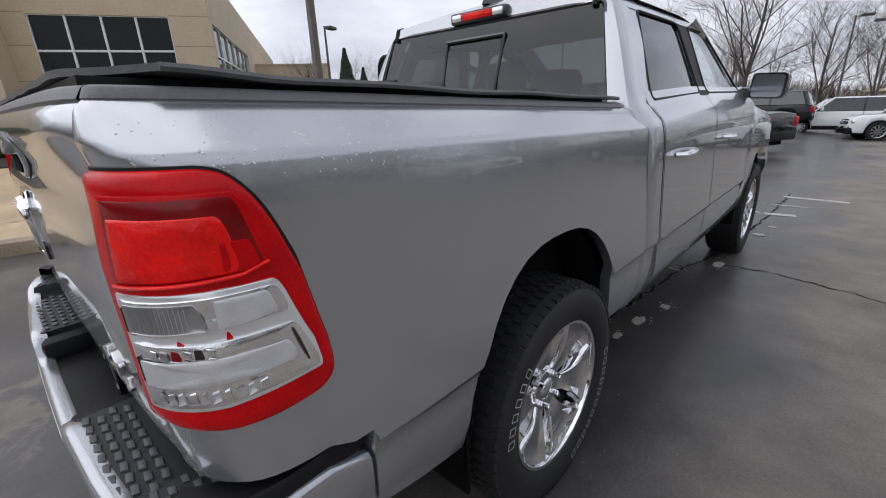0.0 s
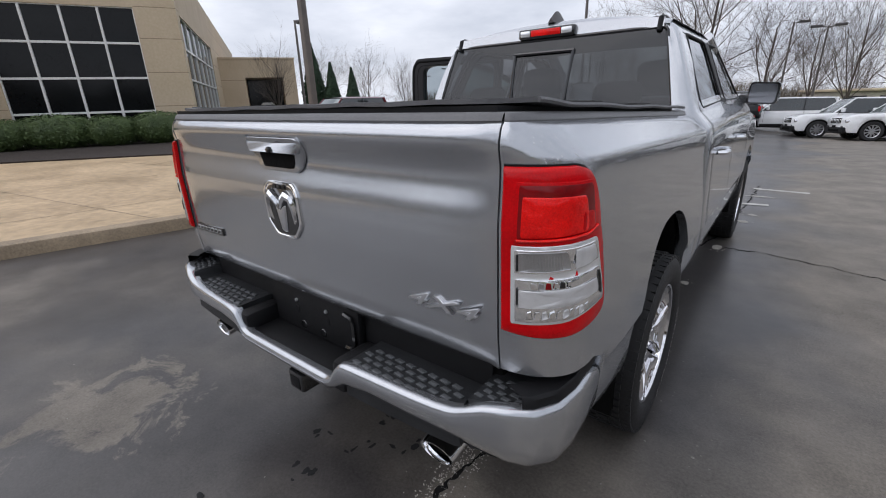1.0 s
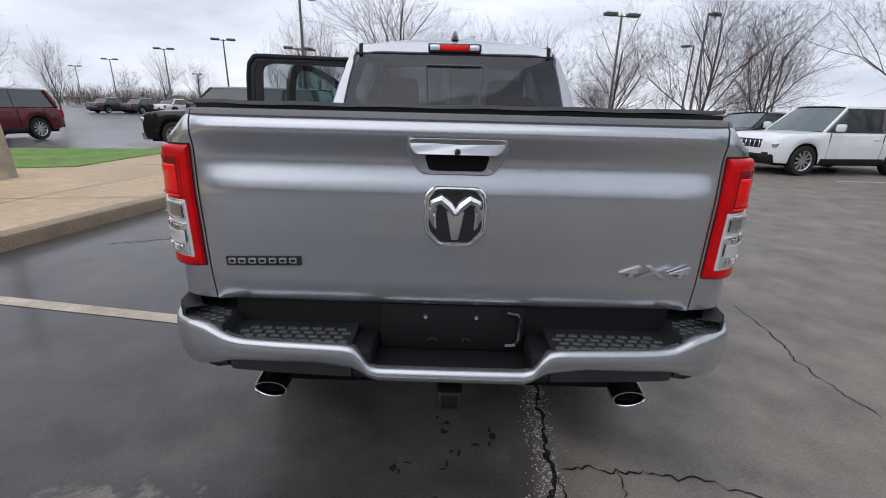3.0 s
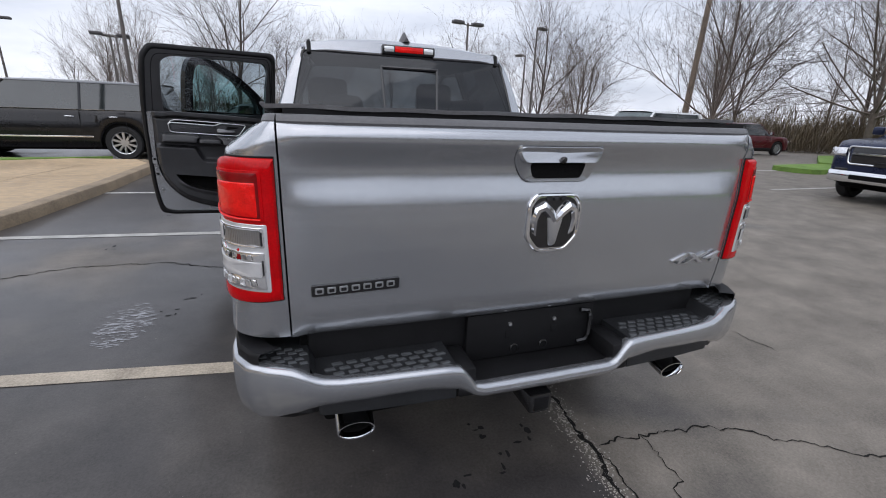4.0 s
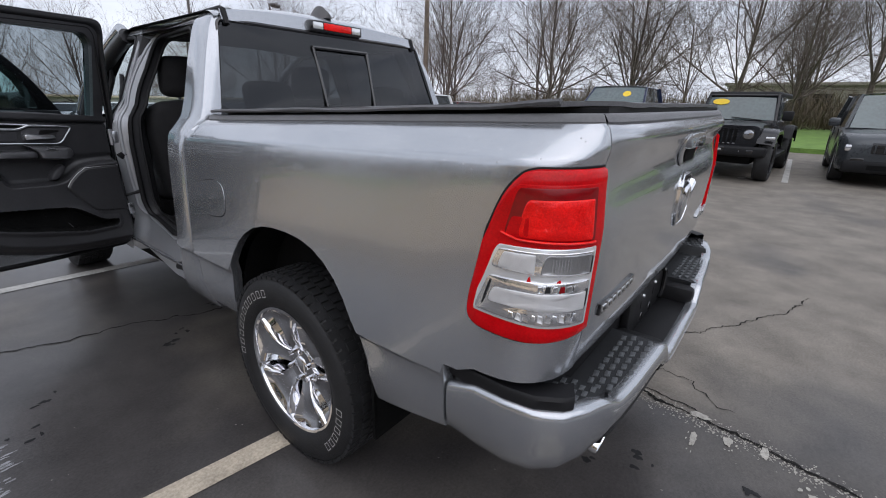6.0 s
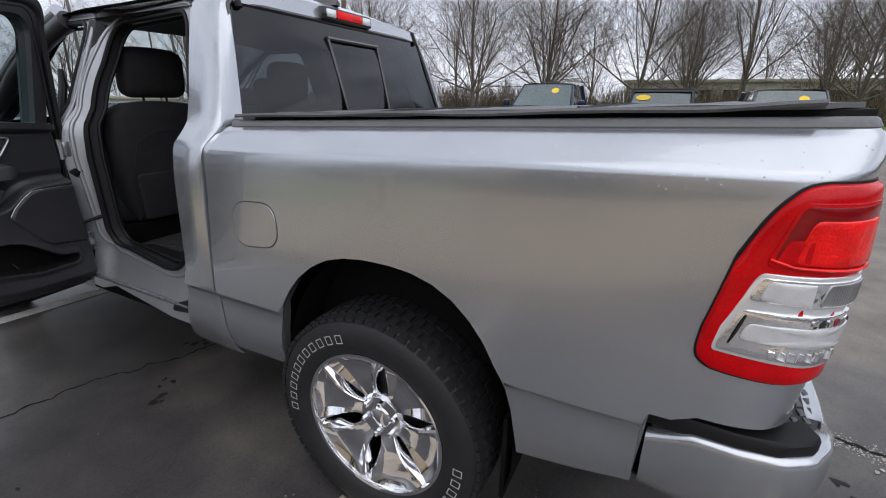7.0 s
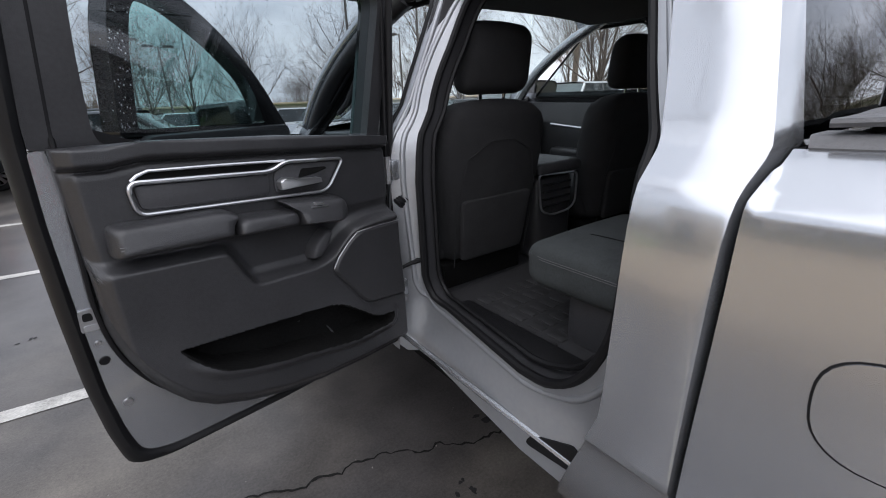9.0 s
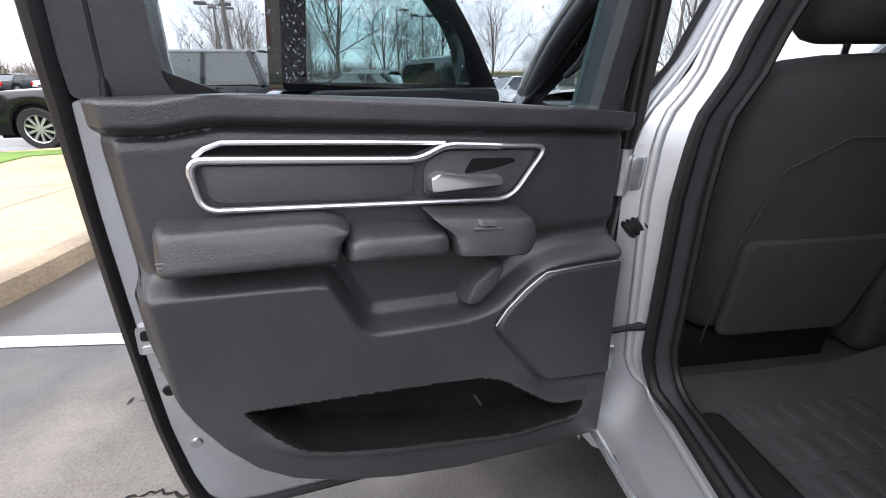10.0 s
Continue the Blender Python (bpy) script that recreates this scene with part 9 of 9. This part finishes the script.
parked_car("suv", "black full-size luxury suv with chrome trim on wet asphalt", "suv", place(-6.45, 12.95, -90), BLACK_PAINT, L=5.7, W=2.05, H=1.89, wb=3.4, belt=1.19, hood=1.16, lip=1.05, cowl=1.5, roof_f=2.2, R=0.41, chrome_front=True, clad=False)
parked_car("suv", "dark maroon mid-size suv parked beyond the lawn", "suv", place(-15.5, 13.0, -176), MAROON_PAINT, L=4.9, wb=2.95)
parked_car("pickup_truck", "white crew cab pickup with black trim in the far row", "pickup truck", place(3.4, 36.0, -88), WHITE_PAINT, L=5.8, W=2.05, H=1.95, wb=3.67, belt=1.26, hood=1.24, lip=1.14, cowl=1.55, roof_f=2.35, roof_r=0.1, glass_r=0.0, R=0.40, rim=GLOSS_BLACK, bed=1.7, clad=False, sill=0.42)
parked_car("suv", "white mid-size suv with black grille in the far row", "suv", place(0.7, 28.8, -104), WHITE_PAINT)
parked_car("suv", "white mid-size suv with a wet hood", "suv", place(3.4, 26.2, -106), WHITE_PAINT)
parked_car("suv", "white mid-size suv beside a dark one", "suv", place(5.0, 24.4, -106), WHITE_PAINT)
parked_car("suv", "dark plum compact suv with bright rims", "suv", place(8.4, 21.6, -95), BLACK_PAINT, L=4.6, H=1.68, wb=2.7)
parked_car("suv", "black compact suv with silver rims and dark grille", "suv", place(10.4, 14.3, -108), BLACK_PAINT, L=4.4, W=1.87, H=1.65, wb=2.64)
parked_car("suv", "white mid-size suv facing the lane", "suv", place(10.3, 11.0, -100), WHITE_PAINT)
parked_car("suv", "black mid-size suv in the back row", "suv", place(14.3, 22.5, -100), BLACK_PAINT)
parked_car("suv", "dark grey mid-size suv in the back row", "suv", place(13.4, 25.2, -100), GREY_PAINT)
parked_car("pickup_truck", "dark navy pickup with chrome grille and bumper", "pickup truck", place(12.75, 4.1, -92), NAVY_PAINT, L=5.8, W=2.05, H=2.02, wb=3.67, belt=1.30, hood=1.27, lip=1.17, cowl=1.62, roof_f=2.4, roof_r=0.1, glass_r=0.0, R=0.40, rim=CHROME, bed=1.75, chrome_front=True, clad=False, sill=0.42, bars=5, sticker=True)
off_road_suv(place(11.0, 0.78, -86))
parked_car("suv", "dark grey suv with yellow windscreen sticker", "suv", place(12.4, -2.0, -90), GREY_PAINT, H=1.84, sticker=True)
parked_car("suv", "black suv parked in the row behind", "suv", place(21.0, 5.9, 90), BLACK_PAINT)
parked_car("suv", "maroon suv beside the grass verge", "suv", place(23.4, 17.4, 95), MAROON_PAINT)
parked_car("sedan", "black sedan with red tail lamps ahead of the pickup", "sedan", place(-2.1, 14.2, -75), BLACK_PAINT, L=4.8, W=1.86, H=1.46, wb=2.85, belt=0.96, hood=0.92, lip=0.78, cowl=1.55, roof_f=2.3, roof_r=1.35, glass_r=0.75, R=0.34, sill=0.22)
parked_car("suv", "black suv in the far row ahead", "suv", place(-2.5, 27.5, -90), BLACK_PAINT)
for i, (x, y, h) in enumerate(((-25, 46, 20), (-28, 45.5, 20), (-31, 45, 20), (-22, 47, 20), (-34, 44.5, 20), (-16, 30.5, -80))):
    parked_car("sedan", "pale car in a distant parking row" if i % 2 else "dark car in a distant parking row", "car", place(x, y, h), (WHITE_PAINT if i % 2 else GREY_PAINT), L=4.6, W=1.84, H=1.5, wb=2.75, belt=0.96, hood=0.92, lip=0.78, cowl=1.5, roof_f=2.2, roof_r=1.2, glass_r=0.7, R=0.34, sill=0.22)
